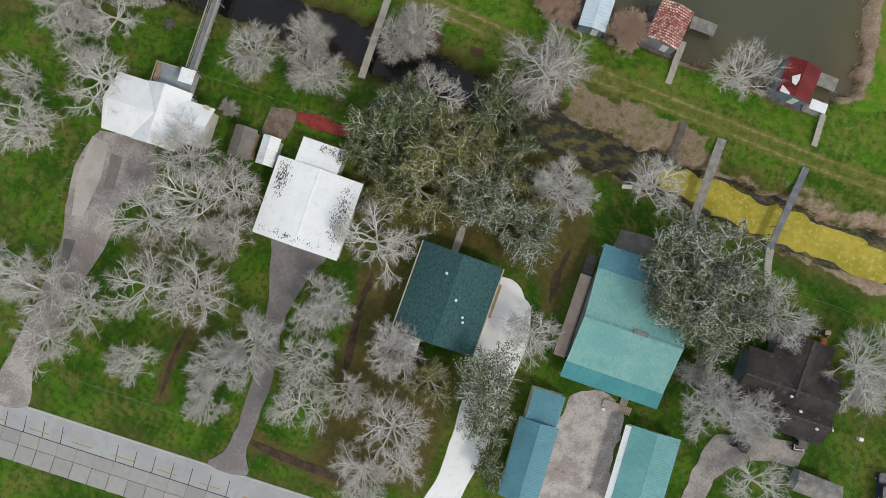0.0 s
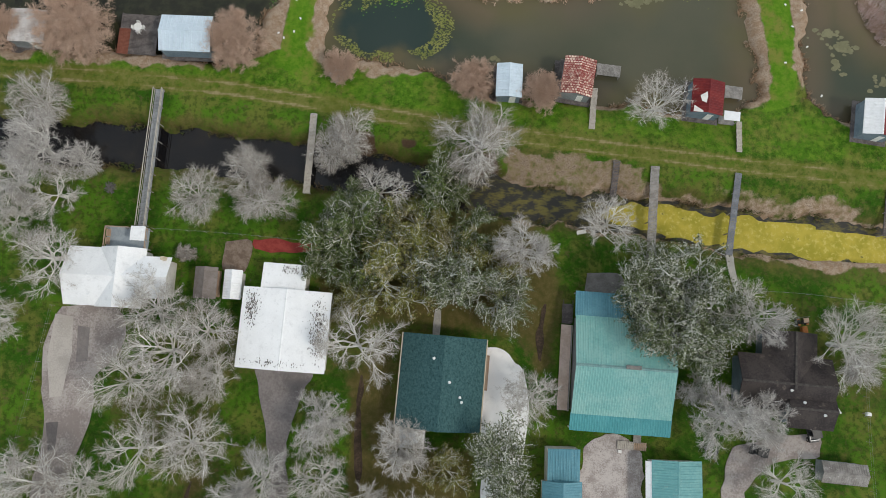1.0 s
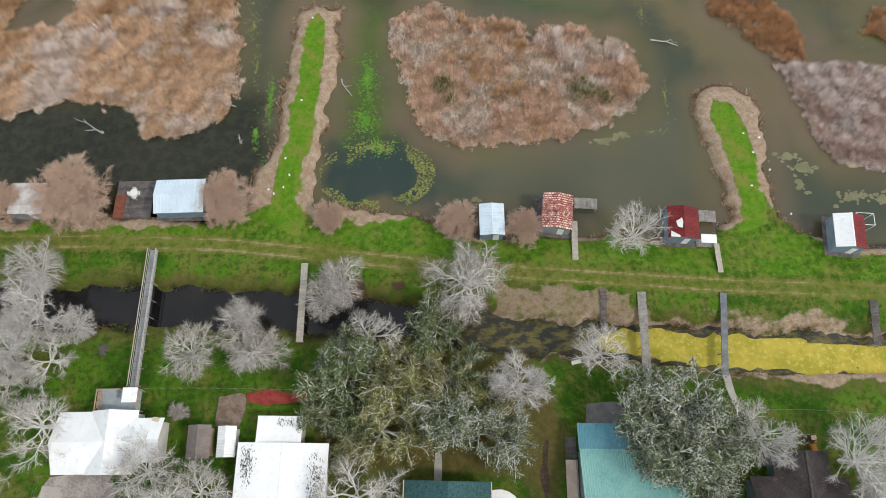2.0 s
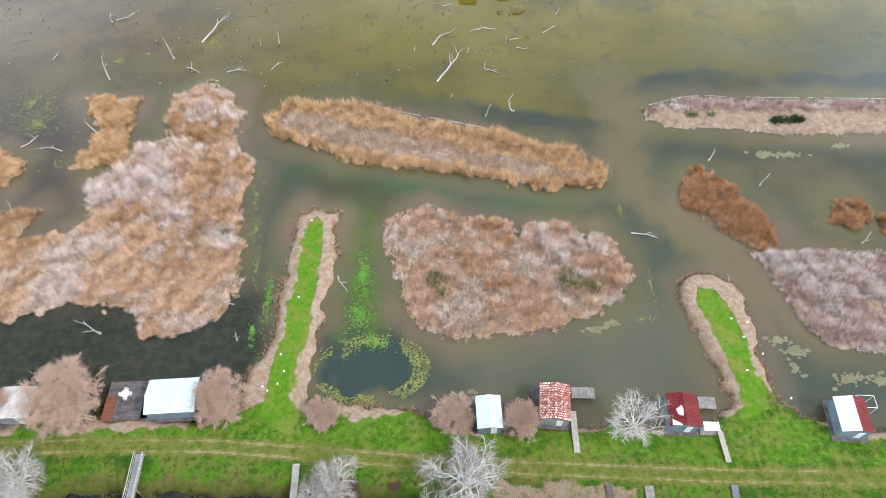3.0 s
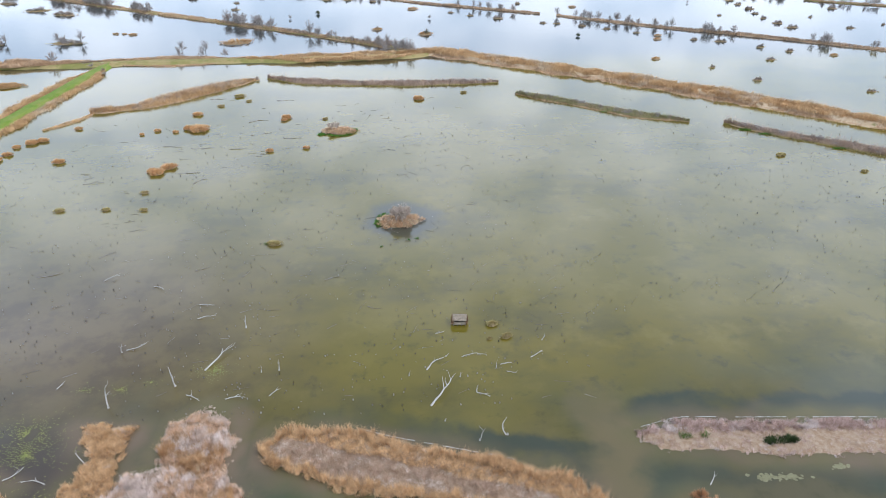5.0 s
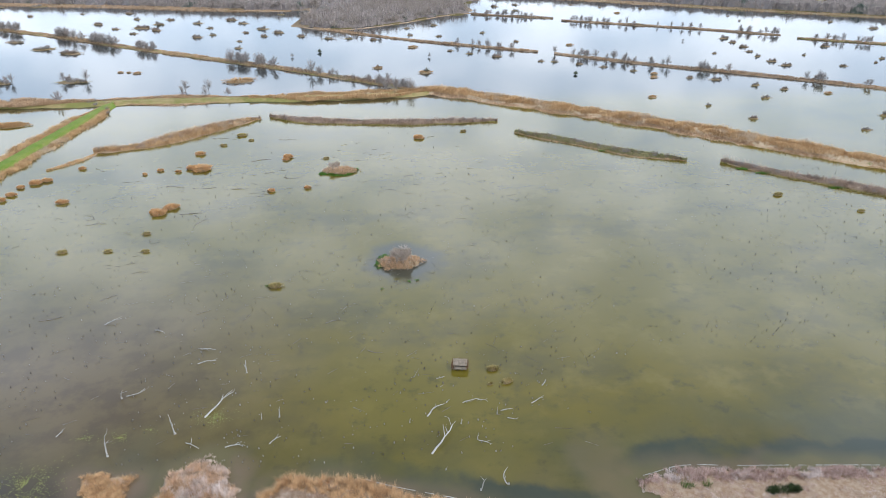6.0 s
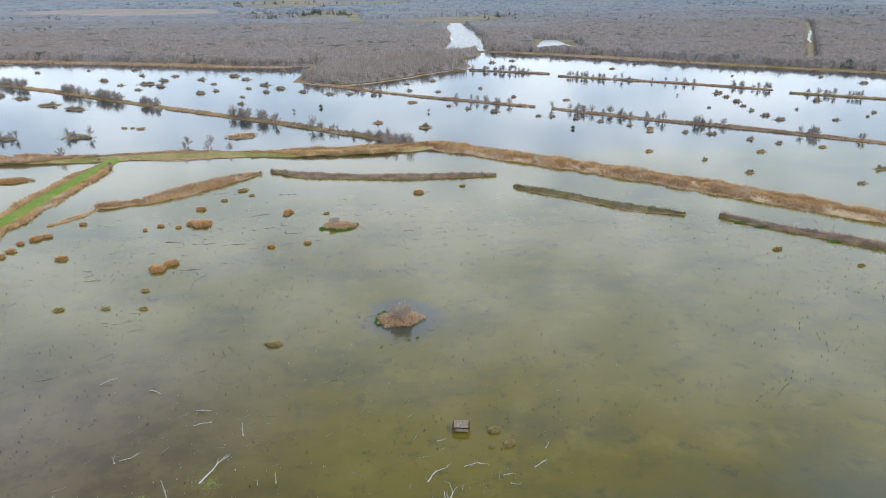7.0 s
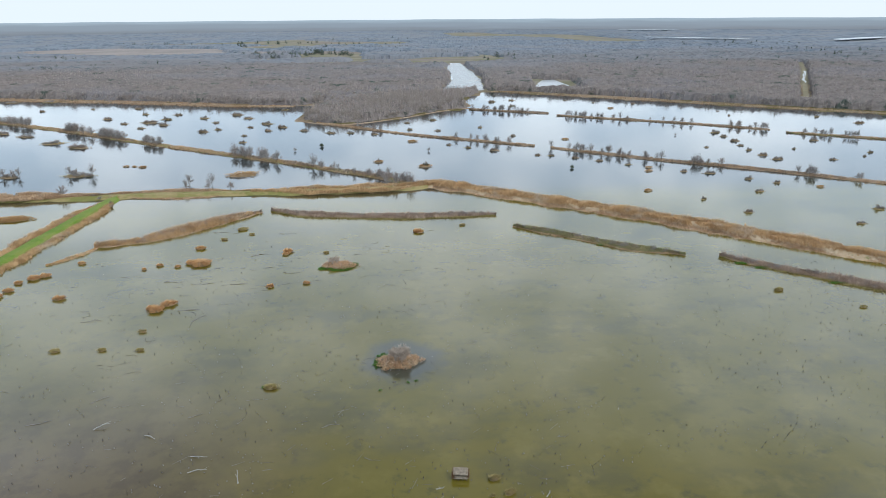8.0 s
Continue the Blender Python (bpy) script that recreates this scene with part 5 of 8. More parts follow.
# round garden table with four chairs
tb = thing("round_table", (-47.9, 53.4, 1.15), 0, "white round plastic garden table on the deck", "table")
part("tabletop", Form().rod((0, 0, 0.70), (0, 0, 0.75), 0.6, 0.6, 20), trim_mat, tb)
for i in range(4):
    a = math.pi / 4 + i * math.pi / 2
    part("leg", Form().rod((0.4 * math.cos(a), 0.4 * math.sin(a), 0), (0.3 * math.cos(a), 0.3 * math.sin(a), 0.7), 0.03), trim_mat, tb)
ch = thing("garden_chair", (-47.9, 54.0, 1.15), 0, "white plastic garden chair at the round table", "chair", "chairs round the table")
part("seat", Form().box((0, 0, 0.42), (0.5, 0.46, 0.05)), trim_mat, ch)
part("backrest", Form().box((0, 0.23, 0.68), (0.48, 0.05, 0.5)), trim_mat, ch)
for x in (-0.22, 0.22):
    part("armrest", Form().box((x, 0, 0.64), (0.05, 0.44, 0.04)), trim_mat, ch)
    for y in (-0.2, 0.2):
        part("leg", Form().box((x, y, 0.2), (0.04, 0.04, 0.42)), trim_mat, ch)
for x, y, turn in ((-48.5, 53.35, 85), (-47.3, 53.45, -95), (-47.85, 52.8, 178)):
    copy_thing(ch, pose(x, y, 1.15, 0, 0, turn))

boathouse((4.5, 46.9), 3.2, 4.6, -1, 2.4, 2.75, blue_metal, siding_blue, "small boathouse with a pale blue flat metal roof", 0.45)
planked("boardwalk", (2.3, 44.6), 0, 2.2, 0.6, 1.0, "short dark plank step by the small boathouse", wood_dark, category="boardwalk")
b = boathouse((14.0, 47.8), 4.0, 5.2, -8, 2.5, 3.1, red_patchy, siding_grey, "boathouse with a flaking red and white roof", 0.35)
planked("boardwalk", (16.5, 44.0), -4, 6.0, 0.85, 1.5, "pale plank boardwalk to the red and white boathouse", wood_pale, category="boardwalk")
planked("dock", (18.8, 49.9), 84, 3.4, 1.7, 0.95, "weathered plank dock beside the boathouse", wood_grey, category="dock")
planked("dock", (11.6, 49.5), -4, 3.2, 1.0, 0.9, "dark old plank landing beside the boathouse", wood_dark, category="dock")
b = boathouse((31.8, 45.5), 4.0, 4.6, -6, 2.5, 3.05, red_metal, siding_blue, "blue boathouse with a dark red metal roof", 0.35)
part("bare_patch", Form().hull([(-0.95, -0.9, 4.06), (-0.35, -1.1, 4.13), (-0.2, -0.2, 4.15), (-0.35, 0.5, 4.14), (-0.8, 0.15, 4.08), (-1.2, -0.1, 4.03)], [(0, 1, 2, 3, 4, 5)]), trim_mat, b, "white patch where the red sheet is gone")
part("bare_patch", Form().hull([(-1.9, -2.4, 3.82), (-0.6, -2.45, 3.99), (-0.65, -2.2, 3.99), (-1.85, -1.5, 3.84)], [(0, 1, 2, 3)]), trim_mat, b)
planked("dock", (36.5, 47.3), 84, 2.5, 1.8, 0.95, "grey plank dock beside the red-roofed boathouse", wood_grey, category="dock")
c = thing("entry_awning", (35.3, 43.1, 0), -5, "small white entry awning of the red-roofed boathouse", "awning")
part("awning_top", Form().box((0, 0, 3.0), (2.2, 1.3, 0.09)), white_metal, c)
part("platform", Form().box((0, 0, 1.05), (2.2, 1.2, 0.12)), wood_grey, c)
for x in (-0.95, 0.95):
    for y in (-0.5, 0.5):
        part("post", Form().rod((x, y, 0.2), (x, y, 2.97), 0.05), wood_pale, c)
planked("boardwalk", (36.8, 40.6), -1, 4.4, 0.75, 1.7, "pale slatted boardwalk to the red-roofed boathouse", wood_pale, category="boardwalk")
b = boathouse((55.4, 43.4), 4.0, 4.9, -7, 2.5, 3.2, white_metal, siding_blue, "boathouse with one white and one red roof slope", 0.4, red_metal)
fr = thing("pipe_frame", (58.3, 45.3, 0), -6, "bare white pipe frame beside the boathouse", "frame")
for x in (-1.2, 1.2):
    for y in (-0.9, 0.9):
        part("post", Form().rod((x, y, -1.4), (x, y, 3.2), 0.05), vent_white, fr)
    part("bar", Form().rod((x, -0.9, 3.2), (x, 0.9, 3.2), 0.05), vent_white, fr)
for y in (-0.9, 0.9):
    part("bar", Form().rod((-1.2, y, 3.2), (1.2, y, 3.2), 0.05), vent_white, fr)
boathouse((-62.4, 52.3), 4.6, 4.6, -2, 2.3, 2.5, plain("old_white_roof", (0.42, 0.38, 0.36), (0.6, 0.57, 0.55), 0.9, 0.7, stain=(0.33, 0.25, 0.21)), siding_grey, "old boathouse with a flat faded white roof", 0.6, deck=(1.0, 0.8))

# ---- reeds ----
def blades(x, y, base, h, lean, width, rs, per=5, tussock=0.0, flow=None):
    """Tufts of narrow leaning blades at the given places; with tussock they fall outward from the crowns of clumps that size."""
    k = len(x) * per
    if flow is not None:
        tussock = 1.0
    elif not tussock:
        flow = np.zeros(len(x))
    else:
        e = 0.15
        flow = np.arctan2(soft_noise(x, y - e, tussock, 22) - soft_noise(x, y + e, tussock, 22), soft_noise(x - e, y, tussock, 22) - soft_noise(x + e, y, tussock, 22))
    x, y, base, h, lean, width, flow = (np.repeat(np.broadcast_to(v, np.shape(x)), per) for v in (x, y, base, h, lean, width, flow))
    a, b = rs.uniform(0, 6.2832, k), rs.uniform(0, 6.2832, k)
    if tussock:
        a = np.where(rs.uniform(0, 1, k) < 0.75, flow + rs.normal(0, 0.7, k), a)
    h = h * rs.uniform(0.55, 1.1, k)
    q = lean * rs.uniform(0.2, 1.2, k)
    px, py = x + 0.22 * np.cos(b), y + 0.22 * np.sin(b)
    tip = np.stack([px + h * np.sin(q) * np.cos(a), py + h * np.sin(q) * np.sin(a), base + h * np.cos(q)], -1)
    ox, oy = -np.sin(a) * width, np.cos(a) * width
    p0 = np.stack([px - ox, py - oy, base - 0.1], -1)
    p1 = np.stack([px + ox, py + oy, base - 0.1], -1)
    v = np.stack([p0, p1, tip], 1).reshape(-1, 3)
    return v, np.arange(3 * k).reshape(-1, 3)


def scatter(pts, density, rs, margin=0.1):
    xs, ys = [p[0] for p in pts], [p[1] for p in pts]
    n = int((max(xs) - min(xs) + 2) * (max(ys) - min(ys) + 2) * density)
    x, y = rs.uniform(min(xs) - 1, max(xs) + 1, n), rs.uniform(min(ys) - 1, max(ys) + 1, n)
    wx = x + 1.6 * (soft_noise(x, y, 2.5, 1) - 0.5) + 1.0 * (soft_noise(x, y, 0.9, 2) - 0.5)
    wy = y + 1.6 * (soft_noise(x, y, 2.5, 3) - 0.5) + 1.0 * (soft_noise(x, y, 0.9, 4) - 0.5)
    d = depth_in(wx, wy, pts)
    ok = d > margin
    return x[ok], y[ok], d[ok]


TAN = ((0.66, 0.45, 0.28), (0.50, 0.31, 0.17), (0.78, 0.67, 0.60))
STRAWY = ((0.78, 0.57, 0.41), (0.62, 0.41, 0.26), (0.82, 0.69, 0.60))
GOLD = ((0.74, 0.51, 0.30), (0.56, 0.36, 0.19), (0.78, 0.63, 0.49))
RUST = ((0.56, 0.32, 0.17), (0.40, 0.205, 0.10), (0.60, 0.40, 0.26))
PINK = ((0.74, 0.54, 0.41), (0.58, 0.37, 0.26), (0.80, 0.69, 0.60))
ASH = ((0.67, 0.52, 0.47), (0.49, 0.35, 0.30), (0.81, 0.71, 0.67))
reed_sets = {
    "broad": (STRAWY, 0.10, 0.52, 1.3, "broad bed of tan and pale pinkish dead reeds"), "hook": (GOLD, 0.2, 0.62, 1.8, "hooked island of golden dead reeds"),
    "edge": (GOLD, 0.2, 0.6, 1.6, "small island of golden dead reeds"), "nub": (TAN, 0.2, 0.6, 1.6, "small tuft island of tan reeds"),
    "bank": (GOLD, 0.3, 0.66, 2.0, "long bank of golden reeds with a trampled middle"), "middle": (PINK, 0.12, 0.52, 1.1, "rounded island of pinkish tan dead reeds"),
    "pale": (ASH, 0.15, 0.56, 0.7, "low pale bank of flattened dry reeds"), "rust": (RUST, 0.2, 0.64, 1.7, "island of rust-brown marsh shrubs and reeds"),
    "ash": (ASH, 0.16, 0.50, 1.3, "bed of ash-pink dead reeds"), "tuft": (RUST, 0.2, 0.66, 1.6, "small rust-brown reed clump island"), "tip": (RUST, 0.2, 0.66, 1.4, "small rust-brown reed tuft"),
}
for i, (key, ((c1, c2, c3), patch, pf, tall, label)) in enumerate(reed_sets.items()):
    rs = np.random.RandomState(40 + i)
    x, y, d = scatter(ISLES[key], 17.0, rs, -0.45)
    clump = soft_noise(x, y, 2.6, 21) * 0.45 + soft_noise(x, y, 1.3, 22) * 0.55
    h = tall * (0.35 + 1.05 * clump)
    if key == "bank":
        low = (d > 1.5) & (y < 113.2 - 0.36 * (x + 31) + 1.5 * (soft_noise(x, y, 3, 24) - 0.5))
        lx, ly, lh = x[low], y[low], 0.35 + 0.6 * clump[low]
        v, f = blades(lx, ly, 0.25, lh, 0.9, 0.036, rs, 6, 1.3)
        single("reed_bed", arrays("reed_bed", v, f, tufted("trampled_reeds", (0.62, 0.46, 0.36), (0.44, 0.31, 0.23), (0.74, 0.62, 0.53), 0.25, 0.52)), None, "trampled pinkish-brown reeds in the bank's middle", "reeds", "reed beds in the pond", "stuff")
        x, y, d, clump, h = (q[~low] for q in (x, y, d, clump, h))
        h = np.where(d < 1.8, tall * (0.75 + 0.5 * clump), 0.6 + 0.8 * clump)
    if key == "pale":
        h = np.where((y + 0.05 * x > 110.2) | (d < 0.4), 1.3 * (0.6 + 0.6 * clump), h * 0.8)
    h = h * (0.6 + 0.4 * ramp(d, -0.4, 1.2)) if key != "bank" else h
    keep = (soft_noise(x, y, 1.5, 23) > (0.10 if tall > 1 else 0.3)) & ((d > 0.15) | (soft_noise(x, y, 1.0, 25) > 0.45))
    if key == "pale":
        keep &= (y + 0.05 * x > 109.6) | (rs.uniform(0, 1, len(x)) < 0.3)
    lean = np.where(h < tall * 0.75, 1.05, 0.8)
    v, f = blades(x[keep], y[keep], 0.18 + 0.12 * ramp(d[keep], 0, 1), h[keep] * 0.9, lean[keep], 0.036, rs, 6, 1.3)
    single("reed_bed", arrays("reed_bed", v, f, tufted("reeds_" + key, c1, c2, c3, patch, pf)), None, label, "reeds", "reed beds in the pond", "stuff")

# green and dead tufts within the reed beds and along the shores
green_tuft = tufted("green_tuft", (0.07, 0.13, 0.03), (0.12, 0.17, 0.05), (0.20, 0.20, 0.09), 0.6, 0.6)


def patch_of(name, spots, mat, tall, label, density=9.0, seed=1, lean=0.9, category="grass", width=0.07):
    rs = np.random.RandomState(seed)
    px, py = [], []
    for x, y, rx, ry in spots:
        n = int(density * rx * ry * 3)
        a, r = rs.uniform(0, 6.283, n), np.sqrt(rs.uniform(0, 1, n)) * (0.75 + 0.35 * rs.uniform(0, 1, n))
        px.append(x + rx * r * np.cos(a))
        py.append(y + ry * r * np.sin(a))
    px, py = np.concatenate(px), np.concatenate(py)
    if category == "reeds":
        px, py = px + 3.0 * (soft_noise(px, py, 2.2, seed) - 0.5), py + 3.0 * (soft_noise(px, py, 2.2, seed + 9) - 0.5)
        ok = (soft_noise(px, py, 1.1, seed + 5) > 0.35) & (np.max([depth_in(px, py, q) for q in ISLES.values()], axis=0) > 0.4)
        px, py = px[ok], py[ok]
    v, f = blades(px, py, 0.2, tall * (0.5 + 0.7 * soft_noise(px, py, 1.3, 22)), lean, width * (0.6 if category == "reeds" else 1.0), rs, 8 if category == "reeds" else 5, 1.3 if category == "reeds" else 0.0)
    return single(name, arrays(name, v, f, mat), None, label, category, kind="stuff")


feather = tufted("feathery_reeds", (0.84, 0.73, 0.67), (0.66, 0.54, 0.48), (0.90, 0.81, 0.76), 0.5, 0.55)
amber = tufted("amber_reeds", (0.62, 0.40, 0.22), (0.46, 0.27, 0.13), (0.64, 0.47, 0.31), 0.4, 0.60)
patch_of("pale_reeds", [(-54.5, 99.7, 5.5, 4.9), (-58.2, 93.7, 5.9, 5.3), (-48.6, 87.5, 4.2, 3.6), (-46.6, 102.1, 3.6, 3.2), (-37.0, 82.2, 3.6, 3.2), (-37.7, 102.7, 2.7, 2.4), (-45.7, 111.5, 4.2, 3.6), (-62.1, 74.1, 4.2, 3.6), (-57.3, 81.5, 3.6, 3.2), (-61.8, 92.2, 3.6, 3.2), (-50.3, 94.3, 4.6, 4.1), (-37.8, 92.9, 2.3, 2.0), (-40.0, 111.3, 2.7, 2.4), (-65.0, 79.5, 2.7, 2.4)], feather, 2.5, "feathery white seed heads among the broad reed bed", 7.0, 43, 0.7, "reeds", 0.06)
patch_of("pale_reeds", [(18.9, 78.3, 2.6, 2.2), (26.9, 76.0, 2.1, 1.8), (16.6, 80.8, 2.1, 1.8), (20.9, 74.4, 1.8, 1.5), (24.6, 78.1, 1.6, 1.3), (13.8, 79.3, 1.6, 1.3), (22.5, 72.1, 1.6, 1.3)], feather, 2.3, "feathery white seed heads on the rounded island", 8.0, 44, 0.7, "reeds", 0.06)
patch_of("pale_reeds", [(58.9, 71.3, 2.5, 2.2), (65.2, 71.4, 2.8, 2.4), (67.4, 66.6, 2.5, 2.2), (58.4, 65.5, 2.2, 1.9), (61.0, 59.8, 2.5, 2.2), (61.3, 69.0, 2.2, 1.9), (69.5, 70.9, 2.2, 1.9)], feather, 2.1, "feathery white seed heads in the ash-pink reeds", 7.0, 45, 0.7, "reeds", 0.06)
patch_of("amber_reeds", [(-41.0, 94.8, 4.1, 4.5), (-44.3, 105.7, 3.8, 4.2), (-40.2, 88.0, 3.8, 4.2), (-37.3, 98.1, 2.6, 2.9), (-49.1, 110.7, 3.8, 4.2), (-53.9, 87.7, 3.0, 3.4), (-71.5, 82.8, 3.8, 4.2), (-72.6, 87.7, 3.4, 3.8), (-43.2, 80.1, 4.1, 4.5), (-40.4, 108.4, 2.2, 2.5), (-56.8, 86.2, 2.2, 2.5)], amber, 2.3, "taller amber reeds standing in the broad bed", 5.5, 46, 0.6, "reeds", 0.06)
patch_of("amber_reeds", [(2.5, 82.1, 2.3, 2.0), (7.6, 81.5, 2.1, 1.8), (1.6, 77.5, 2.1, 1.8), (10.4, 77.1, 1.8, 1.5), (12.7, 62.5, 2.1, 1.8), (7.9, 69.8, 2.1, 1.8), (4.5, 73.6, 1.8, 1.5), (27.7, 69.7, 1.3, 1.1)], amber, 2.0, "taller amber reeds standing on the rounded island", 8.0, 47, 0.6, "reeds", 0.06)
patch_of("dead_reeds", [(23.8, 68.4, 1.6, 1.3), (65.4, 68.1, 1.3, 1.1), (60.0, 62.6, 1.3, 1.1), (6.3, 64.2, 1.6, 1.3), (1.9, 62.3, 1.3, 1.1)], tufted("dull_reeds", (0.40, 0.27, 0.19), (0.28, 0.17, 0.11), (0.46, 0.35, 0.26), 0.4, 0.6), 1.0, "dull brown broken reeds", 6.0, 48, 0.9, "reeds", 0.06)
patch_of("green_tufts", [(-1.5, 71, 2.0, 1.6), (20.5, 69.5, 2.8, 2.2), (24, 68, 1.2, 1.2), (-0.5, 68.5, 1.0, 0.8), (-37.6, 83, 0.7, 1.6), (50.5, 106.3, 1.3, 0.6), (54.5, 106.2, 0.8, 0.7)], green_tuft, 1.5, "green regrowth among the dead reeds", 7.0, 3)
patch_of("low_shrub", [(68.8, 103.9, 3.4, 0.9), (66.6, 103.7, 1.2, 0.8), (71.0, 104.0, 1.3, 0.8)], tufted("dark_shrub", (0.035, 0.055, 0.02), (0.06, 0.085, 0.03), (0.05, 0.07, 0.03), 0.6, 0.7), 1.0, "dark green low shrub on the pale bank", 22.0, 4, 1.1, "shrub", 0.12)
shore_reed = tufted("shore_reeds", (0.42, 0.30, 0.20), (0.30, 0.185, 0.11), (0.50, 0.40, 0.31), 0.3, 0.58)
rs = np.random.RandomState(77)
sx, sy = rs.uniform(-98, 100, 90000), rs.uniform(40, 90, 90000)
wx = sx + 1.6 * (soft_noise(sx, sy, 2.5, 1) - 0.5) + 1.0 * (soft_noise(sx, sy, 0.9, 2) - 0.5)
wy = sy + 1.6 * (soft_noise(sx, sy, 2.5, 3) - 0.5) + 1.0 * (soft_noise(sx, sy, 0.9, 4) - 0.5)
sd = depth_in(wx, wy, LAND)
green = np.maximum(depth_in(sx, sy, SPIT_A), depth_in(sx, sy, SPIT_B))
ok = (sd > -0.5) & (sd < 1.9) & (green < -0.1) & (soft_noise(sx, sy, 3.0, 31) > 0.36)
v, f = blades(sx[ok], sy[ok], 0.15, 0.55, 1.1, 0.06, rs, 4)
single("shore_reeds", arrays("shore_reeds", v, f, shore_reed), None, "fringe of flattened tan reeds along the shore", "reeds", kind="stuff")
bx, by = rs.uniform(-70, 75, 26000), rs.uniform(22, 42, 26000)
bd = depth_in(bx, by, CANAL)
ok = (bd > -2.6) & (bd < 0.15) & (soft_noise(bx, by, 2.4, 33) > 0.45) & (np.abs(bx + 44.3) > 1.2) & (np.abs(bx - 24.7) > 1) & (np.abs(bx - 35.8) > 1.4)
v, f = blades(bx[ok], by[ok], 0.3, 0.5, 1.1, 0.06, rs, 4)
single("canal_grass", arrays("canal_grass", v, f, tufted("canal_grass", (0.10, 0.085, 0.03), (0.19, 0.14, 0.075), (0.07, 0.105, 0.02), 0.4, 0.5)), None, "rank brown and green grass on the canal banks", "grass", kind="stuff")
# foam of pale drift along the reed banks
drift = plain("pale_drift", (0.36, 0.36, 0.35), (0.48, 0.48, 0.47), 1.5, 0.8)
for line in ([(-15, 114.6), (-8, 111.6), (2, 108.2), (10, 105.6), (16, 103.6)], [(43, 110.0), (52, 112), (62, 111.2), (75, 110.2), (92, 108.8)]):
    pts = smooth_line(line, 0.6)
    f = Form()
    for (x, y), (x2, y2) in zip(pts, pts[1:]):
        if soft_noise(x, y, 2.0, 41) > 0.35:
            w = 0.04 + 0.16 * float(soft_noise(x, y, 0.8, 42))
            f.prism([(x, y), (x2, y2), (x2 + 0.05, y2 + w), (x + 0.05, y + w)], -0.05, 0.06)
    single("drift_line", f, drift, "pale line of drift on the bank's lee side", "drift", kind="stuff")


# ---- trees ----
def limb_mesh(segs, n=4):
    """Tapered limbs from (a, b, r1, r2) arrays."""
    a, b = np.array([s[0] for s in segs]), np.array([s[1] for s in segs])
    r1, r2 = np.array([s[2] for s in segs]), np.array([s[3] for s in segs])
    d = b - a
    d /= np.linalg.norm(d, axis=1, keepdims=True) + 1e-9
    ref = np.where(np.abs(d[:, 2:3]) > 0.9, np.array([[1.0, 0, 0]]), np.array([[0, 0, 1.0]]))
    u = np.cross(d, ref)
    u /= np.linalg.norm(u, axis=1, keepdims=True) + 1e-9
    w = np.cross(d, u)
    vs = []
    for p, r in ((a, r1), (b, r2)):
        for i in range(n):
            t = 6.2832 * i / n
            vs.append(p + r[:, None] * (math.cos(t) * u + math.sin(t) * w))
    v = np.stack(vs, 1).reshape(-1, 3)
    base = (np.arange(len(segs)) * 2 * n)[:, None, None]
    f = np.array([[i, (i + 1) % n, n + (i + 1) % n, n + i] for i in range(n)])[None]
    return v, (base + f).reshape(-1, 4)


def grow(rs, radius, height, limbs=7, droop=0.0, twist=0.35, depth=4, trunk=0.28, fork=(3, 4)):
    """A branching skeleton: thick segments, and the roots of twigs."""
    segs, twigs = [], []
    top = np.array([rs.normal(0, 0.2), rs.normal(0, 0.2), height * 0.3])
    segs.append((np.zeros(3) - (0, 0, 0.3), top, trunk * 1.25, trunk))

    def branch(p, d, length, r, level):
        steps = 3 if level < 2 else 2
        for s in range(steps):
            d = d + rs.normal(0, twist * 0.55, 3)
            d[2] += (0.10 if level < 2 else 0.05) - droop * (0.12 + 0.1 * level)
            d /= np.linalg.norm(d)
            q = p + d * length / steps
            q[2] = min(q[2], height)
            r2 = r * 0.86
            segs.append((p, q, r, r2))
            p, r = q, r2
            if level < depth:
                for _ in range(rs.randint(1, 3) if s < steps - 1 else rs.randint(*fork)):
                    e = d + rs.normal(0, 0.62, 3)
                    e[2] *= 0.75
                    branch(p, e / np.linalg.norm(e), length * rs.uniform(0.5, 0.68), r * 0.67, level + 1)
            if level >= depth - 1:
                twigs.append((p, d.copy(), length))
    for i in range(limbs):
        a = 6.2832 * (i + rs.uniform(-0.3, 0.3)) / limbs
        el = rs.uniform(0.25, 1.0)
        d = np.array([math.cos(a) * math.cos(el), math.sin(a) * math.cos(el), math.sin(el)])
        branch(top.copy(), d, radius * rs.uniform(0.5, 0.66), trunk * 0.55, 1)
    return segs, twigs


def twig_mesh(rs, twigs, per, length, width, spread=0.55, up=0.12):
    p = np.repeat(np.array([t[0] for t in twigs]), per, 0)
    d = np.repeat(np.array([t[1] for t in twigs]), per, 0)
    n = len(p)
    d = d + rs.normal(0, spread, (n, 3))
    d[:, 2] += up
    d /= np.linalg.norm(d, axis=1, keepdims=True)
    ln = length * rs.uniform(0.4, 1.2, n)[:, None]
    side = np.cross(d, rs.normal(0, 1, (n, 3)))
    side /= np.linalg.norm(side, axis=1, keepdims=True) + 1e-9
    p = p + rs.normal(0, 0.08, (n, 3))
    v = np.stack([p - side * width, p + side * width, p + d * ln], 1).reshape(-1, 3)
    return v, np.arange(3 * n).reshape(-1, 3)


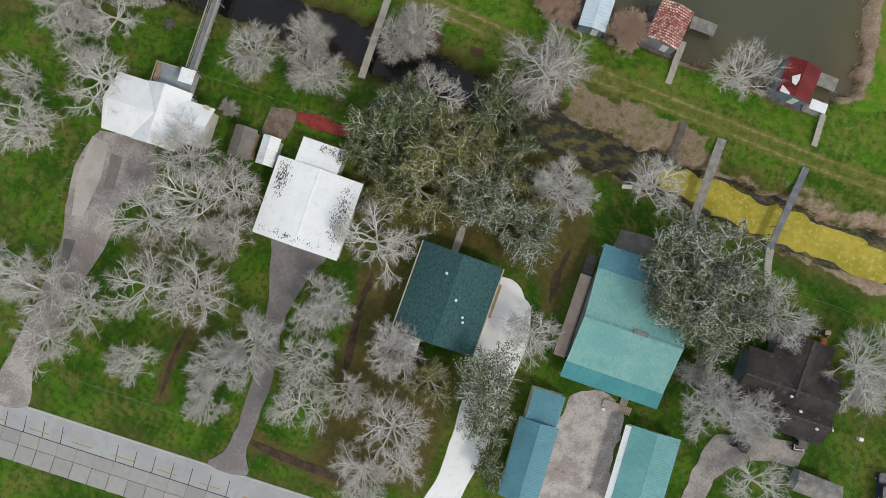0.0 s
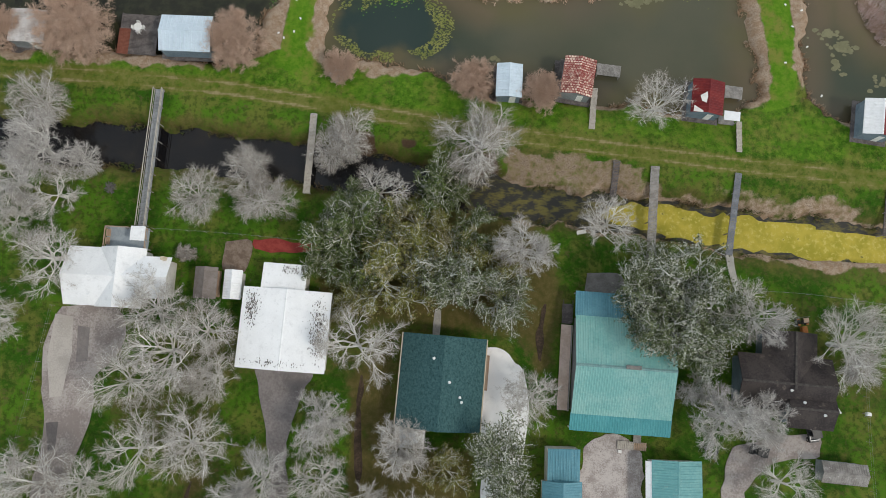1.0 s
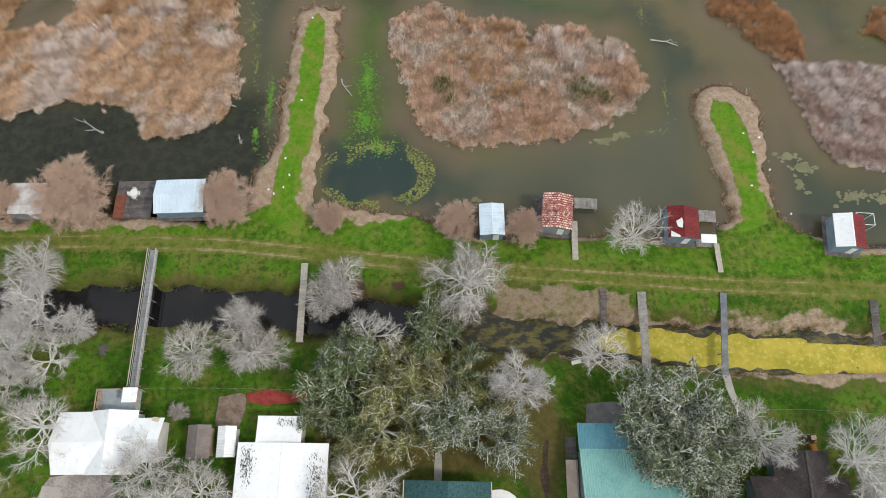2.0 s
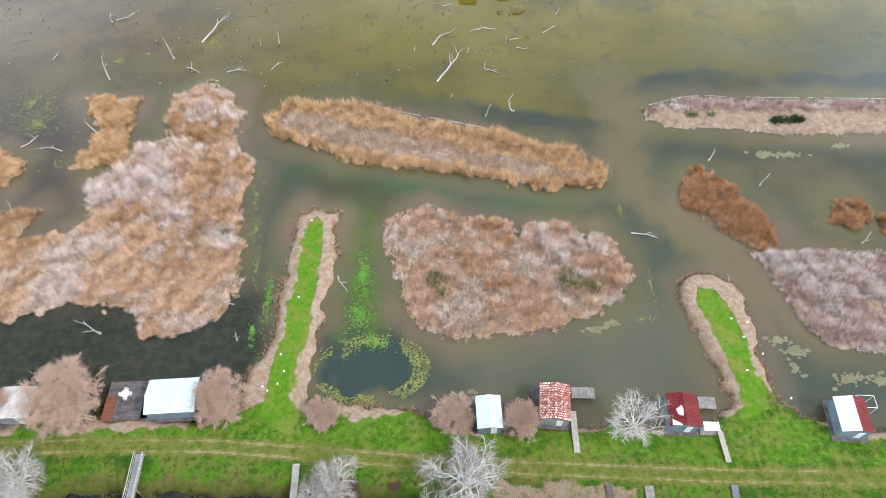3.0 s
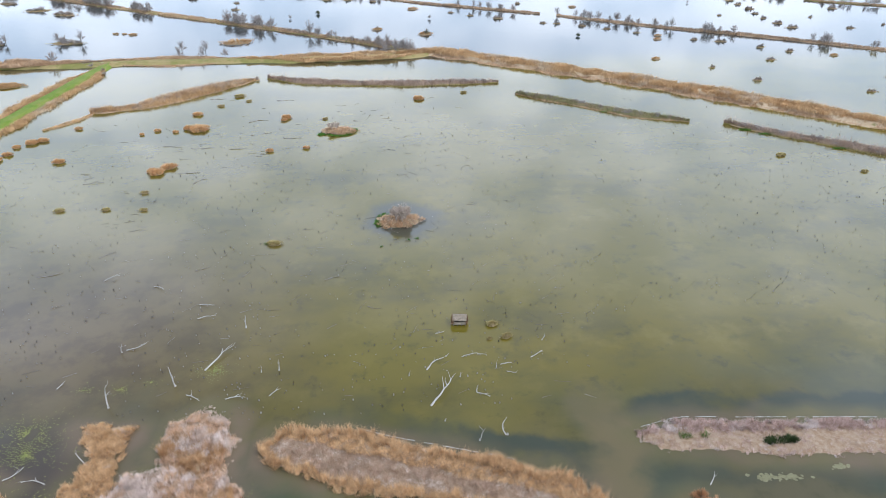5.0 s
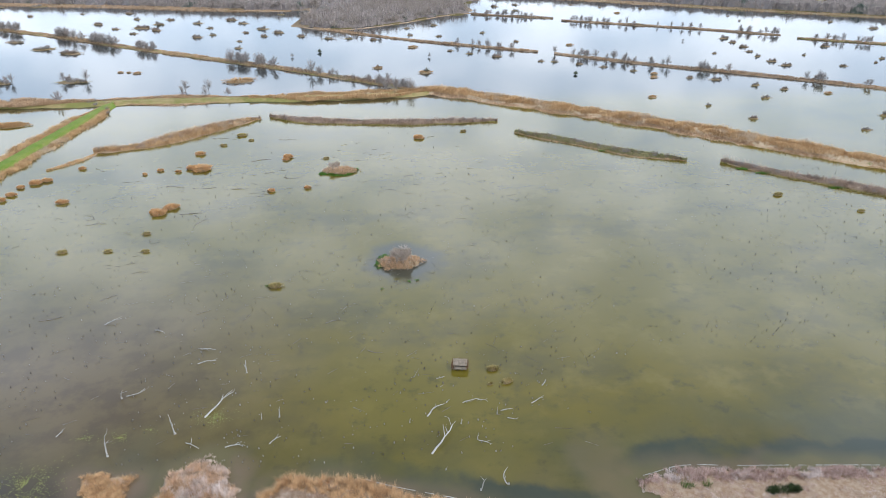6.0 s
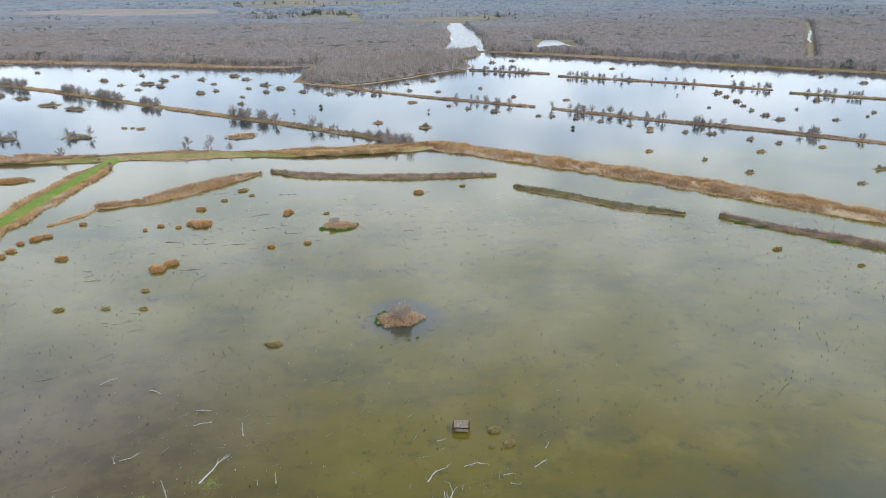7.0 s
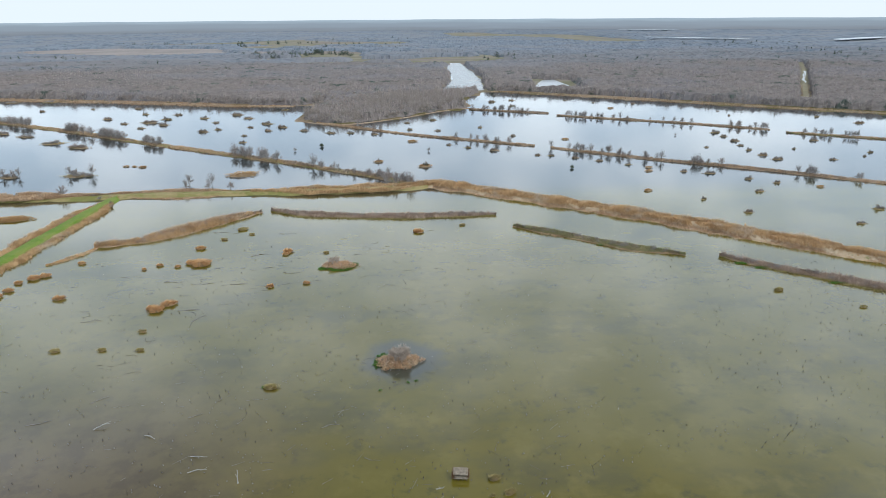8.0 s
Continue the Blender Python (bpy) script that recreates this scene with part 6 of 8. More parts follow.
def leaf_mesh(rs, twigs, per, size, spread):
    p = np.repeat(np.array([t[0] for t in twigs]), per, 0)
    n = len(p)
    p = p + rs.normal(0, spread, (n, 3)) * (1, 1, 0.6) - (0, 0, 0.10)
    a, b = rs.normal(0, 1, (n, 3)), rs.normal(0, 1, (n, 3))
    a[:, 2] *= 0.5
    a /= np.linalg.norm(a, axis=1, keepdims=True)
    b -= (a * b).sum(1, keepdims=True) * a
    b /= np.linalg.norm(b, axis=1, keepdims=True)
    s = size * rs.uniform(0.5, 1.2, (n, 1))
    v = np.stack([p - a * s, p + b * s * 0.45, p + a * s, p - b * s * 0.45], 1).reshape(-1, 3)
    return v, np.arange(4 * n).reshape(-1, 4)


def bark(name, c1, c2):
    k = Net(name)
    col = k.mix(k.span(k.pos.outputs["Random Per Island"], 0.05, 0.95), c1, c2)
    col = k.mix(k.math("MULTIPLY", k.noise(2.2, 4), 0.5), col, tuple(v * 0.6 for v in c1))
    return k.done(col, 0.9, spec=0.1)


def leafage(name, c1, c2, c3, part_c3):
    k = Net(name)
    rnd = k.pos.outputs["Random Per Island"]
    col = k.mix(k.span(rnd, 0.0, 0.8), c1, c2)
    col = k.mix(k.span(k.math("ADD", k.math("MULTIPLY", rnd, 0.35), k.noise(0.35, 3)), part_c3, part_c3 + 0.16), col, c3)
    return k.done(col, 0.75, spec=0.2)


bark_pale = bark("lichen_bark", (0.90, 0.88, 0.84), (0.60, 0.57, 0.53))
twig_pale = bark("pale_twigs", (0.56, 0.51, 0.46), (0.25, 0.225, 0.20))
twig_grey = bark("grey_twigs", (0.60, 0.57, 0.54), (0.34, 0.315, 0.30))
twig_rust = bark("rust_twigs", (0.68, 0.50, 0.39), (0.43, 0.30, 0.23))
bark_dark = bark("oak_bark", (0.84, 0.84, 0.80), (0.50, 0.50, 0.47))
leaf_dark = leafage("dark_oak_leaves", (0.052, 0.084, 0.022), (0.118, 0.152, 0.048), (0.24, 0.26, 0.15), 0.72)
leaf_olive = leafage("olive_leaves", (0.120, 0.132, 0.026), (0.245, 0.240, 0.070), (0.36, 0.31, 0.16), 0.70)
leaf_grey = leafage("grey_green_leaves", (0.072, 0.094, 0.040), (0.160, 0.184, 0.092), (0.48, 0.49, 0.42), 0.73)


def bare_tree(rs, radius, height, mat_t, label, per=9, limbs=7, droop=0.0, name="bare_tree", twig=0.85, wide=0.014, depth=4, bark_m=None, spread=0.55, girth=0.28):
    segs, twigs = grow(rs, radius, height, limbs, droop, 0.35, depth, girth)
    t = thing(name, (0, 0, 0), 0, label, "tree")
    part("trunk", arrays("trunk", *limb_mesh(segs), bark_m or bark_pale), None, t)
    part("crown", arrays("crown", *twig_mesh(rs, twigs, per, twig, wide, spread), mat_t), None, t)
    return t


def leafy_tree(rs, radius, height, mat_l, label, per=16, limbs=7, size=0.2, spread=0.45):
    segs, twigs = grow(rs, radius, height, limbs, 0.0, 0.4, 3, 0.32)
    t = thing("oak_tree", (0, 0, 0), 0, label, "tree")
    part("trunk", arrays("trunk", *limb_mesh(segs), bark_dark), None, t)
    part("crown", arrays("crown", *leaf_mesh(rs, twigs, per, size, spread), mat_l), None, t)
    part("twig_growth", arrays("twig_growth", *twig_mesh(rs, twigs, 2, 0.75, 0.016, 0.8, 0.35), bark_dark), None, t, "pale lichened twigs")
    return t


def plant_all(models, spots, base, seed, std, group=""):
    """The models set out as copies, scaled to each crown's radius."""
    rs = random.Random(seed)
    for i, (x, y, r) in enumerate(spots):
        m = models[i % len(models)]
        s = r / std
        hs = s * rs.uniform(0.9, 1.12)
        o = copy_thing(m, pose(x, y, base, 0, 0, rs.uniform(0, 360)))
        o.scale = (s, s, min(hs, 1.35))
        if group:
            o["group"] = group
    for m in models:
        for o in (*m.children_recursive, m):
            bpy.data.objects.remove(o)


rt = np.random.RandomState(11)
pale_models = [bare_tree(rt, 4.6, 8.0, twig_pale, "leafless tree with pale lichen-covered spreading branches", 3, 6 + i % 4, twig=0.6, wide=0.014, girth=0.22) for i in range(6)]
fan_models = [bare_tree(rt, 4.6, 7.0, twig_pale, "leafless tree with a dense fan of pale drooping twigs", 3, 9, 0.3, twig=1.1, wide=0.015, girth=0.22) for i in range(3)]
grey_models = [bare_tree(rt, 4.4, 7.5, twig_grey, "leafless tree with a dense grey twiggy crown", 5, 8, 0.05, twig=0.55, wide=0.015, girth=0.22) for i in range(3)]
rust_models = [bare_tree(rt, 3.6, 3.6, twig_rust, "dense leafless rust-brown shrub at the water's edge", 6, 16, 0.05, "bare_shrub", 0.5, 0.014, 4, twig_rust, 0.8, 0.12) for i in range(2)]
dark_models = [leafy_tree(rt, 5.4, 8.0, leaf_dark, "evergreen oak with dark green foliage", 14, size=0.21, spread=0.28) for i in range(2)]
olive_models = [leafy_tree(rt, 5.2, 7.5, leaf_olive, "broad tree with olive brown-green foliage", 12, size=0.20, spread=0.28) for i in range(2)]
oak_models = [leafy_tree(rt, 5.6, 9.0, leaf_grey, "live oak with grey-green leaves and pale lichened limbs", 11, 9, 0.19, 0.28) for i in range(2)]

PALE = [(-54.7, 20.4, 5.4), (-61.6, 12, 5.0), (-65.1, 18.1, 2.9), (-61.1, 26.1, 3.4), (-55.5, 28.8, 4.0), (-41.3, 14.0, 4.9), (-43.4, 4.3, 5.1), (-37.8, 8.2, 5.7), (-34.3, 11.4, 4.3), (-32.4, 5.3, 3.5),
        (-40.8, -3.9, 5.0), (-35.1, -2.9, 5.6), (-53, -8.3, 5.4), (-57.4, -6.6, 4.4), (-52, -13.9, 4.3), (-39.6, -13.9, 3.3), (-14.5, 9.9, 5.5), (-17.7, -6.6, 4.6)]
PALE_B = [(-18.1, -12.6, 4.6), (-12.4, -9.4, 3.5), (-5.8, -11.8, 5.0), (-7.5, -18.2, 4.2), (-3.5, -16.9, 3.5), (8.7, 4.6, 4.2), (-12.5, 30.5, 4.5), (17.6, 27.1, 4.2), (24.2, 43.4, 4.2),
          (48.2, 12.5, 5.6), (40.1, -5.5, 4.0), (-48.7, -8.1, 4.6), (-34.8, 4.6, 3.4), (-7.9, -2.6, 4.2)]
plant_all(pale_models, PALE + PALE_B, 0.9, 5, 4.55)
plant_all(fan_models, [(-36.7, 29, 4.0), (-30.5, 32.5, 4.3), (-28, 28.9, 4.2), (-19.2, 36.0, 3.4), (-16.6, 38.1, 4.6), (0.7, 37.3, 6.2), (-59.4, 41.3, 4.5)], 0.7, 6, 5.2)
plant_all(grey_models, [(-29.6, -16, 3.4), (-29, -10.7, 4.1), (-25.8, -6.8, 4.4), (-18.3, 0.6, 4.4), (7, 23.3, 4.4), (37.2, 15.7, 4.5), (32.3, 2.6, 5.2), (38.2, 2.4, 4.0), (-7.9, -1.9, 3.4), (29.5, 6.0, 2.6), (50.5, 9.5, 3.0), (-60.7, 30.2, 5.2), (-57.7, 34.4, 5.6), (-52.6, 33.5, 2.8)], 0.9, 7, 4.35)
plant_all(rust_models, [(-55.8, 52.3, 5.0), (-34.0, 51.3, 4.0), (-0.3, 47.3, 2.9), (9.2, 45.9, 2.8), (-19.1, 48.6, 2.3), (-66.5, 52.4, 3.0)], 0.6, 8, 3.3)
plant_all(dark_models, [(-16.7, 24.8, 5.6), (-18.6, 20.8, 3.6), (-4.6, 31.3, 4.4), (-12.5, 27.5, 3.6), (8.2, -13.5, 2.9), (26.5, 12.5, 4.2), (-2.0, 30.5, 2.6), (-14.6, 21.2, 4.0), (-15.5, 29.0, 3.4), (0.5, 25.5, 3.4)], 0.8, 9, 5.1)
plant_all(olive_models, [(-9.7, 23.9, 5.0), (-11, 18.3, 5.2), (-6.5, 19.6, 3.6), (-2.6, -5, 3.4), (-14.5, 17.0, 3.0), (-6, 27.0, 3.2), (4.5, 18.6, 3.4), (-7.6, 26.0, 4.0), (-2.5, 22.5, 4.0), (2.2, 22.5, 3.2), (-17.2, 15.0, 2.4)], 0.8, 10, 5.0)
plant_all(oak_models, [(-1.4, 18.2, 5.2), (3.6, 16.4, 4.2), (21.4, 17.6, 5.6), (27.3, 20.1, 5.6), (26.0, 12.5, 6.0), (31.3, 16.1, 5.0), (3.6, -3.8, 5.4), (5.8, -7.5, 3.4), (-17.0, 28.0, 3.2), (24.0, 15.0, 4.4), (29.5, 10.0, 4.4), (23.5, 21.5, 3.6), (-6.5, 22.0, 3.4)], 0.9, 12, 5.0)
sh = [bare_tree(rt, 1.4, 1.8, twig_pale, "small leafless bush in the lawn", 8, 8, 0.0, "bare_shrub", 0.5, 0.016, 3)]
plant_all(sh, [(-38.3, 21.6, 1.6), (-19.3, 47.6, 1.5)], 0.95, 13, 1.7)

# ---- snags, stumps and the blind in the open pond ----
sunk_bark = bark("sunken_wood", (0.17, 0.15, 0.135), (0.30, 0.275, 0.25))
snag_bark = bark("bleached_snag", (0.58, 0.56, 0.53), (0.40, 0.385, 0.36))


def snag(at, reach, seed, label, girth=0.15, forks=3, mat=None):
    """A dead tree from its foot to its tip, bowed, with broken side limbs and a flared or snapped foot."""
    rs = np.random.RandomState(seed)
    t = thing("dead_tree", (*at, 0), 0, label, "dead tree", "snags in the pond")
    end = np.array(reach, float)
    ln = np.linalg.norm(end)
    lying = end[2] < 0.35 * ln
    bow = rs.normal(0, 0.10, 3) * ln
    bow[2] = 0.0 if mat else abs(bow[2]) if lying else bow[2] * 0.3
    steps, r = 6, girth + 0.012 * ln
    line = [end * u + bow * 4 * u * (1 - u) * (1 - 0.3 * u) + rs.normal(0, 0.012, 3) * ln * (u > 0) for u in np.linspace(0, 1, steps + 1)]
    line[0] = np.array([0, 0, -0.5]) if not lying else np.array([0, 0, 0.05])
    segs = []
    for i, (p, q) in enumerate(zip(line, line[1:])):
        r1, r2 = r * (1 - 0.72 * i / steps), r * (1 - 0.72 * (i + 1) / steps)
        segs.append((p, q, r1, r2))
        if 1 <= i and forks and (i >= 4 or rs.uniform() < 0.55):
            forks -= 1
            d = (q - p) / np.linalg.norm(q - p)
            e = d * 0.8 + rs.normal(0, 0.55, 3)
            e[2] = abs(e[2]) * (0.5 if lying else 1.0) + 0.1
            e /= np.linalg.norm(e)
            m = q + e * ln * rs.uniform(0.14, 0.3)
            e2 = e + rs.normal(0, 0.4, 3)
            segs += [(q, m, r2 * 0.75, r2 * 0.45), (m, m + e2 / np.linalg.norm(e2) * ln * 0.14, r2 * 0.45, r2 * 0.15)]
    part("trunk", arrays("trunk", *limb_mesh(segs, 5), mat or snag_bark), None, t)
    foot = [(np.array([0, 0, -0.5]), np.array([0.02, 0, 0.42]), r * 2.1, r * 1.05)] if not lying else [(np.array([0, 0, 0.05]), -end / ln * 0.25 + (0, 0, 0.1), r * 1.1, r * 0.5)]
    part("root_flare", arrays("root_flare", *limb_mesh(foot, 7), mat or snag_bark), None, t)
    return t


STANDING = "bleached dead tree snag standing in shallow water"
LYING = "bleached dead trunk lying in shallow water"
# standing snags: foot, lean to the side and height
for i, (x, y, dx, h) in enumerate((
        (-66.6, 124.4, 0.9, 6.0), (-54.4, 130.2, -0.7, 4.9), (-70.2, 143.4, 0.7, 2.6), (-42.8, 151.1, 0.2, 3.7), (-36.3, 133.5, 0.1, 1.8), (-32.4, 133.9, 0.3, 3.3), (16.6, 131.0, 0.1, 2.2), (15.8, 110.0, -0.3, 4.3),
        (10.1, 108.9, 0.6, 2.9), (11.2, 123.1, 0.3, 2.0), (-3.2, 129.6, 0.3, 1.3), (8.1, 128.3, 0.1, 1.6), (3.7, 114.8, 0.3, 0.8), (5.5, 135.7, 0.8, 1.0), (-54.8, 64.6, -0.3, 5.0), (-33.2, 62.1, 0.5, 2.8),
        (-64.8, 108.2, -1.6, 3.4), (-76.1, 90.1, 1.0, 2.6), (58.4, 88.2, 0.8, 3.2), (71.6, 74.4, 0.3, 3.0), (42.8, 66.6, 1.0, 2.0), (46.3, 68.0, -0.9, 2.4))):
    snag((x, y), (dx, 0.12 * h * math.sin(i * 2.1), h), 200 + i, STANDING, 0.10 if h > 2.4 else 0.07, 2 if h > 2.4 else 1)
# trunks lying in the shallows: butt end and reach
for i, (x, y, dx, dy) in enumerate((
        (-69.2, 144.2, 3.8, 1.3), (-49.1, 135.2, 3.5, 6.7), (-55.6, 155.9, 4.4, 0.2), (-85.9, 176.5, 3.6, 2.2), (-56.7, 162.4, 4.2, -1.2), (-71.2, 172.4, 3.2, -2.0), (-79.9, 131.5, 0.7, 2.0), (1.2, 119.6, 4.8, 7.3),
        (0.9, 131.4, 3.2, 3.1), (3.9, 144.9, 2.0, 0.4), (9.4, 135.4, 3.6, 0.8), (13.0, 136.1, 1.9, -0.7), (25.2, 134.0, 3.0, 1.9), (28.9, 140.2, 1.1, 1.8), (11.5, 122.7, 2.2, -1.7), (17.8, 131.9, 2.6, 0.1), (18.9, 129.3, 2.0, -0.8),
        (-42.4, 125.1, 4.2, -0.3), (-51.1, 127.0, 3.2, -2.2), (-33.2, 125.5, 2.0, 1.8), (-34.6, 68.6, -1.2, 0.4), (-71.1, 104.4, -4.2, 0.4))):
    snag((x, y), (dx, dy, 0.5 if math.hypot(dx, dy) > 4 else 0.3), 240 + i, LYING, 0.13 if i in (1, 7, 8) else 0.08, 4 if i in (0, 1, 7, 8) else 2)
for i, (x, y, dx, dy) in enumerate((
        (50.8, 94.7, 1.6, 2.0), (-17.8, 72.8, 1.6, -3.0), (-29.5, 56.5, -0.9, -2.4), (32.8, 78.8, 3.9, -1.3), (-79, 106, 2.4, 2.8), (-105, 180, 5.6, 2.0), (-92, 190, 3.7, 3.2), (-118, 246, 6.8, 0.8), (-86, 253, 7.8, 0.6),
        (-78, 243, 4.0, 4.4), (-72, 278, 7.0, 0.4), (-66, 294, 8.4, 3.0), (-52, 290, 7.8, -0.7), (-100, 283, 7.8, -1.1), (-88, 280, 9.0, 0.4), (-70, 312, 8.6, 2.2), (-96, 350, 8.0, 0.7), (-62, 345, 8.0, 0.2), (-62, 180, 3.4, 2.0),
        (-25, 172, 4.8, 1.0), (-13, 158, 3.7, -1.3), (-48, 176, 1.4, 2.5))):
    snag((x, y), (dx, dy, 0.15), 270 + i, LYING if y < 150 else "dark sunken trunk just breaking the water", 0.09 if y < 150 else 0.06, 2 if y < 150 else 0, None if y < 150 else sunk_bark)

rs = np.random.RandomState(3)
segs = []
for _ in range(3400):
    x, y = rs.uniform(-150, 190), 118 + 250 * rs.beta(0.9, 2.4)
    if x > 35 + 0.3 * (y - 118) and y < 150 or soft_noise(x, y, 25, 51) < 0.3:
        continue
    r, hh = rs.uniform(0.05, 0.13), rs.uniform(0.10, 0.45)
    segs.append((np.array([x, y, -0.3]), np.array([x + rs.normal(0, 0.08), y + rs.normal(0, 0.08), hh]), r * 1.3, r))
single("stumps", arrays("stumps", *limb_mesh(segs, 5), bark("wet_stumps", (0.12, 0.105, 0.095), (0.46, 0.44, 0.41))), None, "hundreds of small rotten stumps poking out of the shallows", "stumps", kind="stuff")
segs = []
for _ in range(260):
    x, y, a = rs.uniform(-140, 40), 120 + 240 * rs.beta(1.1, 1.6), rs.normal(0.1, 0.5)
    ln = rs.uniform(1.0, 4.0)
    segs.append((np.array([x, y, 0.02]), np.array([x + ln * math.cos(a), y + ln * math.sin(a), 0.05]), 0.06, 0.03))
single("floating_branches", arrays("floating_branches", *limb_mesh(segs, 4), bark("wet_branches", (0.17, 0.15, 0.13), (0.34, 0.32, 0.29))), None, "scattered sunken branches breaking the water surface", "branches", kind="stuff")

blind_wood = plain("old_brown_boards", (0.20, 0.165, 0.125), (0.31, 0.265, 0.21), 1.4, 0.9, 6.0, 0.02)
bl = thing("duck_blind", (9.9, 148.4, 0), -8, "small weathered brown plank hut on stilts in the pond", "hut")
part("floor", Form().box((0, 0, 0.55), (3.3, 2.1, 0.14)), blind_wood, bl)
for s in (-1, 1):
    part("wall", Form().box((s * 1.45, 0, 1.2), (0.1, 1.8, 1.2)), blind_wood, bl)
part("wall", Form().box((0, 0.9, 1.2), (3.0, 0.1, 1.2)), blind_wood, bl)
part("wall", Form().box((0, -0.9, 0.9), (3.0, 0.1, 0.6)), blind_wood, bl)
shed_roof(bl, "roof", [(-1.75, -1.15, 1.75), (1.75, -1.15, 1.75), (1.75, 1.1, 2.2), (-1.75, 1.1, 2.2)], blind_wood, 0.08, 0.35, "y")
for x in (-1.5, -0.5, 0.5, 1.5):
    for y in (-0.95, 0.95):
        part("stilt", Form().rod((x, y, -1.3), (x, y, 0.5), 0.07), wood_dark, bl)


rs = np.random.RandomState(52)
cx = np.concatenate([rs.uniform(-1.8, 1.8, 60), rs.uniform(-1.9, -1.55, 40), rs.uniform(1.55, 1.85, 24)])
cy = np.concatenate([rs.uniform(0.95, 1.3, 60), rs.uniform(-1.0, 1.2, 40), rs.uniform(-1.0, 1.2, 24)])
v, f = blades(cx, cy, 0.6, 1.9, 0.25, 0.05, rs, 4)
part("reed_cladding", arrays("reed_cladding", v, f, tufted("hut_reeds", (0.30, 0.19, 0.11), (0.19, 0.12, 0.07), (0.36, 0.26, 0.16), 0.5, 0.6)), None, bl, "dark brown reed bundles")


# ---- clumps and islets in the open pond ----
bark_grey = bark("far_bark", (0.34, 0.31, 0.285), (0.23, 0.205, 0.19))
far_twig = bark("far_twigs", (0.42, 0.345, 0.305), (0.26, 0.21, 0.185))
far_twig2 = bark("far_twigs_pale", (0.46, 0.42, 0.395), (0.30, 0.275, 0.26))
def clump_form(r, tall, mat, label, seed, squash=0.6, name="reed_clump", density=7.0, mound=0.25, bushes=(), bush_mat=None, mound_mat=None):
    rs = np.random.RandomState(seed)
    n = max(12, int((1.6 if r < 3 else 1.0) * density * r * r * 3.1 * squash))
    a, q = rs.uniform(0, 6.283, n), np.sqrt(rs.uniform(0, 1, n))
    wob = 0.88 + 0.12 * np.sin(a * 2 + seed) + 0.09 * np.sin(a * 5 + seed) + 0.05 * np.sin(a * 11 + seed)
    x, y = r * q * np.cos(a) * wob, r * squash * q * np.sin(a) * wob
    lump = np.hypot(np.mod(x + 40, 1.6) - 0.8, np.mod(y + 40, 1.3) - 0.65)
    rise = mound * 0.5 + tall * 0.55 * np.sqrt(np.maximum(0.0, 1 - q * q)) * (1.1 - 0.3 * lump)
    v, f = blades(x, y, rise, tall * (0.45 + 0.35 * rs.uniform(0, 1, n)), 0.5 + 0.6 * q, 0.05, rs, 9, flow=np.arctan2(y / squash, x))
    c = thing(name, (0, 0, 0), 0, label, "reeds")
    k = 14
    ring = [(r * w * math.cos(t), r * squash * w * math.sin(t)) for t, w in ((6.2832 * i / k, 0.86 + 0.12 * math.sin(2 * 6.2832 * i / k + seed)) for i in range(k))]
    fm = Form().hull([(x * 1.0, y * 1.0, -0.4) for x, y in ring] + [(x * 0.7, y * 0.7, mound * 0.6 + 0.2 * tall) for x, y in ring] + [(0, 0, mound * 0.6 + 0.36 * tall)],
                     [(i, (i + 1) % k, k + (i + 1) % k, k + i) for i in range(k)] + [(k + i, k + (i + 1) % k, 2 * k) for i in range(k)])
    part("mound", fm, mound_mat or mud_mat, c)
    part("reed_growth", arrays("reed_growth", v, f, mat), None, c)["kind"] = "stuff"
    for bx, by, bh, br in bushes:
        segs, tw = [], []
        for i in range(22):
            a, el = rs.uniform(0, 6.283), rs.uniform(0.2, 1.45)
            d = np.array([math.cos(a) * math.cos(el), math.sin(a) * math.cos(el), math.sin(el)])
            q = d * (br, br, bh) * rs.uniform(0.7, 0.95)
            segs.append((np.array([0, 0, 0.0]), q, 0.05, 0.03))
            tw += [(q * s, d, 1.0) for s in (0.5, 0.75, 1.0)]
        b = part("bush", arrays("bush", *limb_mesh(segs, 3), bark_grey), None, c, "leafless bush", pose(bx, by, mound))
        part("twig_crown", arrays("twig_crown", *twig_mesh(rs, tw, 12, 0.6, 0.032, 1.1, 0.25), bush_mat), None, b)["kind"] = "stuff"
    return c


mud_mat = plain("root_mud", (0.24, 0.175, 0.105), (0.35, 0.26, 0.16), 0.8, 0.9)
clump_tan = tufted("clump_tan", (0.58, 0.39, 0.20), (0.44, 0.26, 0.12), (0.60, 0.46, 0.29), 0.3, 0.6)
clump_orange = tufted("clump_orange", (0.70, 0.46, 0.25), (0.56, 0.33, 0.15), (0.70, 0.51, 0.32), 0.3, 0.60)
clump_islet = tufted("clump_islet", (0.74, 0.54, 0.36), (0.58, 0.39, 0.24), (0.78, 0.64, 0.50), 0.35, 0.56)
clump_olive = tufted("clump_olive", (0.50, 0.42, 0.20), (0.37, 0.30, 0.13), (0.56, 0.45, 0.27), 0.3, 0.60)


def set_clumps(models, spots, seed, std, group):
    rs = random.Random(seed)
    for i, (x, y, r) in enumerate(spots):
        o = copy_thing(models[i % len(models)], pose(x, y, 0, 0, 0, rs.choice((0, 180)) + rs.uniform(-12, 12)))
        o.scale = (r / std, r / std, min(1.25, max(0.55, 0.4 + 0.6 * r / std)))
        o["group"] = group
    for m in models:
        for o in (*m.children_recursive, m):
            bpy.data.objects.remove(o)


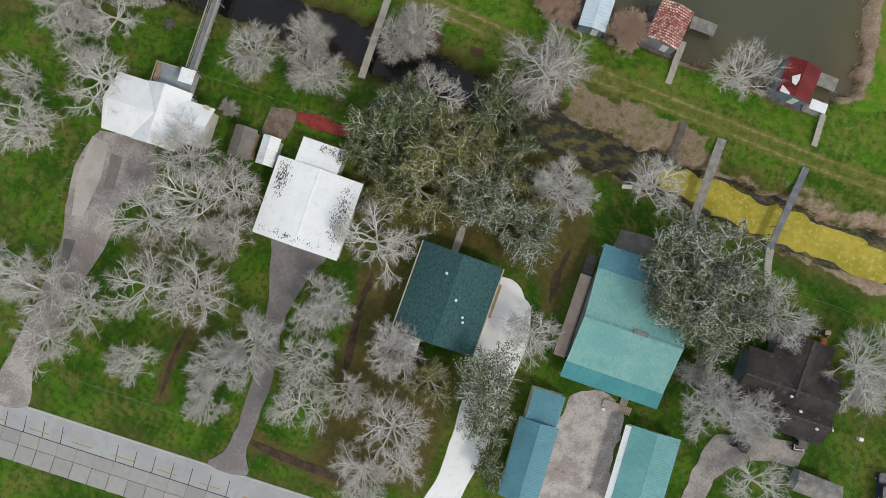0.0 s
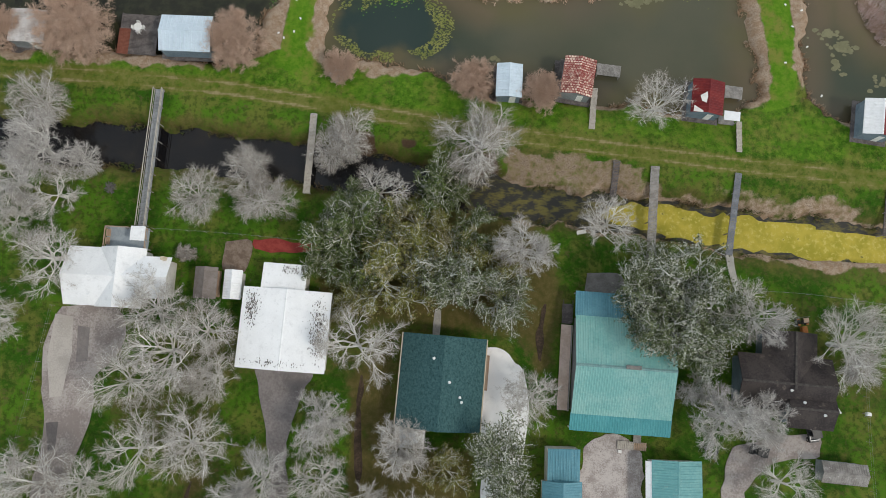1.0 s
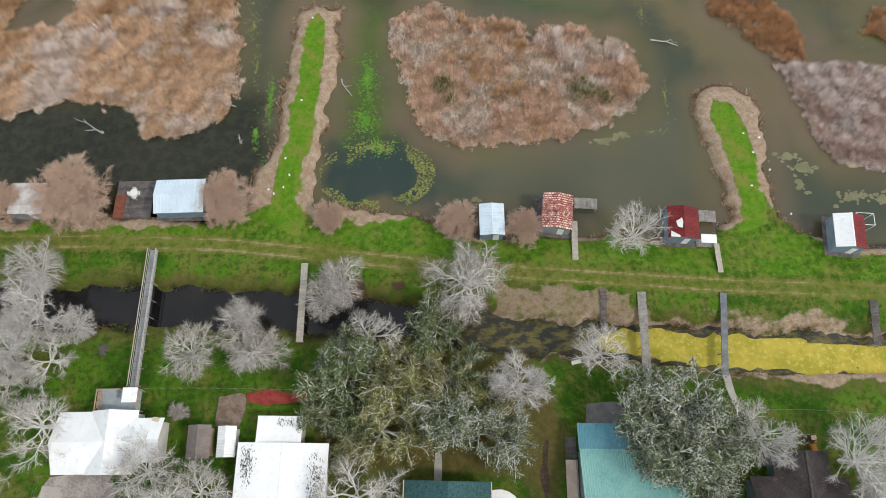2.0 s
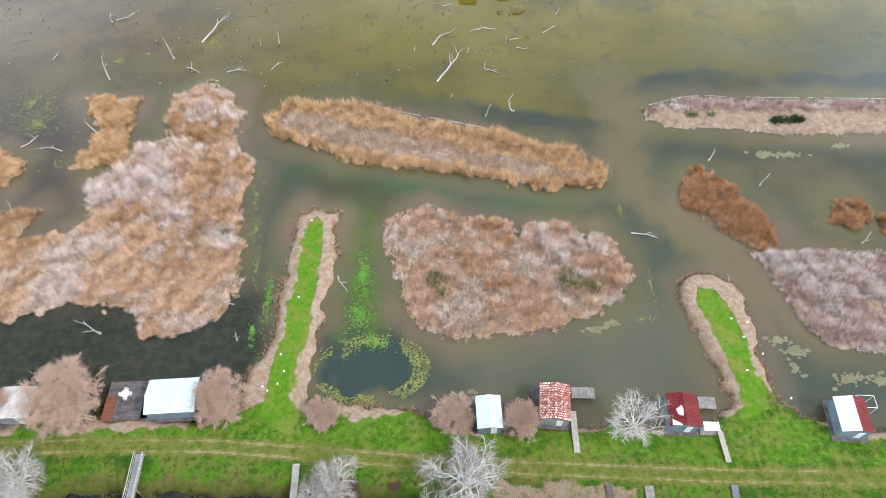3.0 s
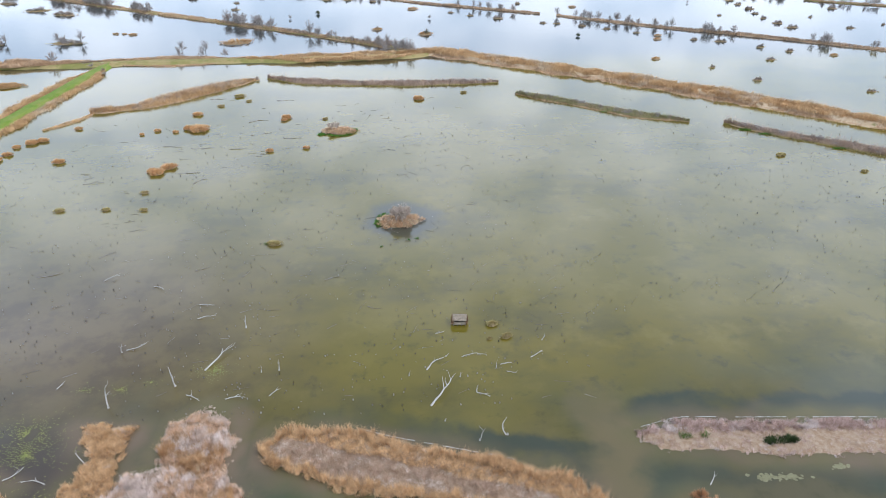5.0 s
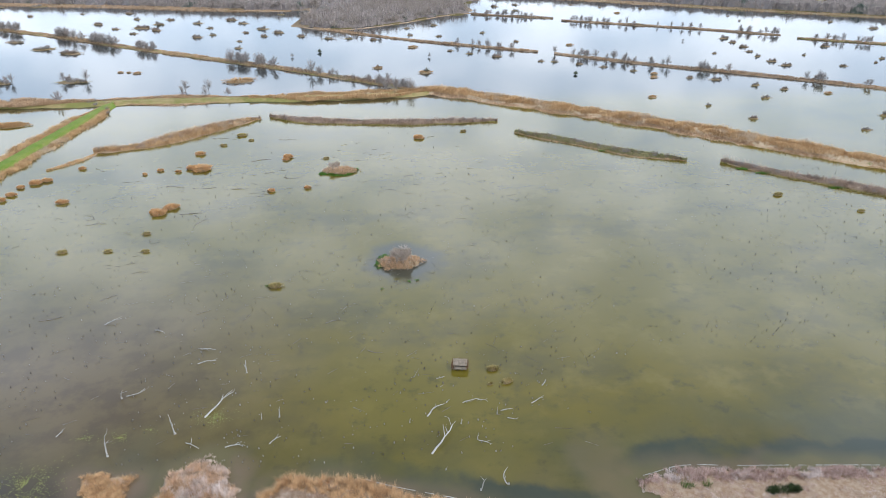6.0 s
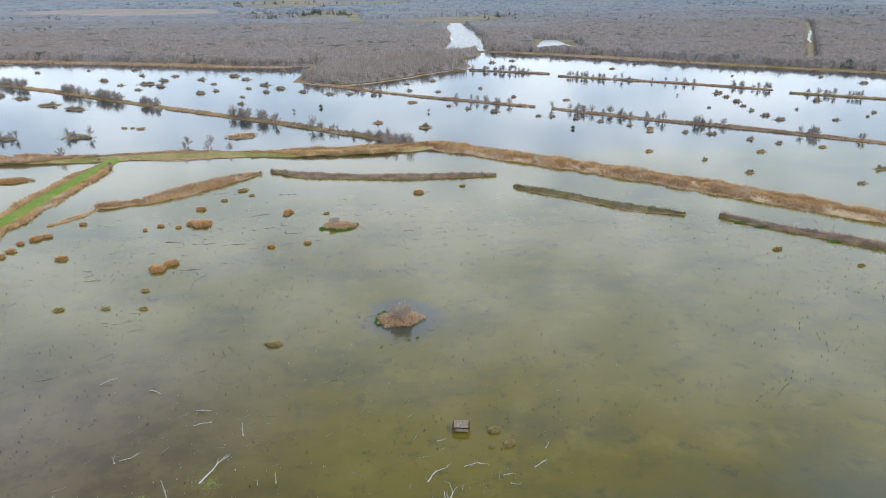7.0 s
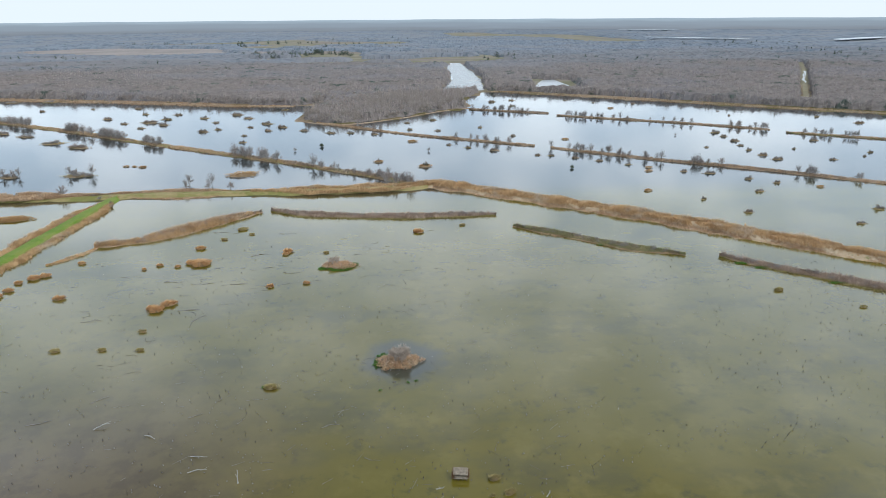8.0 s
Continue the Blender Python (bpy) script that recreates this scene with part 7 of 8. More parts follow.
set_clumps([clump_form(2.5, 1.3, clump_orange, "rounded tussock of orange-brown reeds in open water", 61, 0.75), clump_form(2.5, 1.3, clump_orange, "uneven tussock of orange-brown reeds in open water", 62, 0.6)],
           [(-90.7, 303.6, 5.5), (-96.2, 324.9, 2.7), (-94.6, 254.2, 3.6), (-91.2, 259.2, 3.4), (-96.5, 256.0, 2.2), (-135.9, 268.7, 2.7), (-54, 316.8, 2.7), (-54.5, 313.0, 1.8), (-55.3, 273.9, 1.8), (-40.8, 276.2, 1.7), (8, 341.1, 3.1), (-108.2, 303.2, 1.7), (-113.6, 298.8, 1.2),
            (-99.8, 300.9, 1.5), (-156.5, 291.9, 3.0), (-153.0, 294.5, 2.6), (-160.5, 287.1, 1.9), (-160.2, 278.6, 2.4), (-161.5, 273.0, 2.4), (-144.1, 309.0, 1.9), (-94.9, 304.9, 3.0)], 15, 2.5, "reed tussocks in the pond")
set_clumps([clump_form(2.0, 0.9, clump_olive, "low olive tussock of marsh grass in open water", 63, 0.7)],
           [(-117.2, 223.4, 1.9), (-101.9, 222.9, 1.6), (-89.2, 221.7, 1.5), (-93.2, 235.9, 1.6), (-42, 194, 2.4), (-36.1, 313.5, 1.5), (-82.2, 353.8, 2.9), (-88, 337.7, 1.9), (147.6, 251.4, 2.2), (170, 232.8, 1.5), (31.5, 350.5, 1.8), (17.9, 147.4, 1.7), (20.7, 142.1, 1.6), (16.5, 141.5, 0.7), (-76, 345, 1.5)],
           16, 2.0, "marsh grass tussocks in the pond")
weed_tuft = tufted("wet_green_weed", (0.06, 0.17, 0.02), (0.11, 0.24, 0.035), (0.15, 0.22, 0.05), 0.5, 0.6)
patch_of("green_weed", [(-10.9, 205.8, 1.5, 3.2), (-9.0, 210.8, 2.2, 1.3), (-36.0, 292.5, 2.0, 2.0), (-22.0, 296.5, 1.6, 2.4), (-28.5, 290.0, 4.5, 1.0), (1.0, 193.9, 0.8, 0.5), (-1.5, 193.2, 0.6, 0.5), (-9.8, 189.5, 0.5, 0.4), (-44, 194.2, 0.9, 0.8), (-33, 292.4, 2.6, 1.1), (-24.5, 291.6, 2.0, 1.0), (149, 282.0, 4.5, 1.2), (155, 276.0, 4.0, 1.2), (176, 256.5, 4.0, 1.2), (96, 312.5, 4.0, 1.5)], weed_tuft, 0.6, "patches of dark green weed at the islet edges", 6.0, 71, 1.1, "weeds", 0.1)

isl3 = clump_form(12.0, 1.2, clump_tan, "flat reed islet with a green grassy rim", 70, 0.6, "reed_islet", 4.0, 0.35)
isl3.matrix_world = pose(-213.0, 384.0, 0)
# islets: the one with the bare bush, and the one beyond it
isl = clump_form(7.3, 1.3, clump_islet, "small domed reed islet with a leafless bush on it", 64, 0.86, "reed_islet", 5.0, 0.45)
isl.matrix_world = pose(-3.8, 206.0, 0)
isl2 = clump_form(8.0, 1.3, clump_islet, "low reed islet of tan reeds with a green rim", 65, 0.72, "reed_islet", 5.0, 0.35)
isl2.matrix_world = pose(-28.7, 295.5, 0)
islet_twig = bark("islet_twigs", (0.60, 0.51, 0.43), (0.40, 0.33, 0.27))
bush_model = [bare_tree(rt, 2.6, 4.2, islet_twig, "leafless tan bush on a reed islet", 2, 9, -0.3, "bare_shrub", 0.7, 0.04, 3, islet_twig)]
plant_all(bush_model, [(-3.6, 206.0, 3.7), (-4.8, 205.2, 2.7), (-2.2, 206.6, 2.6), (-3.0, 204.6, 2.0), (-31.5, 296.0, 2.4), (-29.8, 297.0, 2.0)], 0.9, 17, 2.9)


# ---- levees and dikes ----
def dike(name, pts, width, height, mat, label, kind="structure", step=4.0, uneven=0.25, crown=0.35):
    """An earth bank along a line: flat crown, sloping sides, wandering edges."""
    line = smooth_line(pts, step)
    vs, n = [], len(line)
    prof = ((-1.0, -0.8), (-0.72, 0.05), (-crown, 1.0), (0.0, 1.06), (crown, 1.0), (0.72, 0.05), (1.0, -0.8))
    for i, (x, y) in enumerate(line):
        a, b = line[max(0, i - 1)], line[min(n - 1, i + 1)]
        dx, dy = b[0] - a[0], b[1] - a[1]
        q = math.hypot(dx, dy) or 1
        px, py = -dy / q, dx / q
        end = min(1.0, (min(i, n - 1 - i) + 0.4) / 2.5)
        for s, hh in prof:
            w = width / 2 * s * end * (1 + uneven * (2 * float(soft_noise(x + 9 * s, y, 7, 81)) - 1))
            vs.append((x + px * w, y + py * w, hh * (height if hh > 0 else 1.0)))
    k = len(prof)
    f = [(i * k + j, i * k + j + 1, (i + 1) * k + j + 1, (i + 1) * k + j) for i in range(n - 1) for j in range(k - 1)]
    me = arrays(name, vs, [q[::-1] for q in f], mat, False)
    return single(name, me, None, label, "levee", kind=kind)


def along(pts, n, width, rs, bias=None):
    """Random places along a line, within its width."""
    line = np.array(smooth_line(pts, 3.0))
    seg = np.hypot(*np.diff(line, axis=0).T)
    cum = np.concatenate([[0], np.cumsum(seg)])
    t = rs.uniform(0, cum[-1], n)
    i = np.clip(np.searchsorted(cum, t) - 1, 0, len(seg) - 1)
    u = (t - cum[i]) / seg[i]
    p = line[i] + (line[i + 1] - line[i]) * u[:, None]
    d = (line[i + 1] - line[i]) / seg[i][:, None]
    off = (rs.uniform(-1, 1, n) if bias is None else rs.choice(bias, n) + rs.normal(0, 0.16, n)) * width / 2
    off = off * np.clip(np.minimum(t, cum[-1] - t) / (2.2 * width), 0.2, 1.0) * (0.72 + 0.56 * soft_noise(p[:, 0], p[:, 1], 9, 86))
    return p[:, 0] - d[:, 1] * off, p[:, 1] + d[:, 0] * off, cum[-1]


def reed_belt(name, pts, width, tall, mat, label, dens=2.0, seed=1, bias=None, base=0.4, blade=0.16):
    rs = np.random.RandomState(seed)
    _, _, total = along(pts, 2, 1, rs)
    n = int(total * width * dens)
    x, y, _ = along(pts, n, width, rs, bias)
    ok = soft_noise(x, y, 5, seed) > 0.10
    v, f = blades(x[ok], y[ok], base, tall * (0.3 + 0.6 * soft_noise(x[ok], y[ok], 4, 22) + 0.65 * soft_noise(x[ok], y[ok], 13, 23)), 0.6, blade * 0.62, rs, 5, 4.0)
    return single(name, arrays(name, v, f, mat), None, label, "reeds", kind="stuff")


dike_tan = plain("dike_litter", (0.42, 0.32, 0.21), (0.54, 0.43, 0.30), 0.12, 0.95, 9.0, 0.2, stain=(0.16, 0.16, 0.05))
dike_brown = plain("dike_earth", (0.27, 0.19, 0.125), (0.38, 0.28, 0.19), 0.1, 0.95, 9.0, 0.2)
dike_green = plain("dike_grass", (0.19, 0.185, 0.055), (0.32, 0.255, 0.12), 0.05, 0.95, 9.0, 0.2, stain=(0.25, 0.20, 0.10))
dike_lush = plain("lush_dike_grass", (0.115, 0.20, 0.022), (0.19, 0.235, 0.05), 0.1, 0.95, 9.0, 0.2, stain=(0.22, 0.19, 0.09))
belt_tan = tufted("belt_tan", (0.70, 0.50, 0.29), (0.54, 0.35, 0.18), (0.70, 0.56, 0.41), 0.06, 0.57)
belt_brown = tufted("belt_brown", (0.62, 0.45, 0.30), (0.48, 0.325, 0.205), (0.62, 0.49, 0.36), 0.06, 0.58)

LEVEE_E = [(-3, 432), (23, 437), (66, 406), (122, 364), (166, 325), (214, 280), (260, 240), (340, 170)]
LEVEE_W = [(-420, 420), (-288, 424), (-242, 429), (-195, 429), (-107, 430), (-38, 429), (-3, 433), (23, 437)]
LEVEE_L = [(-200, 200), (-185, 270), (-181.5, 312), (-178, 360), (-172, 428)]
dike("levee_1", LEVEE_E, 16, 1.6, dike_tan, "tan reed-covered earth levee across the marsh", uneven=0.4)
dike("levee_2", LEVEE_W, 17, 1.5, dike_green, "grassy earth levee across the marsh", uneven=0.4)
dike("levee_3", LEVEE_L, 13, 1.5, dike_lush, "bright green mown levee beside the pond")
reed_belt("levee_reeds", LEVEE_E, 13, 2.5, belt_tan, "dense tan reeds along the levee crown", 6.0, 5, (0.85, 0.65, 0.45, 0.25, 0.1, -0.1, -0.25, -0.4), 1.2, 0.13)
reed_belt("levee_reeds", LEVEE_E, 15, 1.5, belt_brown, "brown broken reeds on the levee's lee side", 2.2, 6, (0.95, 0.8, -0.5, -0.55), 0.3)
reed_belt("levee_reeds", LEVEE_E, 15, 0.6, clump_islet, "flattened pale reeds on the levee foot", 2.2, 9, (-0.9, -0.8, -0.7), 0.1)
reed_belt("levee_reeds", LEVEE_W[:4] + [(-184, 429.5)], 17, 2.0, belt_brown, "dense brown reeds over the western levee", 4.6, 7, None, 1.35, 0.13)
reed_belt("levee_reeds", [(-188, 430), (-107, 431), (-92, 431)], 15, 1.5, belt_brown, "brown reeds along the levee's far side", 3.4, 10, (0.4, 0.6, 0.8, 0.95), 0.9)
reed_belt("levee_reeds", [(-92, 430)] + LEVEE_W[-3:], 16, 1.9, belt_tan, "tan and brown reeds over the levee by the bend", 4.4, 11, (-0.9, -0.75, -0.55, -0.3, 0.3, 0.6, 0.8, 0.95), 1.1, 0.13)
reed_belt("levee_reeds", [(-170, 426), (-107, 430), (-90, 430)], 16, 0.5, clump_islet, "pale flattened reeds on the levee foot", 2.0, 12, (-0.95, -0.8, -0.7), 0.15)
reed_belt("levee_reeds", LEVEE_L, 15, 1.5, belt_tan, "tan reeds fringing the mown levee", 4.0, 8, (-0.98, -0.85, -0.7, 0.7, 0.85, 0.98), 0.2, 0.12)
BANKS = (([(-148, 333), (-139, 335.5), (-126, 341), (-107, 360), (-92, 375), (-78, 386)], 12, "long island of reeds and scrub before the levee"),
         ([(-73, 388), (-47, 377), (-3, 370), (30, 369), (52, 368)], 9, "thin island of reeds and bare scrub"),
         ([(58, 346), (81, 329), (103, 310), (128, 295)], 8, "thin island of green scrub and reeds"),
         ([(143, 292), (164, 272), (190, 250), (215, 226), (250, 190)], 8, "thin brushy island along the levee"))
scrub_pink = tufted("scrub_pink", (0.52, 0.40, 0.32), (0.38, 0.28, 0.22), (0.60, 0.48, 0.40), 0.06, 0.58)
scrub_green = tufted("scrub_green", (0.23, 0.26, 0.11), (0.33, 0.29, 0.15), (0.42, 0.34, 0.22), 0.05, 0.56)
for i, (pts, w, label) in enumerate(BANKS):
    dike("reed_island", pts[:1] + pts[1:-1] + [(0.85 * pts[-1][0] + 0.15 * pts[-2][0], 0.85 * pts[-1][1] + 0.15 * pts[-2][1])], w * 0.75, 0.4, dike_brown, label, step=2.5, uneven=0.6)
    reed_belt("island_reeds", pts, w * 0.9, (2.2, 1.5, 1.2, 1.3)[i], (belt_tan, scrub_pink, scrub_green, scrub_pink)[i], "scrubby reeds on the island", 5.5, 20 + i, None, 0.4, 0.08)
    reed_belt("island_reeds", pts, w * 1.05, 0.8, clump_olive if i % 2 else clump_islet, "low grass at the island's edge", 2.6, 30 + i, (-0.9, -0.8, 0.8), 0.05, 0.08)
    reed_belt("island_brush", pts, w * 0.6, (3.4, 3.4, 2.6, 3.4)[i], scrub_pink if i != 2 else scrub_green, "leafless brush standing among the island's reeds", 0.7, 35 + i, None, 0.5, 0.08)
TONGUE = [(-159, 308), (-153.5, 315), (-148.5, 323), (-146, 331)]
dike("reed_island", TONGUE, 4, 0.2, dike_brown, "low reed tongue running off the long island", step=2.0, uneven=0.7)
reed_belt("island_reeds", TONGUE, 5, 1.0, belt_tan, "low tan reeds on the tongue", 5.0, 39, None, 0.2, 0.08)
DIKES = ([(-700, 950), (-511, 827), (-415, 760), (-317, 693), (-258, 648), (-193, 599), (-96, 530), (-42, 488), (-6, 459), (10, 440)], [(-81, 719), (10, 639), (60, 604), (115, 567)],
         [(127, 558), (191, 505), (252, 462), (312, 414), (353, 381), (420, 330)], [(176, 741), (284, 675), (352, 624)], [(358, 607), (423, 564), (469, 537), (600, 450)], [(87, 803), (171, 759)])
for i, pts in enumerate(DIKES):
    dike("marsh_dike", pts, (11, 7, 8, 7, 7, 7)[i], 0.7, (dike_green, dike_brown, dike_brown, dike_brown, dike_green, dike_brown)[i], "narrow overgrown dike in the flooded marsh")
    reed_belt("dike_reeds", pts, 9 if i == 0 else 6.5, 1.6, belt_brown, "brown reeds on a narrow dike", 2.2, 50 + i, None, 0.3, 0.14)


brush_mat = tufted("dike_brush", (0.40, 0.33, 0.28), (0.28, 0.22, 0.18), (0.36, 0.35, 0.24), 0.05, 0.58)
for i, (pts, w, tall) in enumerate(((DIKES[0], 6, 3.0), (DIKES[1], 4, 2.0), (DIKES[2], 5, 2.4), (DIKES[3], 4, 2.4), (DIKES[4], 4, 2.4), (DIKES[5], 5, 3.0))):
    rs = np.random.RandomState(60 + i)
    _, _, total = along(pts, 2, 1, rs)
    x, y, _ = along(pts, int(total * 5.0), w, rs)
    gate = soft_noise(x, y, 24, 61 + i)
    ok = gate > (0.5 if i == 0 else 0.48)
    x, y, gate = x[ok], y[ok], gate[ok]
    v, f = blades(x, y, 0.4, tall * np.clip(0.35 + 1.1 * (gate - 0.35), 0.3, 1.1), 0.4, 0.13, rs, 5)
    single("dike_brush", arrays("dike_brush", v, f, brush_mat), None, "leafless grey-brown brush along a marsh dike", "brush", kind="stuff")


# ---- far trees: light upright models ----
def far_tree(seed, h, r, mat, label, limbs=14, leafy=False, wide=0.12, stem=0.3, name="far_tree", twigs=6):
    rs = np.random.RandomState(seed)
    segs, tw = [], []
    top = np.array([0, 0, h * stem])
    segs.append((np.array([0, 0, -0.4]), top, 0.22, 0.16))
    for i in range(limbs):
        a, el = rs.uniform(0, 6.283), rs.uniform(0.0 if stem > 0.1 else 0.2, 1.5)
        d = np.array([math.cos(a) * math.cos(el), math.sin(a) * math.cos(el), math.sin(el)])
        q = top + d * np.array([r * 1.3, r * 1.3, h * 0.68]) * rs.uniform(0.5, 1.0)
        segs.append((top + (0, 0, rs.uniform(-0.15, 0.15) * h), q, 0.055, 0.025))
        for s in (0.5, 0.75, 1.0):
            tw.append((top + (q - top) * s, d, 1.0))
    t = thing(name, (0, 0, 0), 0, label, "tree" if name == "far_tree" else "bush")
    part("trunk", arrays("trunk", *limb_mesh(segs, 3), bark_grey), None, t)
    if leafy:
        part("crown", arrays("crown", *leaf_mesh(rs, tw, 10, 0.55, 0.5), mat), None, t)
    else:
        part("crown", arrays("crown", *twig_mesh(rs, tw, twigs, h * 0.15, wide, 0.75, 0.3), mat), None, t)
    return t


far_leaf = leafage("far_evergreen", (0.07, 0.09, 0.055), (0.12, 0.14, 0.085), (0.17, 0.18, 0.12), 0.7)
spots_a, spots_b, spots_c = [], [], []
rf = np.random.RandomState(91)
for pts, n, w in ((DIKES[0], 320, 6), (DIKES[1], 18, 4), (DIKES[2], 84, 5), (DIKES[3], 34, 4), (DIKES[4], 26, 4), (DIKES[5], 26, 5)):
    x, y, _ = along(pts, n, w, rf)
    ok = soft_noise(x, y, 26, 92) > (np.where(x < -280, 0.30, 0.55) if n > 100 else 0.28)
    spots_a += [(a, b, rf.uniform(1.5, 2.5) * (1.6 if a < -250 else 1.3 if a < -60 else 0.95)) for a, b in zip(x[ok], y[ok])]
for (pts, w, _), n in zip(BANKS, (34, 60, 40, 70)):
    x, y, _ = along(pts, n, w * 0.5, rf)
    spots_b += [(a, b, rf.uniform(0.8, 1.9)) for a, b in zip(x, y)]
x, y, _ = along(LEVEE_W, 26, 14, rf, (0.7, 0.8))
spots_a += [(a, b, rf.uniform(1.6, 2.8)) for a, b in zip(x, y) if -260 < a < -195 or -20 < a < 26]
spots_a += [(-134.8, 440.5, 2.2), (-120.9, 440.0, 2.0), (-106.9, 439.5, 1.9)]
spots_b += [(-186 + 2.6 * i, 427 + 3.2 * math.sin(i * 2.4), 1.9 + 0.5 * math.sin(i)) for i in range(7)] + [(-170, 411, 2.2), (-167, 405, 1.8)]
spots_c += [(-62.8, 584.4, 1.6), (-83.1, 566.7, 1.7), (25.3, 554.6, 1.9), (124.1, 479.9, 1.4), (251.9, 604.2, 1.4)]
spots_a += [(-228, 492, 2.4), (-213, 492, 2.8), (-224, 493, 1.8), (-272, 491, 2.4), (-262, 492, 2.2), (-267, 493, 2.0), (-137.3, 456.4, 2.6), (-122.4, 454.8, 2.6), (-8, 446, 3.2), (-2, 441, 3.0), (5, 447, 2.8)]

HUMMOCKS = [(-372.4, 683.5, 7.8), (-342.4, 664.3, 10.8), (-299.2, 624.6, 12.2), (-268.4, 602.5, 11.7), (-269, 491.4, 9.6), (-221.9, 491.6, 14.0), (-309.6, 771.1, 6.3), (-279, 735.5, 5.3), (-281.1, 807, 5.2), (-255, 740.3, 10.8), (-251, 702.8, 5.1),
            (-244.8, 763.1, 7.5), (-235.3, 722.6, 6.4), (-242.8, 797.6, 6.4), (-205.8, 766.7, 6.3), (-183.6, 674.3, 6.0), (-185.5, 731.8, 4.7), (-172.6, 686.5, 4.4), (-175.6, 789.2, 7.8), (-157.7, 760.7, 7.5), (-130.6, 717.5, 7.7)]
HUMMOCKS_B = [(-122.2, 673.7, 4.4), (-139.8, 646.9, 3.6), (-133.7, 611.2, 4.4), (-111.6, 693.2, 6.3), (-143.7, 697, 4.5), (-127.7, 825.9, 5.3), (-307, 859, 5.5), (-366, 927.9, 5.2), (-360.3, 860.7, 3.4), (-412.8, 847.4, 4.1), (-492.9, 938.7, 11.4),
              (-444.7, 938.3, 10.6), (-87.8, 669.6, 4.9), (-61.2, 653.4, 6.4), (-42.6, 651.2, 4.8), (-19.7, 642.1, 4.2), (12, 707.8, 4.6), (13.5, 664.3, 3.8), (39.7, 724, 4.7), (40.1, 654.5, 4.3), (82.8, 669.9, 3.3), (106.1, 618.2, 3.0)]
HUMMOCKS_C = [(44.5, 580.1, 3.4), (58.8, 565.6, 3.7), (78.8, 551, 5.0), (109.9, 528.9, 3.5), (119.5, 525.6, 3.5), (135.9, 514.9, 3.5), (150.8, 502.7, 4.2), (167.9, 486.7, 3.2), (198.5, 460.9, 3.1), (213.5, 453.9, 5.8), (231.9, 435, 4.0),
              (244.3, 422.5, 3.3), (222.1, 402.6, 4.4), (179.4, 388.1, 2.6), (191.9, 359, 3.3), (239.3, 332.9, 3.5), (267.1, 358.3, 4.3), (290.7, 570.8, 4.7), (285.1, 550.1, 4.1), (282.1, 530.6, 3.6), (282.5, 509.7, 4.7), (285.1, 494.2, 6.3)]
HUMMOCKS_D = [(293.9, 614.7, 6.2), (291.7, 593.5, 3.9), (254.1, 546, 2.7), (320.4, 531.1, 2.2), (358.7, 565.7, 4.8), (325.4, 487.7, 4.1), (371.1, 511.2, 3.0), (356.5, 497.1, 1.7), (460.4, 653.2, 7.2), (444.9, 698.6, 4.1), (358.6, 717.8, 1.8),
              (363.1, 753.4, 2.5), (247.7, 846.6, 2.8), (292.1, 829.4, 3.4), (151, 883.1, 5.9), (141.2, 827.3, 4.7), (123.3, 868.9, 5.7), (218.9, 874, 3.6)]
GRASSY = [(-108.1, 483, 14.3), (-14.4, 516.7, 5.1), (19.5, 496.9, 6.6), (14, 599.8, 5.9), (148.4, 595.6, 4.4), (179, 475.9, 3.6), (175, 465.2, 3.9), (154.3, 411.1, 3.8), (265.6, 409.7, 3.5), (251.9, 792.1, 5.2), (-200, 520, 3.0), (-194, 519, 2.2), (-187, 516, 4.0)]
hum_all = HUMMOCKS + HUMMOCKS_B + HUMMOCKS_C + HUMMOCKS_D
far_brown = tufted("hummock_brown", (0.44, 0.33, 0.21), (0.31, 0.23, 0.14), (0.33, 0.32, 0.17), 0.1, 0.58)
set_clumps([clump_form(5.0, 1.1, far_brown, "brushy brown hummock in the flooded marsh", 66, 0.5, "marsh_hummock", 1.8, bushes=((-1.4, 0.2, 2.2, 1.8), (0.9, -0.2, 2.7, 2.1), (2.6, 0.3, 1.6, 1.5)), bush_mat=far_twig),
            clump_form(5.0, 0.9, far_brown, "low hummock of brown brush in the flooded marsh", 67, 0.42, "marsh_hummock", 1.8, bushes=((0.4, 0.1, 2.0, 2.3), (-2.2, 0.0, 1.4, 1.5)), bush_mat=far_twig2),
            clump_form(5.0, 0.9, clump_olive, "hummock with grey bushes in the flooded marsh", 69, 0.46, "marsh_hummock", 1.8, bushes=((1.2, 0.1, 2.8, 1.8), (-0.6, 0.2, 2.2, 2.1), (-2.6, 0.0, 1.3, 1.3)), bush_mat=far_twig2)], hum_all, 18, 5.0, "hummocks in the flooded marsh")
set_clumps([clump_form(5.0, 1.4, clump_tan, "grassy tan hummock in the flooded marsh", 68, 0.6, "marsh_hummock", 2.0)], GRASSY, 19, 5.0, "hummocks in the flooded marsh")
spots_c += [(19.5, 497.5, 2.4), (20.5, 498, 2.0), (-14.4, 517, 1.6)]
far_bare = [far_tree(101 + i, 8.4, 2.6, far_twig if i % 2 else far_twig2, "leafless tree on a far marsh dike", 24 + 3 * i, False, 0.034, 0.2, twigs=13) for i in range(3)]
far_bush = [far_tree(111 + i, 3.4, 2.2, far_twig if i else far_twig2, "low leafless marsh bush", 18, False, 0.035, 0.06, "marsh_bush", 13) for i in range(2)]
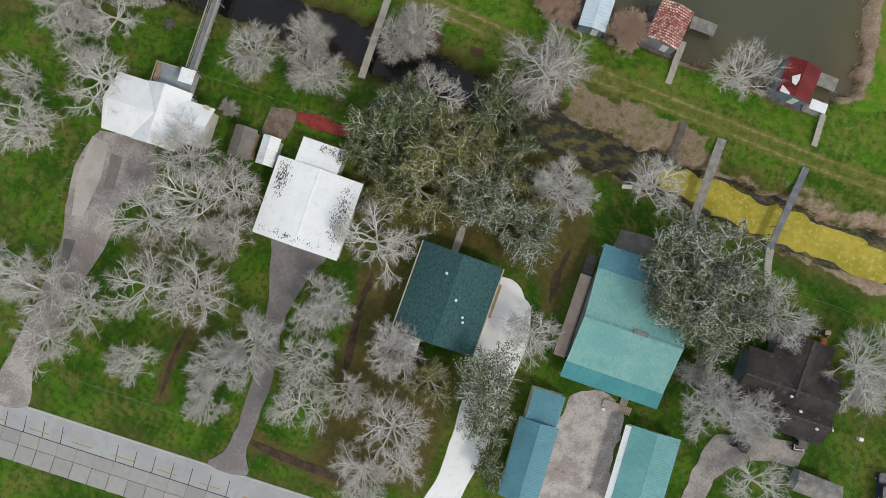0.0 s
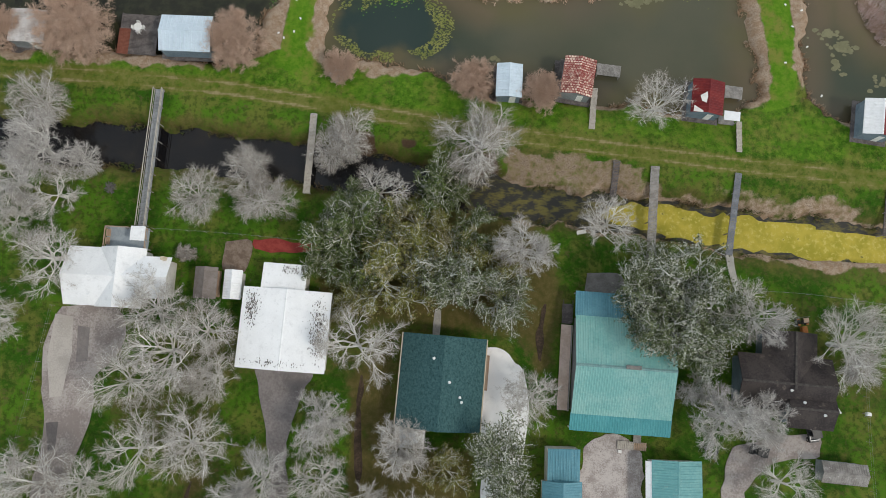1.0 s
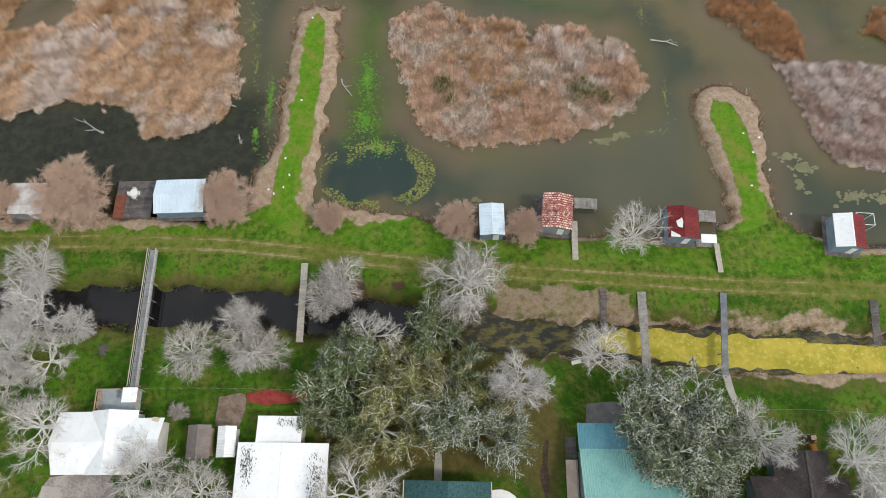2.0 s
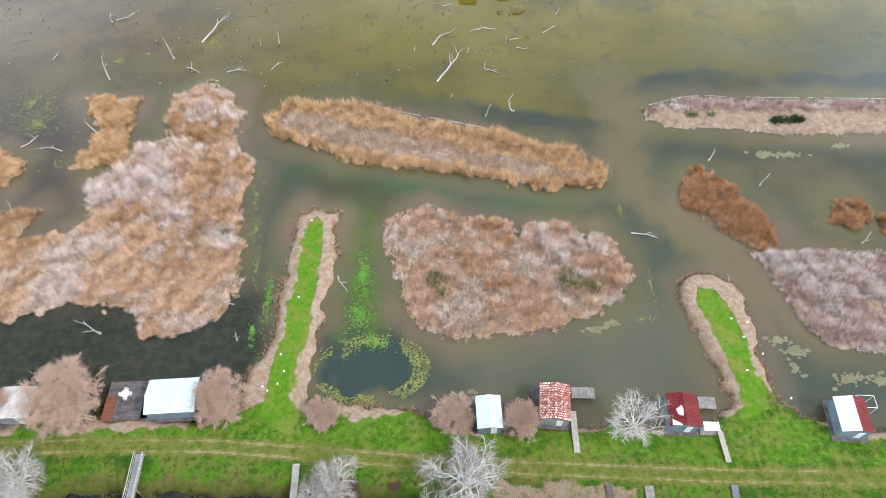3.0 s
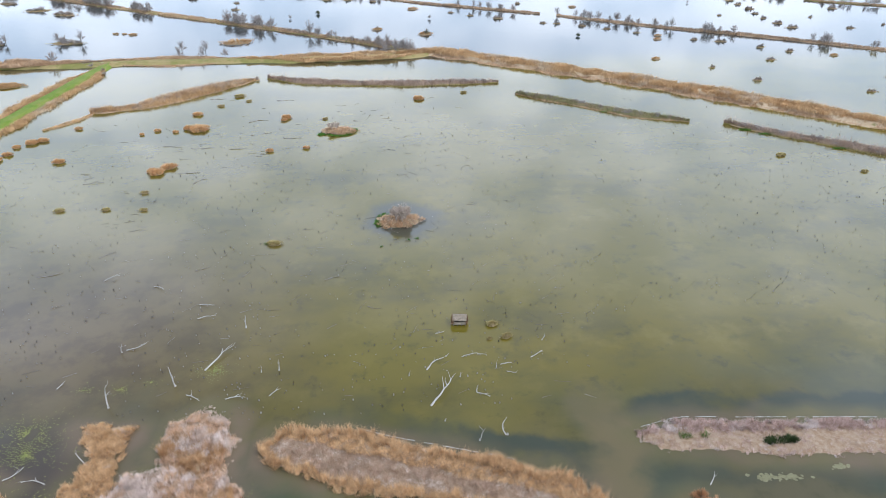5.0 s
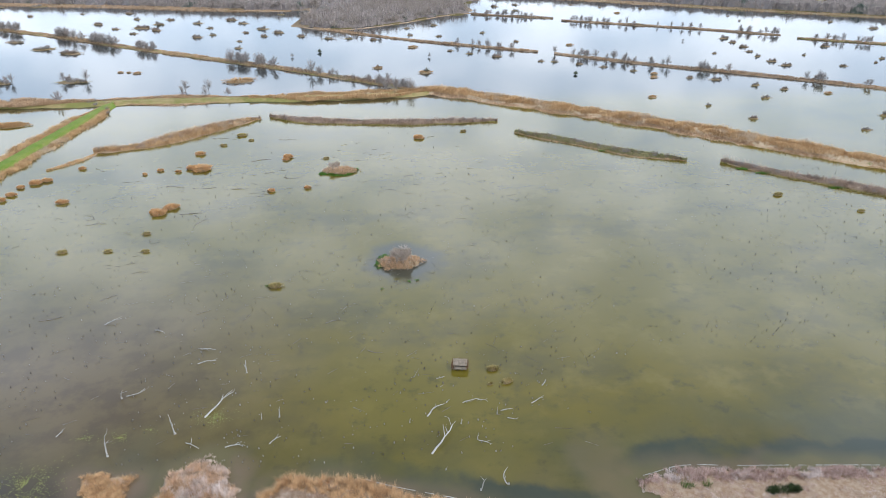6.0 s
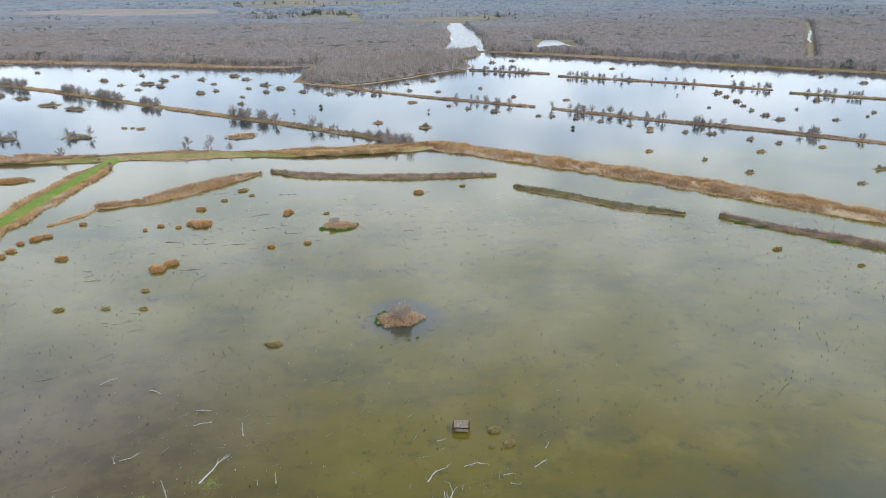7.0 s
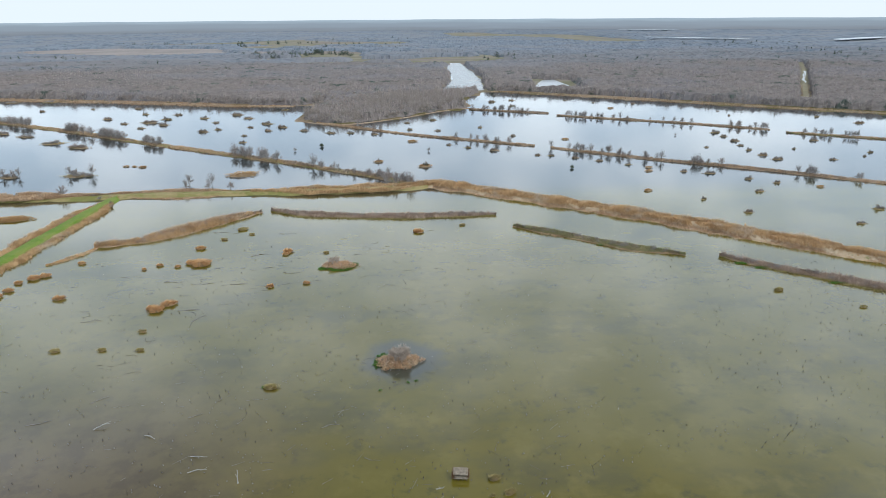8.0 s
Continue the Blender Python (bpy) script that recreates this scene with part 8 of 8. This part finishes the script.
far_green = [far_tree(121, 4.0, 2.2, far_leaf, "low dark evergreen marsh bush", 16, True, 0.1, 0.06, "marsh_bush"), far_tree(122, 4.6, 2.3, far_twig, "low brown leafless marsh bush", 18, False, 0.09, 0.08, "marsh_bush"), far_tree(123, 4.6, 2.2, far_twig2, "low grey leafless marsh bush", 18, False, 0.09, 0.08, "marsh_bush")]
plant_all(far_bare, spots_a, 0.4, 21, 2.4, "trees on the marsh dikes")
plant_all(far_bush, spots_b, 0.3, 22, 2.2, "bushes on the reed islands")
plant_all(far_green, spots_c, 0.3, 23, 2.2, "bushes on the marsh hummocks")


# ---- far woods, fields and horizon ----
def woods_material(name, c1, c2, c3, c4):
    k = Net(name)
    n1, n2, n3 = k.noise(0.004, 5, 0.6), k.noise(0.03, 5, 0.65), k.noise(0.22, 4, 0.7)
    col = k.mix(k.span(n3, 0.40, 0.60), c1, c2)
    col = k.mix(k.span(n1, 0.50, 0.62), col, c3)
    col = k.mix(k.span(n2, 0.57, 0.66), col, c4)
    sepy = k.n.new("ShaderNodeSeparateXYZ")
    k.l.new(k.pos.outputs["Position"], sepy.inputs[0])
    # distance haze painted into the canopy: bluer and paler with growing y
    far_haze = k.span(k.math("ADD", sepy.outputs[1], k.math("MULTIPLY", k.noise(0.0035, 4, 0.6, (0.6, 1.6, 1)), 1500.0)), 1750.0, 3000.0)
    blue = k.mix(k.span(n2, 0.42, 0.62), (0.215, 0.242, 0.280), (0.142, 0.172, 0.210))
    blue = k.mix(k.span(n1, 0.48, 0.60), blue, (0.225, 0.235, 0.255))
    col = k.mix(far_haze, col, blue)
    return k.done(col, 0.95, spec=0.05)


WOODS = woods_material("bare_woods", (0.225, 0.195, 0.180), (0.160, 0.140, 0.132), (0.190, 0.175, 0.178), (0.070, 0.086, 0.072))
STRAW = plain("straw_field", (0.22, 0.195, 0.125), (0.28, 0.245, 0.16), 0.01, 0.95, 12.0, stain=(0.20, 0.20, 0.11))
PLOUGH = plain("fallow_field", (0.24, 0.205, 0.19), (0.30, 0.26, 0.24), 0.008, 0.95, 12.0)
cut_line = [(505, 815), (783, 1276), (900, 1480)]


def wooded(x, y):
    """Where the far woods stand, 0 to 1."""
    d = ramp(depth_in(x, y, FAR_LAND), 4, 16)
    d *= np.where(x > 120, ramp(depth_in(x, y, FAR_LAND), 24, 32), 1.0)
    d *= np.where((x < -180) & (x > -720), ramp(depth_in(x, y, FAR_LAND), 14, 26), 1.0)
    wob = 30 * (soft_noise(x, y, 40, 95) - 0.5)
    for pts in (RIVER, FAR_POND):
        d *= ramp(depth_in(x + wob * 0.4, y, pts), 0.0, -10.0)
    big = 260 * (soft_noise(x, y, 230, 94) - 0.5)
    d *= ramp(depth_in(x + big, y + 0.8 * big, FIELD_A), 0.0, -15.0)
    open_land = ramp(depth_in(x + big, y, [(-420, 1560), (60, 1500), (330, 1750), (260, 2700), (-500, 2700)]), -10, 40) * ramp(soft_noise(x, y * 2.0, 150, 93), 0.44, 0.52)
    d *= 1 - open_land
    far_open = ramp(soft_noise(x, y * 0.6, 420, 92), 0.76, 0.82) * ramp(y, 1900, 2200)
    d *= 1 - far_open
    d *= ramp(depth_in(x, y, [(206, 985), (272, 975), (298, 1150), (235, 1172)]), 2.0, -6.0)
    return d * ramp(line_dist(x, y, cut_line), 7, 10)


def canopy(name, xs, ys, mat, label, tall, seed, cell):
    x, y = np.meshgrid(xs, ys)
    gapx, gapy = np.meshgrid(np.gradient(xs), np.gradient(ys))
    x, y, gapx, gapy = x.ravel(), y.ravel(), gapx.ravel(), gapy.ravel()
    rs = np.random.RandomState(seed)
    x2, y2 = x + rs.uniform(-0.4, 0.4, len(x)) * gapx, y + rs.uniform(-0.4, 0.4, len(x)) * gapy
    w = wooded(x2, y2)
    hh = tall * (0.45 + 0.35 * soft_noise(x2, y2, cell, seed) + 0.35 * rs.uniform(0, 1, len(x)) + 0.25 * soft_noise(x2, y2, cell * 9, seed + 1))
    hh = hh * (1 - 0.4 * ramp(line_dist(x2, y2, [(-60, 735), (20, 800), (60, 900)]), 110, 60))
    z = np.where(w > 0.25, hh * w, -2.5)
    n, m = len(xs), len(ys)
    ix = np.arange(n * m).reshape(m, n)
    q = np.stack([ix[:-1, :-1], ix[:-1, 1:], ix[1:, 1:], ix[1:, :-1]], -1).reshape(-1, 4)
    keep = (z[q] > -2).any(1)
    return single(name, arrays(name, np.stack([x2, y2, z], -1), q[keep], mat), None, label, "woods", kind="stuff")


def spread(lo, hi, step, grow, most, start=None):
    out, s = [lo], step
    while out[-1] < hi:
        if start is None or out[-1] > start:
            s = min(s * grow, most)
        out.append(out[-1] + s)
    return np.array(out)


side = spread(0, 4000, 5.5, 1.03, 60, 1150)
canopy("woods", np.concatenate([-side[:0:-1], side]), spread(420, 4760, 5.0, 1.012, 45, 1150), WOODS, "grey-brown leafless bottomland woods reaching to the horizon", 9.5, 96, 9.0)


def thicket(name, models, spots, seed, std, label, mat):
    """Too many trees to count, joined: copies of the models' meshes in one object."""
    rs = np.random.RandomState(seed)
    vs, fs, n = [], [], 0
    for k, m in enumerate(models):
        for o in m.children:
            co = np.empty(len(o.data.vertices) * 3, np.float32)
            o.data.vertices.foreach_get("co", co)
            co = co.reshape(-1, 3)
            c = o.data.polygons[0].loop_total
            ix = np.empty(len(o.data.loops), np.int32)
            o.data.loops.foreach_get("vertex_index", ix)
            ix = ix.reshape(-1, c)
            tri = ix if c == 3 else np.concatenate([ix[:, :3], ix[:, [0, 2, 3]]])
            for x, y, r in spots[k::len(models)]:
                a, s = 0.7 * x + y, r / std
                p, d = math.cos(a) * s, math.sin(a) * s
                vs.append(np.stack([co[:, 0] * p - co[:, 1] * d + x, co[:, 0] * d + co[:, 1] * p + y, co[:, 2] * s * (1 + 0.15 * math.sin(x)) + 0.3], -1))
                fs.append(tri + n)
                n += len(co)
    for m in models:
        for o in (*m.children_recursive, m):
            bpy.data.objects.remove(o)
    return single(name, arrays(name, np.concatenate(vs), np.concatenate(fs), mat), None, label, "woods", kind="stuff")


# upright tops that break the canopy of the nearer woods
rs = np.random.RandomState(99)
x, y = rs.uniform(-900, 1000, 150000), 560 + 900 * rs.beta(1.0, 1.5, 150000)
ok = wooded(x, y) > 0.3
x, y = x[ok][:56000], y[ok][:56000]
v, f = blades(x, y, 0.5, 11.5 * (0.7 + 0.45 * soft_noise(x, y, 12, 3) + 0.25 * soft_noise(x, y, 70, 4)), 0.26, 0.24, rs, 4)
single("tree_tops", arrays("tree_tops", v, f, bark("woods_tops", (0.50, 0.435, 0.405), (0.27, 0.235, 0.22))), None, "bare tops of countless far trees", "woods", kind="stuff")
point = [p for p in zip(rs.uniform(-110, 92, 5200), rs.uniform(700, 960, 5200)) if wooded(np.array([p[0]]), np.array([p[1]]))[0] > 0.15][:640]
big = [far_tree(131 + i, 12.0, 4.2, far_twig if i else far_twig2, "tall leafless tree of the wooded point", 26, False, 0.09, 0.22) for i in range(3)]
thicket("woods_point", big, [(a, b, rs.choice((2.0, 2.6, 3.0, 3.6, 4.2))) for a, b in point], 24, 3.8, "leafless trees crowding the wooded point", bark("point_twigs", (0.50, 0.435, 0.385), (0.32, 0.275, 0.24)))
edge = []
for pts, n in (([(-714, 1046), (-527, 984), (-323, 930), (-207, 890), (-121, 866)], 160), ([(130, 990), (162, 990), (294, 905), (403, 822), (527, 735), (621, 672), (900, 540)], 150)):
    a, b, _ = along(pts, n, 30, rs)
    edge += [(p, q, rs.uniform(2.4, 3.8)) for p, q in zip(a, b)]
big2 = [far_tree(141 + i, 11.0, 3.4, far_twig2 if i else far_twig, "leafless tree at the edge of the far woods", 18, False, 0.1) for i in range(2)]
thicket("woods_edge", big2, edge, 25, 3.4, "line of leafless trees at the edge of the far woods", bark("edge_twigs", (0.44, 0.39, 0.36), (0.27, 0.235, 0.215)))


# dark evergreen groves among the far bare woods and pastures
grove = []
for cx, cy, sx, sy, n in ((-840, 1780, 90, 60, 26), (-730, 1420, 50, 40, 12), (-1040, 2700, 160, 60, 14), (-815, 2680, 120, 50, 14), (-617, 2540, 110, 50, 16), (-364, 1930, 60, 50, 22), (-277, 1900, 60, 60, 26), (-214, 2062, 70, 70, 20),
                          (-126, 1952, 40, 60, 12), (-314, 1378, 7, 7, 3), (980, 2158, 150, 120, 26), (1228, 2274, 150, 120, 22), (1150, 1832, 120, 100, 26), (1075, 1579, 100, 90, 22), (-428, 2859, 200, 70, 14), (-100, 2500, 200, 90, 20),
                          (60, 3060, 260, 90, 16), (330, 1700, 120, 160, 16), (600, 1500, 160, 140, 16), (-560, 1500, 140, 80, 14)):
    grove += [(rs.normal(cx, sx * 0.7), rs.normal(cy, sy * 0.7), rs.uniform(2.6, 4.4)) for _ in range(n)]
big3 = [far_tree(151 + i, 12.5, 5.0, far_leaf, "evergreen tree in the far country", 16, True, 0.1, 0.12) for i in range(2)]
thicket("evergreen_groves", big3, grove, 26, 2.9, "dark evergreen groves among the far bare woods", leafage("grove_leaves", (0.065, 0.085, 0.07), (0.105, 0.13, 0.10), (0.15, 0.165, 0.13), 0.7))


def field(name, pts, z, mat, label):
    return sheet(name, pts, z, mat, label, "field", "structure", 25.0, 14.0 if "field" in name else 4.0, 8)


for pts, w, mat, lab in (([(-760, 1052), (-527, 980), (-443, 956), (-323, 921), (-207, 879), (-121, 857)], 34, dike_brown, "tan reed flat along the far shore"),
                         ([(140, 985), (165, 978), (294, 887), (403, 804), (527, 716), (640, 640), (1000, 470)], 20, STRAW, "grassy levee along the far woods"),
                         ([(-104, 736), (-57, 703), (1, 736), (53, 790), (92, 815)], 8, dike_brown, "low shore of the wooded point")):
    dike("far_shore", pts, w * 0.6, 0.5, mat, lab, uneven=0.5)
    if w > 9:
        reed_belt("shore_belt", pts, w, 1.3, belt_brown, "low tan reeds along the far shore", 0.45, 95 + w, None, 0.2, 0.3)
dike("cleared_line", cut_line, 14, 0.9, STRAW, "straight grassy clearing through the woods")
# pale base colour stands in for sky reflected on far water
far_water = plain("painted_sheen_water", (0.36, 0.385, 0.40), (0.42, 0.44, 0.455), 0.01, 0.3, spec=0.5)
field("field_1", [(-1250, 2000), (-400, 1900), (-450, 2480), (-1300, 2520)], 0.75, PLOUGH, "bare pinkish fallow field among woods")
field("water_river", RIVER, 0.06, plain("silty_river", (0.20, 0.19, 0.17), (0.24, 0.225, 0.20), 0.02, 0.25, spec=0.4), "pale silty river bend between woods")
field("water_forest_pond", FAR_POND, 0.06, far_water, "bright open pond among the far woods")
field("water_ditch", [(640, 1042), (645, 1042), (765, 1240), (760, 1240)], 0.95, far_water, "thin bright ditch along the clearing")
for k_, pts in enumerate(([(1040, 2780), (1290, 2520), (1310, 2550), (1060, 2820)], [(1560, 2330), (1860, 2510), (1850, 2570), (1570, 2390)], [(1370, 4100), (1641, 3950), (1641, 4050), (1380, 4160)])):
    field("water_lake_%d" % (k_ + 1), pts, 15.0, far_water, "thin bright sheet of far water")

# plain glowing backdrop at the rim, distance haze painted into its colour
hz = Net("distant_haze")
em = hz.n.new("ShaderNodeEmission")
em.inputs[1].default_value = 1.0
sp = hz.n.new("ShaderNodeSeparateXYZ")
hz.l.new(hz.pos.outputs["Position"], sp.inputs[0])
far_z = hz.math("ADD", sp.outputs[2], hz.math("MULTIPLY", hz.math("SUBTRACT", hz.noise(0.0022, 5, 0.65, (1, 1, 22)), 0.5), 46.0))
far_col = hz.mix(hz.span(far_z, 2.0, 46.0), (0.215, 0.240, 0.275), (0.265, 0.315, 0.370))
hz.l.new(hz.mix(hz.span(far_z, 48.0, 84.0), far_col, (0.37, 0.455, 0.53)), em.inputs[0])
hz.l.new(em.outputs[0], hz.n["Material Output"].inputs[0])
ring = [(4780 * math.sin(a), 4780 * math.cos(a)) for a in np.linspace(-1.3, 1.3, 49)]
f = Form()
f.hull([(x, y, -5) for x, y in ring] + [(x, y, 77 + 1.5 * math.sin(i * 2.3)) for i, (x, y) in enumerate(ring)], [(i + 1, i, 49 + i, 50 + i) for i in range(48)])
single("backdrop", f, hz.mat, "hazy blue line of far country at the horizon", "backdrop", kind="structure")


# ---- fences, vehicles and clutter in the yards ----
wire_mat = plain("dull_wire", (0.17, 0.18, 0.17), (0.24, 0.25, 0.24), 2.0, 0.6)


def fence(pts, label, tall=1.2, gap=2.4, wire=True):
    line = smooth_line(pts, gap)
    b = thing("wire_fence", (*line[0], GZ), 0, label, "fence")
    x0, y0 = line[0]
    for x, y in line:
        part("post", Form().rod((x - x0, y - y0, -0.3), (x - x0, y - y0, tall), 0.03), wood_grey, b)
    if wire:
        for z in (tall * 0.95, tall * 0.55):
            f = Form()
            for (ax, ay), (bx, by) in zip(line, line[1:]):
                f.rod((ax - x0, ay - y0, z), (bx - x0, by - y0, z), 0.009, 0.009, 4)
            part("wire", f, wire_mat, b)
    return b


fence([(-55.6, 14), (-57.0, 4), (-58.5, -6), (-59.5, -20)], "wire fence along the lawn's edge")
fence([(-43.2, 24.8), (-33.5, 24.5), (-21.1, 23.8)], "dark wire fence behind the garden")
fence([(39.8, 19.2), (45.7, 19.0), (52.6, 18.3), (62, 17.4)], "wire fence across the back lawn")
fence([(52.8, 8), (52.8, 3.1), (53.0, -3.8), (53.4, -12)], "wire fence beside the dark-roofed house")
fence([(-52, -18.6), (-40, -19.0), (-28, -19.4)], "low wire fence along the roadside verge", 0.9)

paint_navy = plain("dark_car_paint", (0.02, 0.03, 0.045), (0.03, 0.04, 0.06), 1.0, 0.25, spec=0.5)
paint_black = plain("black_cart_paint", (0.02, 0.02, 0.022), (0.035, 0.035, 0.037), 1.0, 0.35, spec=0.5)
paint_orange = plain("faded_orange_paint", (0.38, 0.13, 0.035), (0.46, 0.19, 0.06), 1.5, 0.6)


def wheels(ob, xs, ys, r, w):
    for x in xs:
        for y in ys:
            t = part("wheel", Form().rod((x - w / 2, y, r), (x + w / 2, y, r), r, r, 14), black_rubber, ob)
            part("rim", Form().rod((x - w / 2 - 0.01, y, r), (x + w / 2 + 0.01, y, r), r * 0.5, r * 0.5, 10), steel, t)


def cart(at, turn, label):
    c = thing("utility_cart", (*at, GZ + 0.04), turn, label, "cart", "carts by the driveway")
    part("body", Form().box((0, 0, 0.55), (1.2, 2.4, 0.35)).box((0, 0.95, 0.75), (1.1, 0.6, 0.3)), paint_black, c)
    part("cargo_bed", Form().box((0, -0.9, 0.8), (1.2, 0.08, 0.3)).box((-0.56, -0.6, 0.8), (0.08, 0.7, 0.3)).box((0.56, -0.6, 0.8), (0.08, 0.7, 0.3)), steel, c)
    part("seat", Form().box((0, 0.0, 0.85), (1.1, 0.45, 0.16)).box((0, -0.22, 1.1), (1.1, 0.1, 0.4)), black_rubber, c)
    part("roof", Form().box((0, 0.1, 1.85), (1.2, 1.3, 0.06)), paint_black, c)
    for x in (-0.55, 0.55):
        for y in (-0.35, 0.62):
            part("roof_post", Form().rod((x, y, 0.7), (x, y, 1.84), 0.03), steel, c)
    wheels(c, (-0.6, 0.6), (-0.8, 0.85), 0.3, 0.22)
    return c


cart((38.4, -1.7), 75, "black utility cart parked on the driveway")
cart((45.4, 0.8), 10, "black utility cart parked beside the dark-roofed house")
tr = thing("trailer", (32.2, -1.9, GZ), -20, "small open steel trailer frame on the grass", "trailer")
part("frame", Form().box((0, 0.9, 0.5), (1.4, 0.1, 0.1)).box((0, -0.9, 0.5), (1.4, 0.1, 0.1)).box((-0.65, 0, 0.5), (0.1, 1.8, 0.1)).box((0.65, 0, 0.5), (0.1, 1.8, 0.1)).box((0, 0, 0.5), (0.1, 1.8, 0.1)), wire_mat, tr)
part("drawbar", Form().rod((0, 0.9, 0.5), (0, 2.1, 0.35), 0.05), steel, tr)
wheels(tr, (-0.8, 0.8), (0,), 0.3, 0.18)
tc = thing("garden_tractor", (44.7, 14.7, GZ), 8, "faded orange garden tractor with a tan canopy", "tractor")
part("hood", Form().box((0, -0.7, 0.75), (0.75, 1.3, 0.55)).box((0, -0.7, 1.05), (0.6, 1.2, 0.1)), paint_orange, tc)
part("seat", Form().box((0, 0.5, 0.85), (0.5, 0.45, 0.12)).box((0, 0.72, 1.1), (0.5, 0.1, 0.4)), black_rubber, tc)
part("fender", Form().box((-0.55, 0.55, 0.85), (0.3, 0.9, 0.1)).box((0.55, 0.55, 0.85), (0.3, 0.9, 0.1)), paint_orange, tc)
part("canopy", Form().box((0, 0.75, 1.75), (0.7, 0.6, 0.08)), wood_tan, tc)
for x in (-0.42, 0.42):
    part("canopy_post", Form().rod((x, 1.2, 0.6), (x, 1.2, 1.88), 0.035), steel, tc)
wheels(tc, (-0.55, 0.55), (0.6,), 0.5, 0.3)
wheels(tc, (-0.5, 0.5), (-1.05,), 0.3, 0.2)
car = thing("car", (57.6, -2.2, GZ), 12, "dark blue pickup parked on the lawn", "car")
part("body", Form().box((0, 0, 0.75), (1.85, 5.0, 0.65)).box((0, 1.6, 1.05), (1.7, 1.5, 0.12)), paint_navy, car)
part("cabin", Form().box((0, 0.2, 1.35), (1.6, 1.7, 0.6)), glass_dark, car)
part("cabin_roof", Form().box((0, 0.2, 1.68), (1.5, 1.4, 0.08)), paint_navy, car)
part("bed_wall", Form().box((-0.86, -1.6, 1.15), (0.1, 1.7, 0.3)).box((0.86, -1.6, 1.15), (0.1, 1.7, 0.3)).box((0, -2.44, 1.15), (1.8, 0.08, 0.3)), paint_navy, car)
wheels(car, (-0.85, 0.85), (-1.5, 1.6), 0.37, 0.24)
bn = thing("garden_bench", (15.0, 26.4, GZ), 12, "small white bench on the lawn beside a bare tree", "bench")
part("seat", Form().box((0, 0, 0.45), (1.3, 0.45, 0.06)), trim_mat, bn)
part("backrest", Form().box((0, 0.22, 0.72), (1.3, 0.06, 0.45)), trim_mat, bn)
for x in (-0.55, 0.55):
    part("leg", Form().box((x, 0, 0.22), (0.07, 0.4, 0.45)), trim_mat, bn)
bx = thing("meter_box", (52.6, 3.5, GZ), 0, "grey utility box on a post by the fence", "utility box")
part("box", Form().box((0, 0, 1.1), (0.55, 0.45, 0.6)), vent_white, bx)
part("post", Form().box((0, 0, 0.4), (0.12, 0.12, 1.0)), wood_grey, bx)
kb = thing("plank", (49.3, 3.9, GZ), 35, "pale plank lying on the lawn", "plank")
part("board", Form().box((0, 0, 0.05), (0.22, 1.3, 0.08)), trim_mat, kb)
# bait buckets and marker posts on the green spit
for i, (x, y) in enumerate(((-22.6, 84.2), (-23.9, 68.8), (-28.3, 53.7), (-26.0, 58.8), (-26.1, 54.0), (-27.5, 53.0), (-25.3, 56.0), (44.3, 60.8), (45.2, 57.5), (44.0, 52.0), (46.6, 60.0), (47.2, 54.5), (48.9, 47.2))):
    f = Form().box((0, 0, 0.22), (0.34, 0.22, 0.08), 20 * i).box((0, 0, 0.1), (0.12, 0.12, 0.26))
    p = tagged(new("marker_board", f.mesh("marker_board", trim_mat)), "small white marker board on the grass spit", "marker", "white markers on the spits")
    p.location = (x, y, 0.75 if y > 50 else 0.9)
# burn pile
f = Form()
rb = random.Random(5)
for _ in range(26):
    a, e = rb.uniform(0, 6.28), rb.uniform(0.05, 0.6)
    f.rod((-0.8 * math.cos(a), -0.8 * math.sin(a), 0.1), (0.8 * math.cos(a + 0.4), 0.8 * math.sin(a + 0.4), 0.2 + e), 0.05, 0.03, 5)
p = tagged(new("burn_pile", f.mesh("burn_pile", bark("charred_sticks", (0.12, 0.11, 0.11), (0.2, 0.19, 0.18)))), "round grey pile of sticks on the lawn", "stick pile")
p.location = (-49.7, 30.3, 0.95)
# fallen leaves on the broad white roof
rs = np.random.RandomState(8)
lx = np.concatenate([rs.normal(-4.5, 0.5, 260), rs.normal(4.4, 0.55, 340), rs.normal(-2, 2.5, 90), rs.uniform(-1, 2, 90)])
ly = np.concatenate([rs.normal(2.6, 1.2, 260), rs.normal(0.2, 1.9, 340), rs.normal(-4.4, 0.3, 90), rs.normal(7.9, 0.4, 90)])
vs, fs = [], []
for x, y in zip(lx, ly):
    if abs(x) > 5.3 or y < -4.8:
        continue
    zz = 3.5 - 0.6 * abs(x) / 5.5 + 0.03 if y < 4.9 else 3.0 - 0.075 * (y - 4.6) + 0.03
    b, s = len(vs), rs.uniform(0.035, 0.13)
    for i in range(6):
        q = s * rs.uniform(0.5, 1.2)
        vs.append((x + q * 0.6 * math.cos(i * 1.047), y + q * 1.3 * math.sin(i * 1.047), zz + 0.02 * rs.uniform()))
    fs.append(tuple(range(b, b + 6)))
lv = tagged(new("leaf_litter", arrays("leaf_litter", vs, fs, plain("wet_leaves", (0.07, 0.06, 0.055), (0.14, 0.125, 0.115), 3.0))), "dark wet leaf litter lying on the white roof", "leaves", kind="stuff")
lv.matrix_world = pose(-24.1, 11.8, GZ, 0, 0, -2.6)
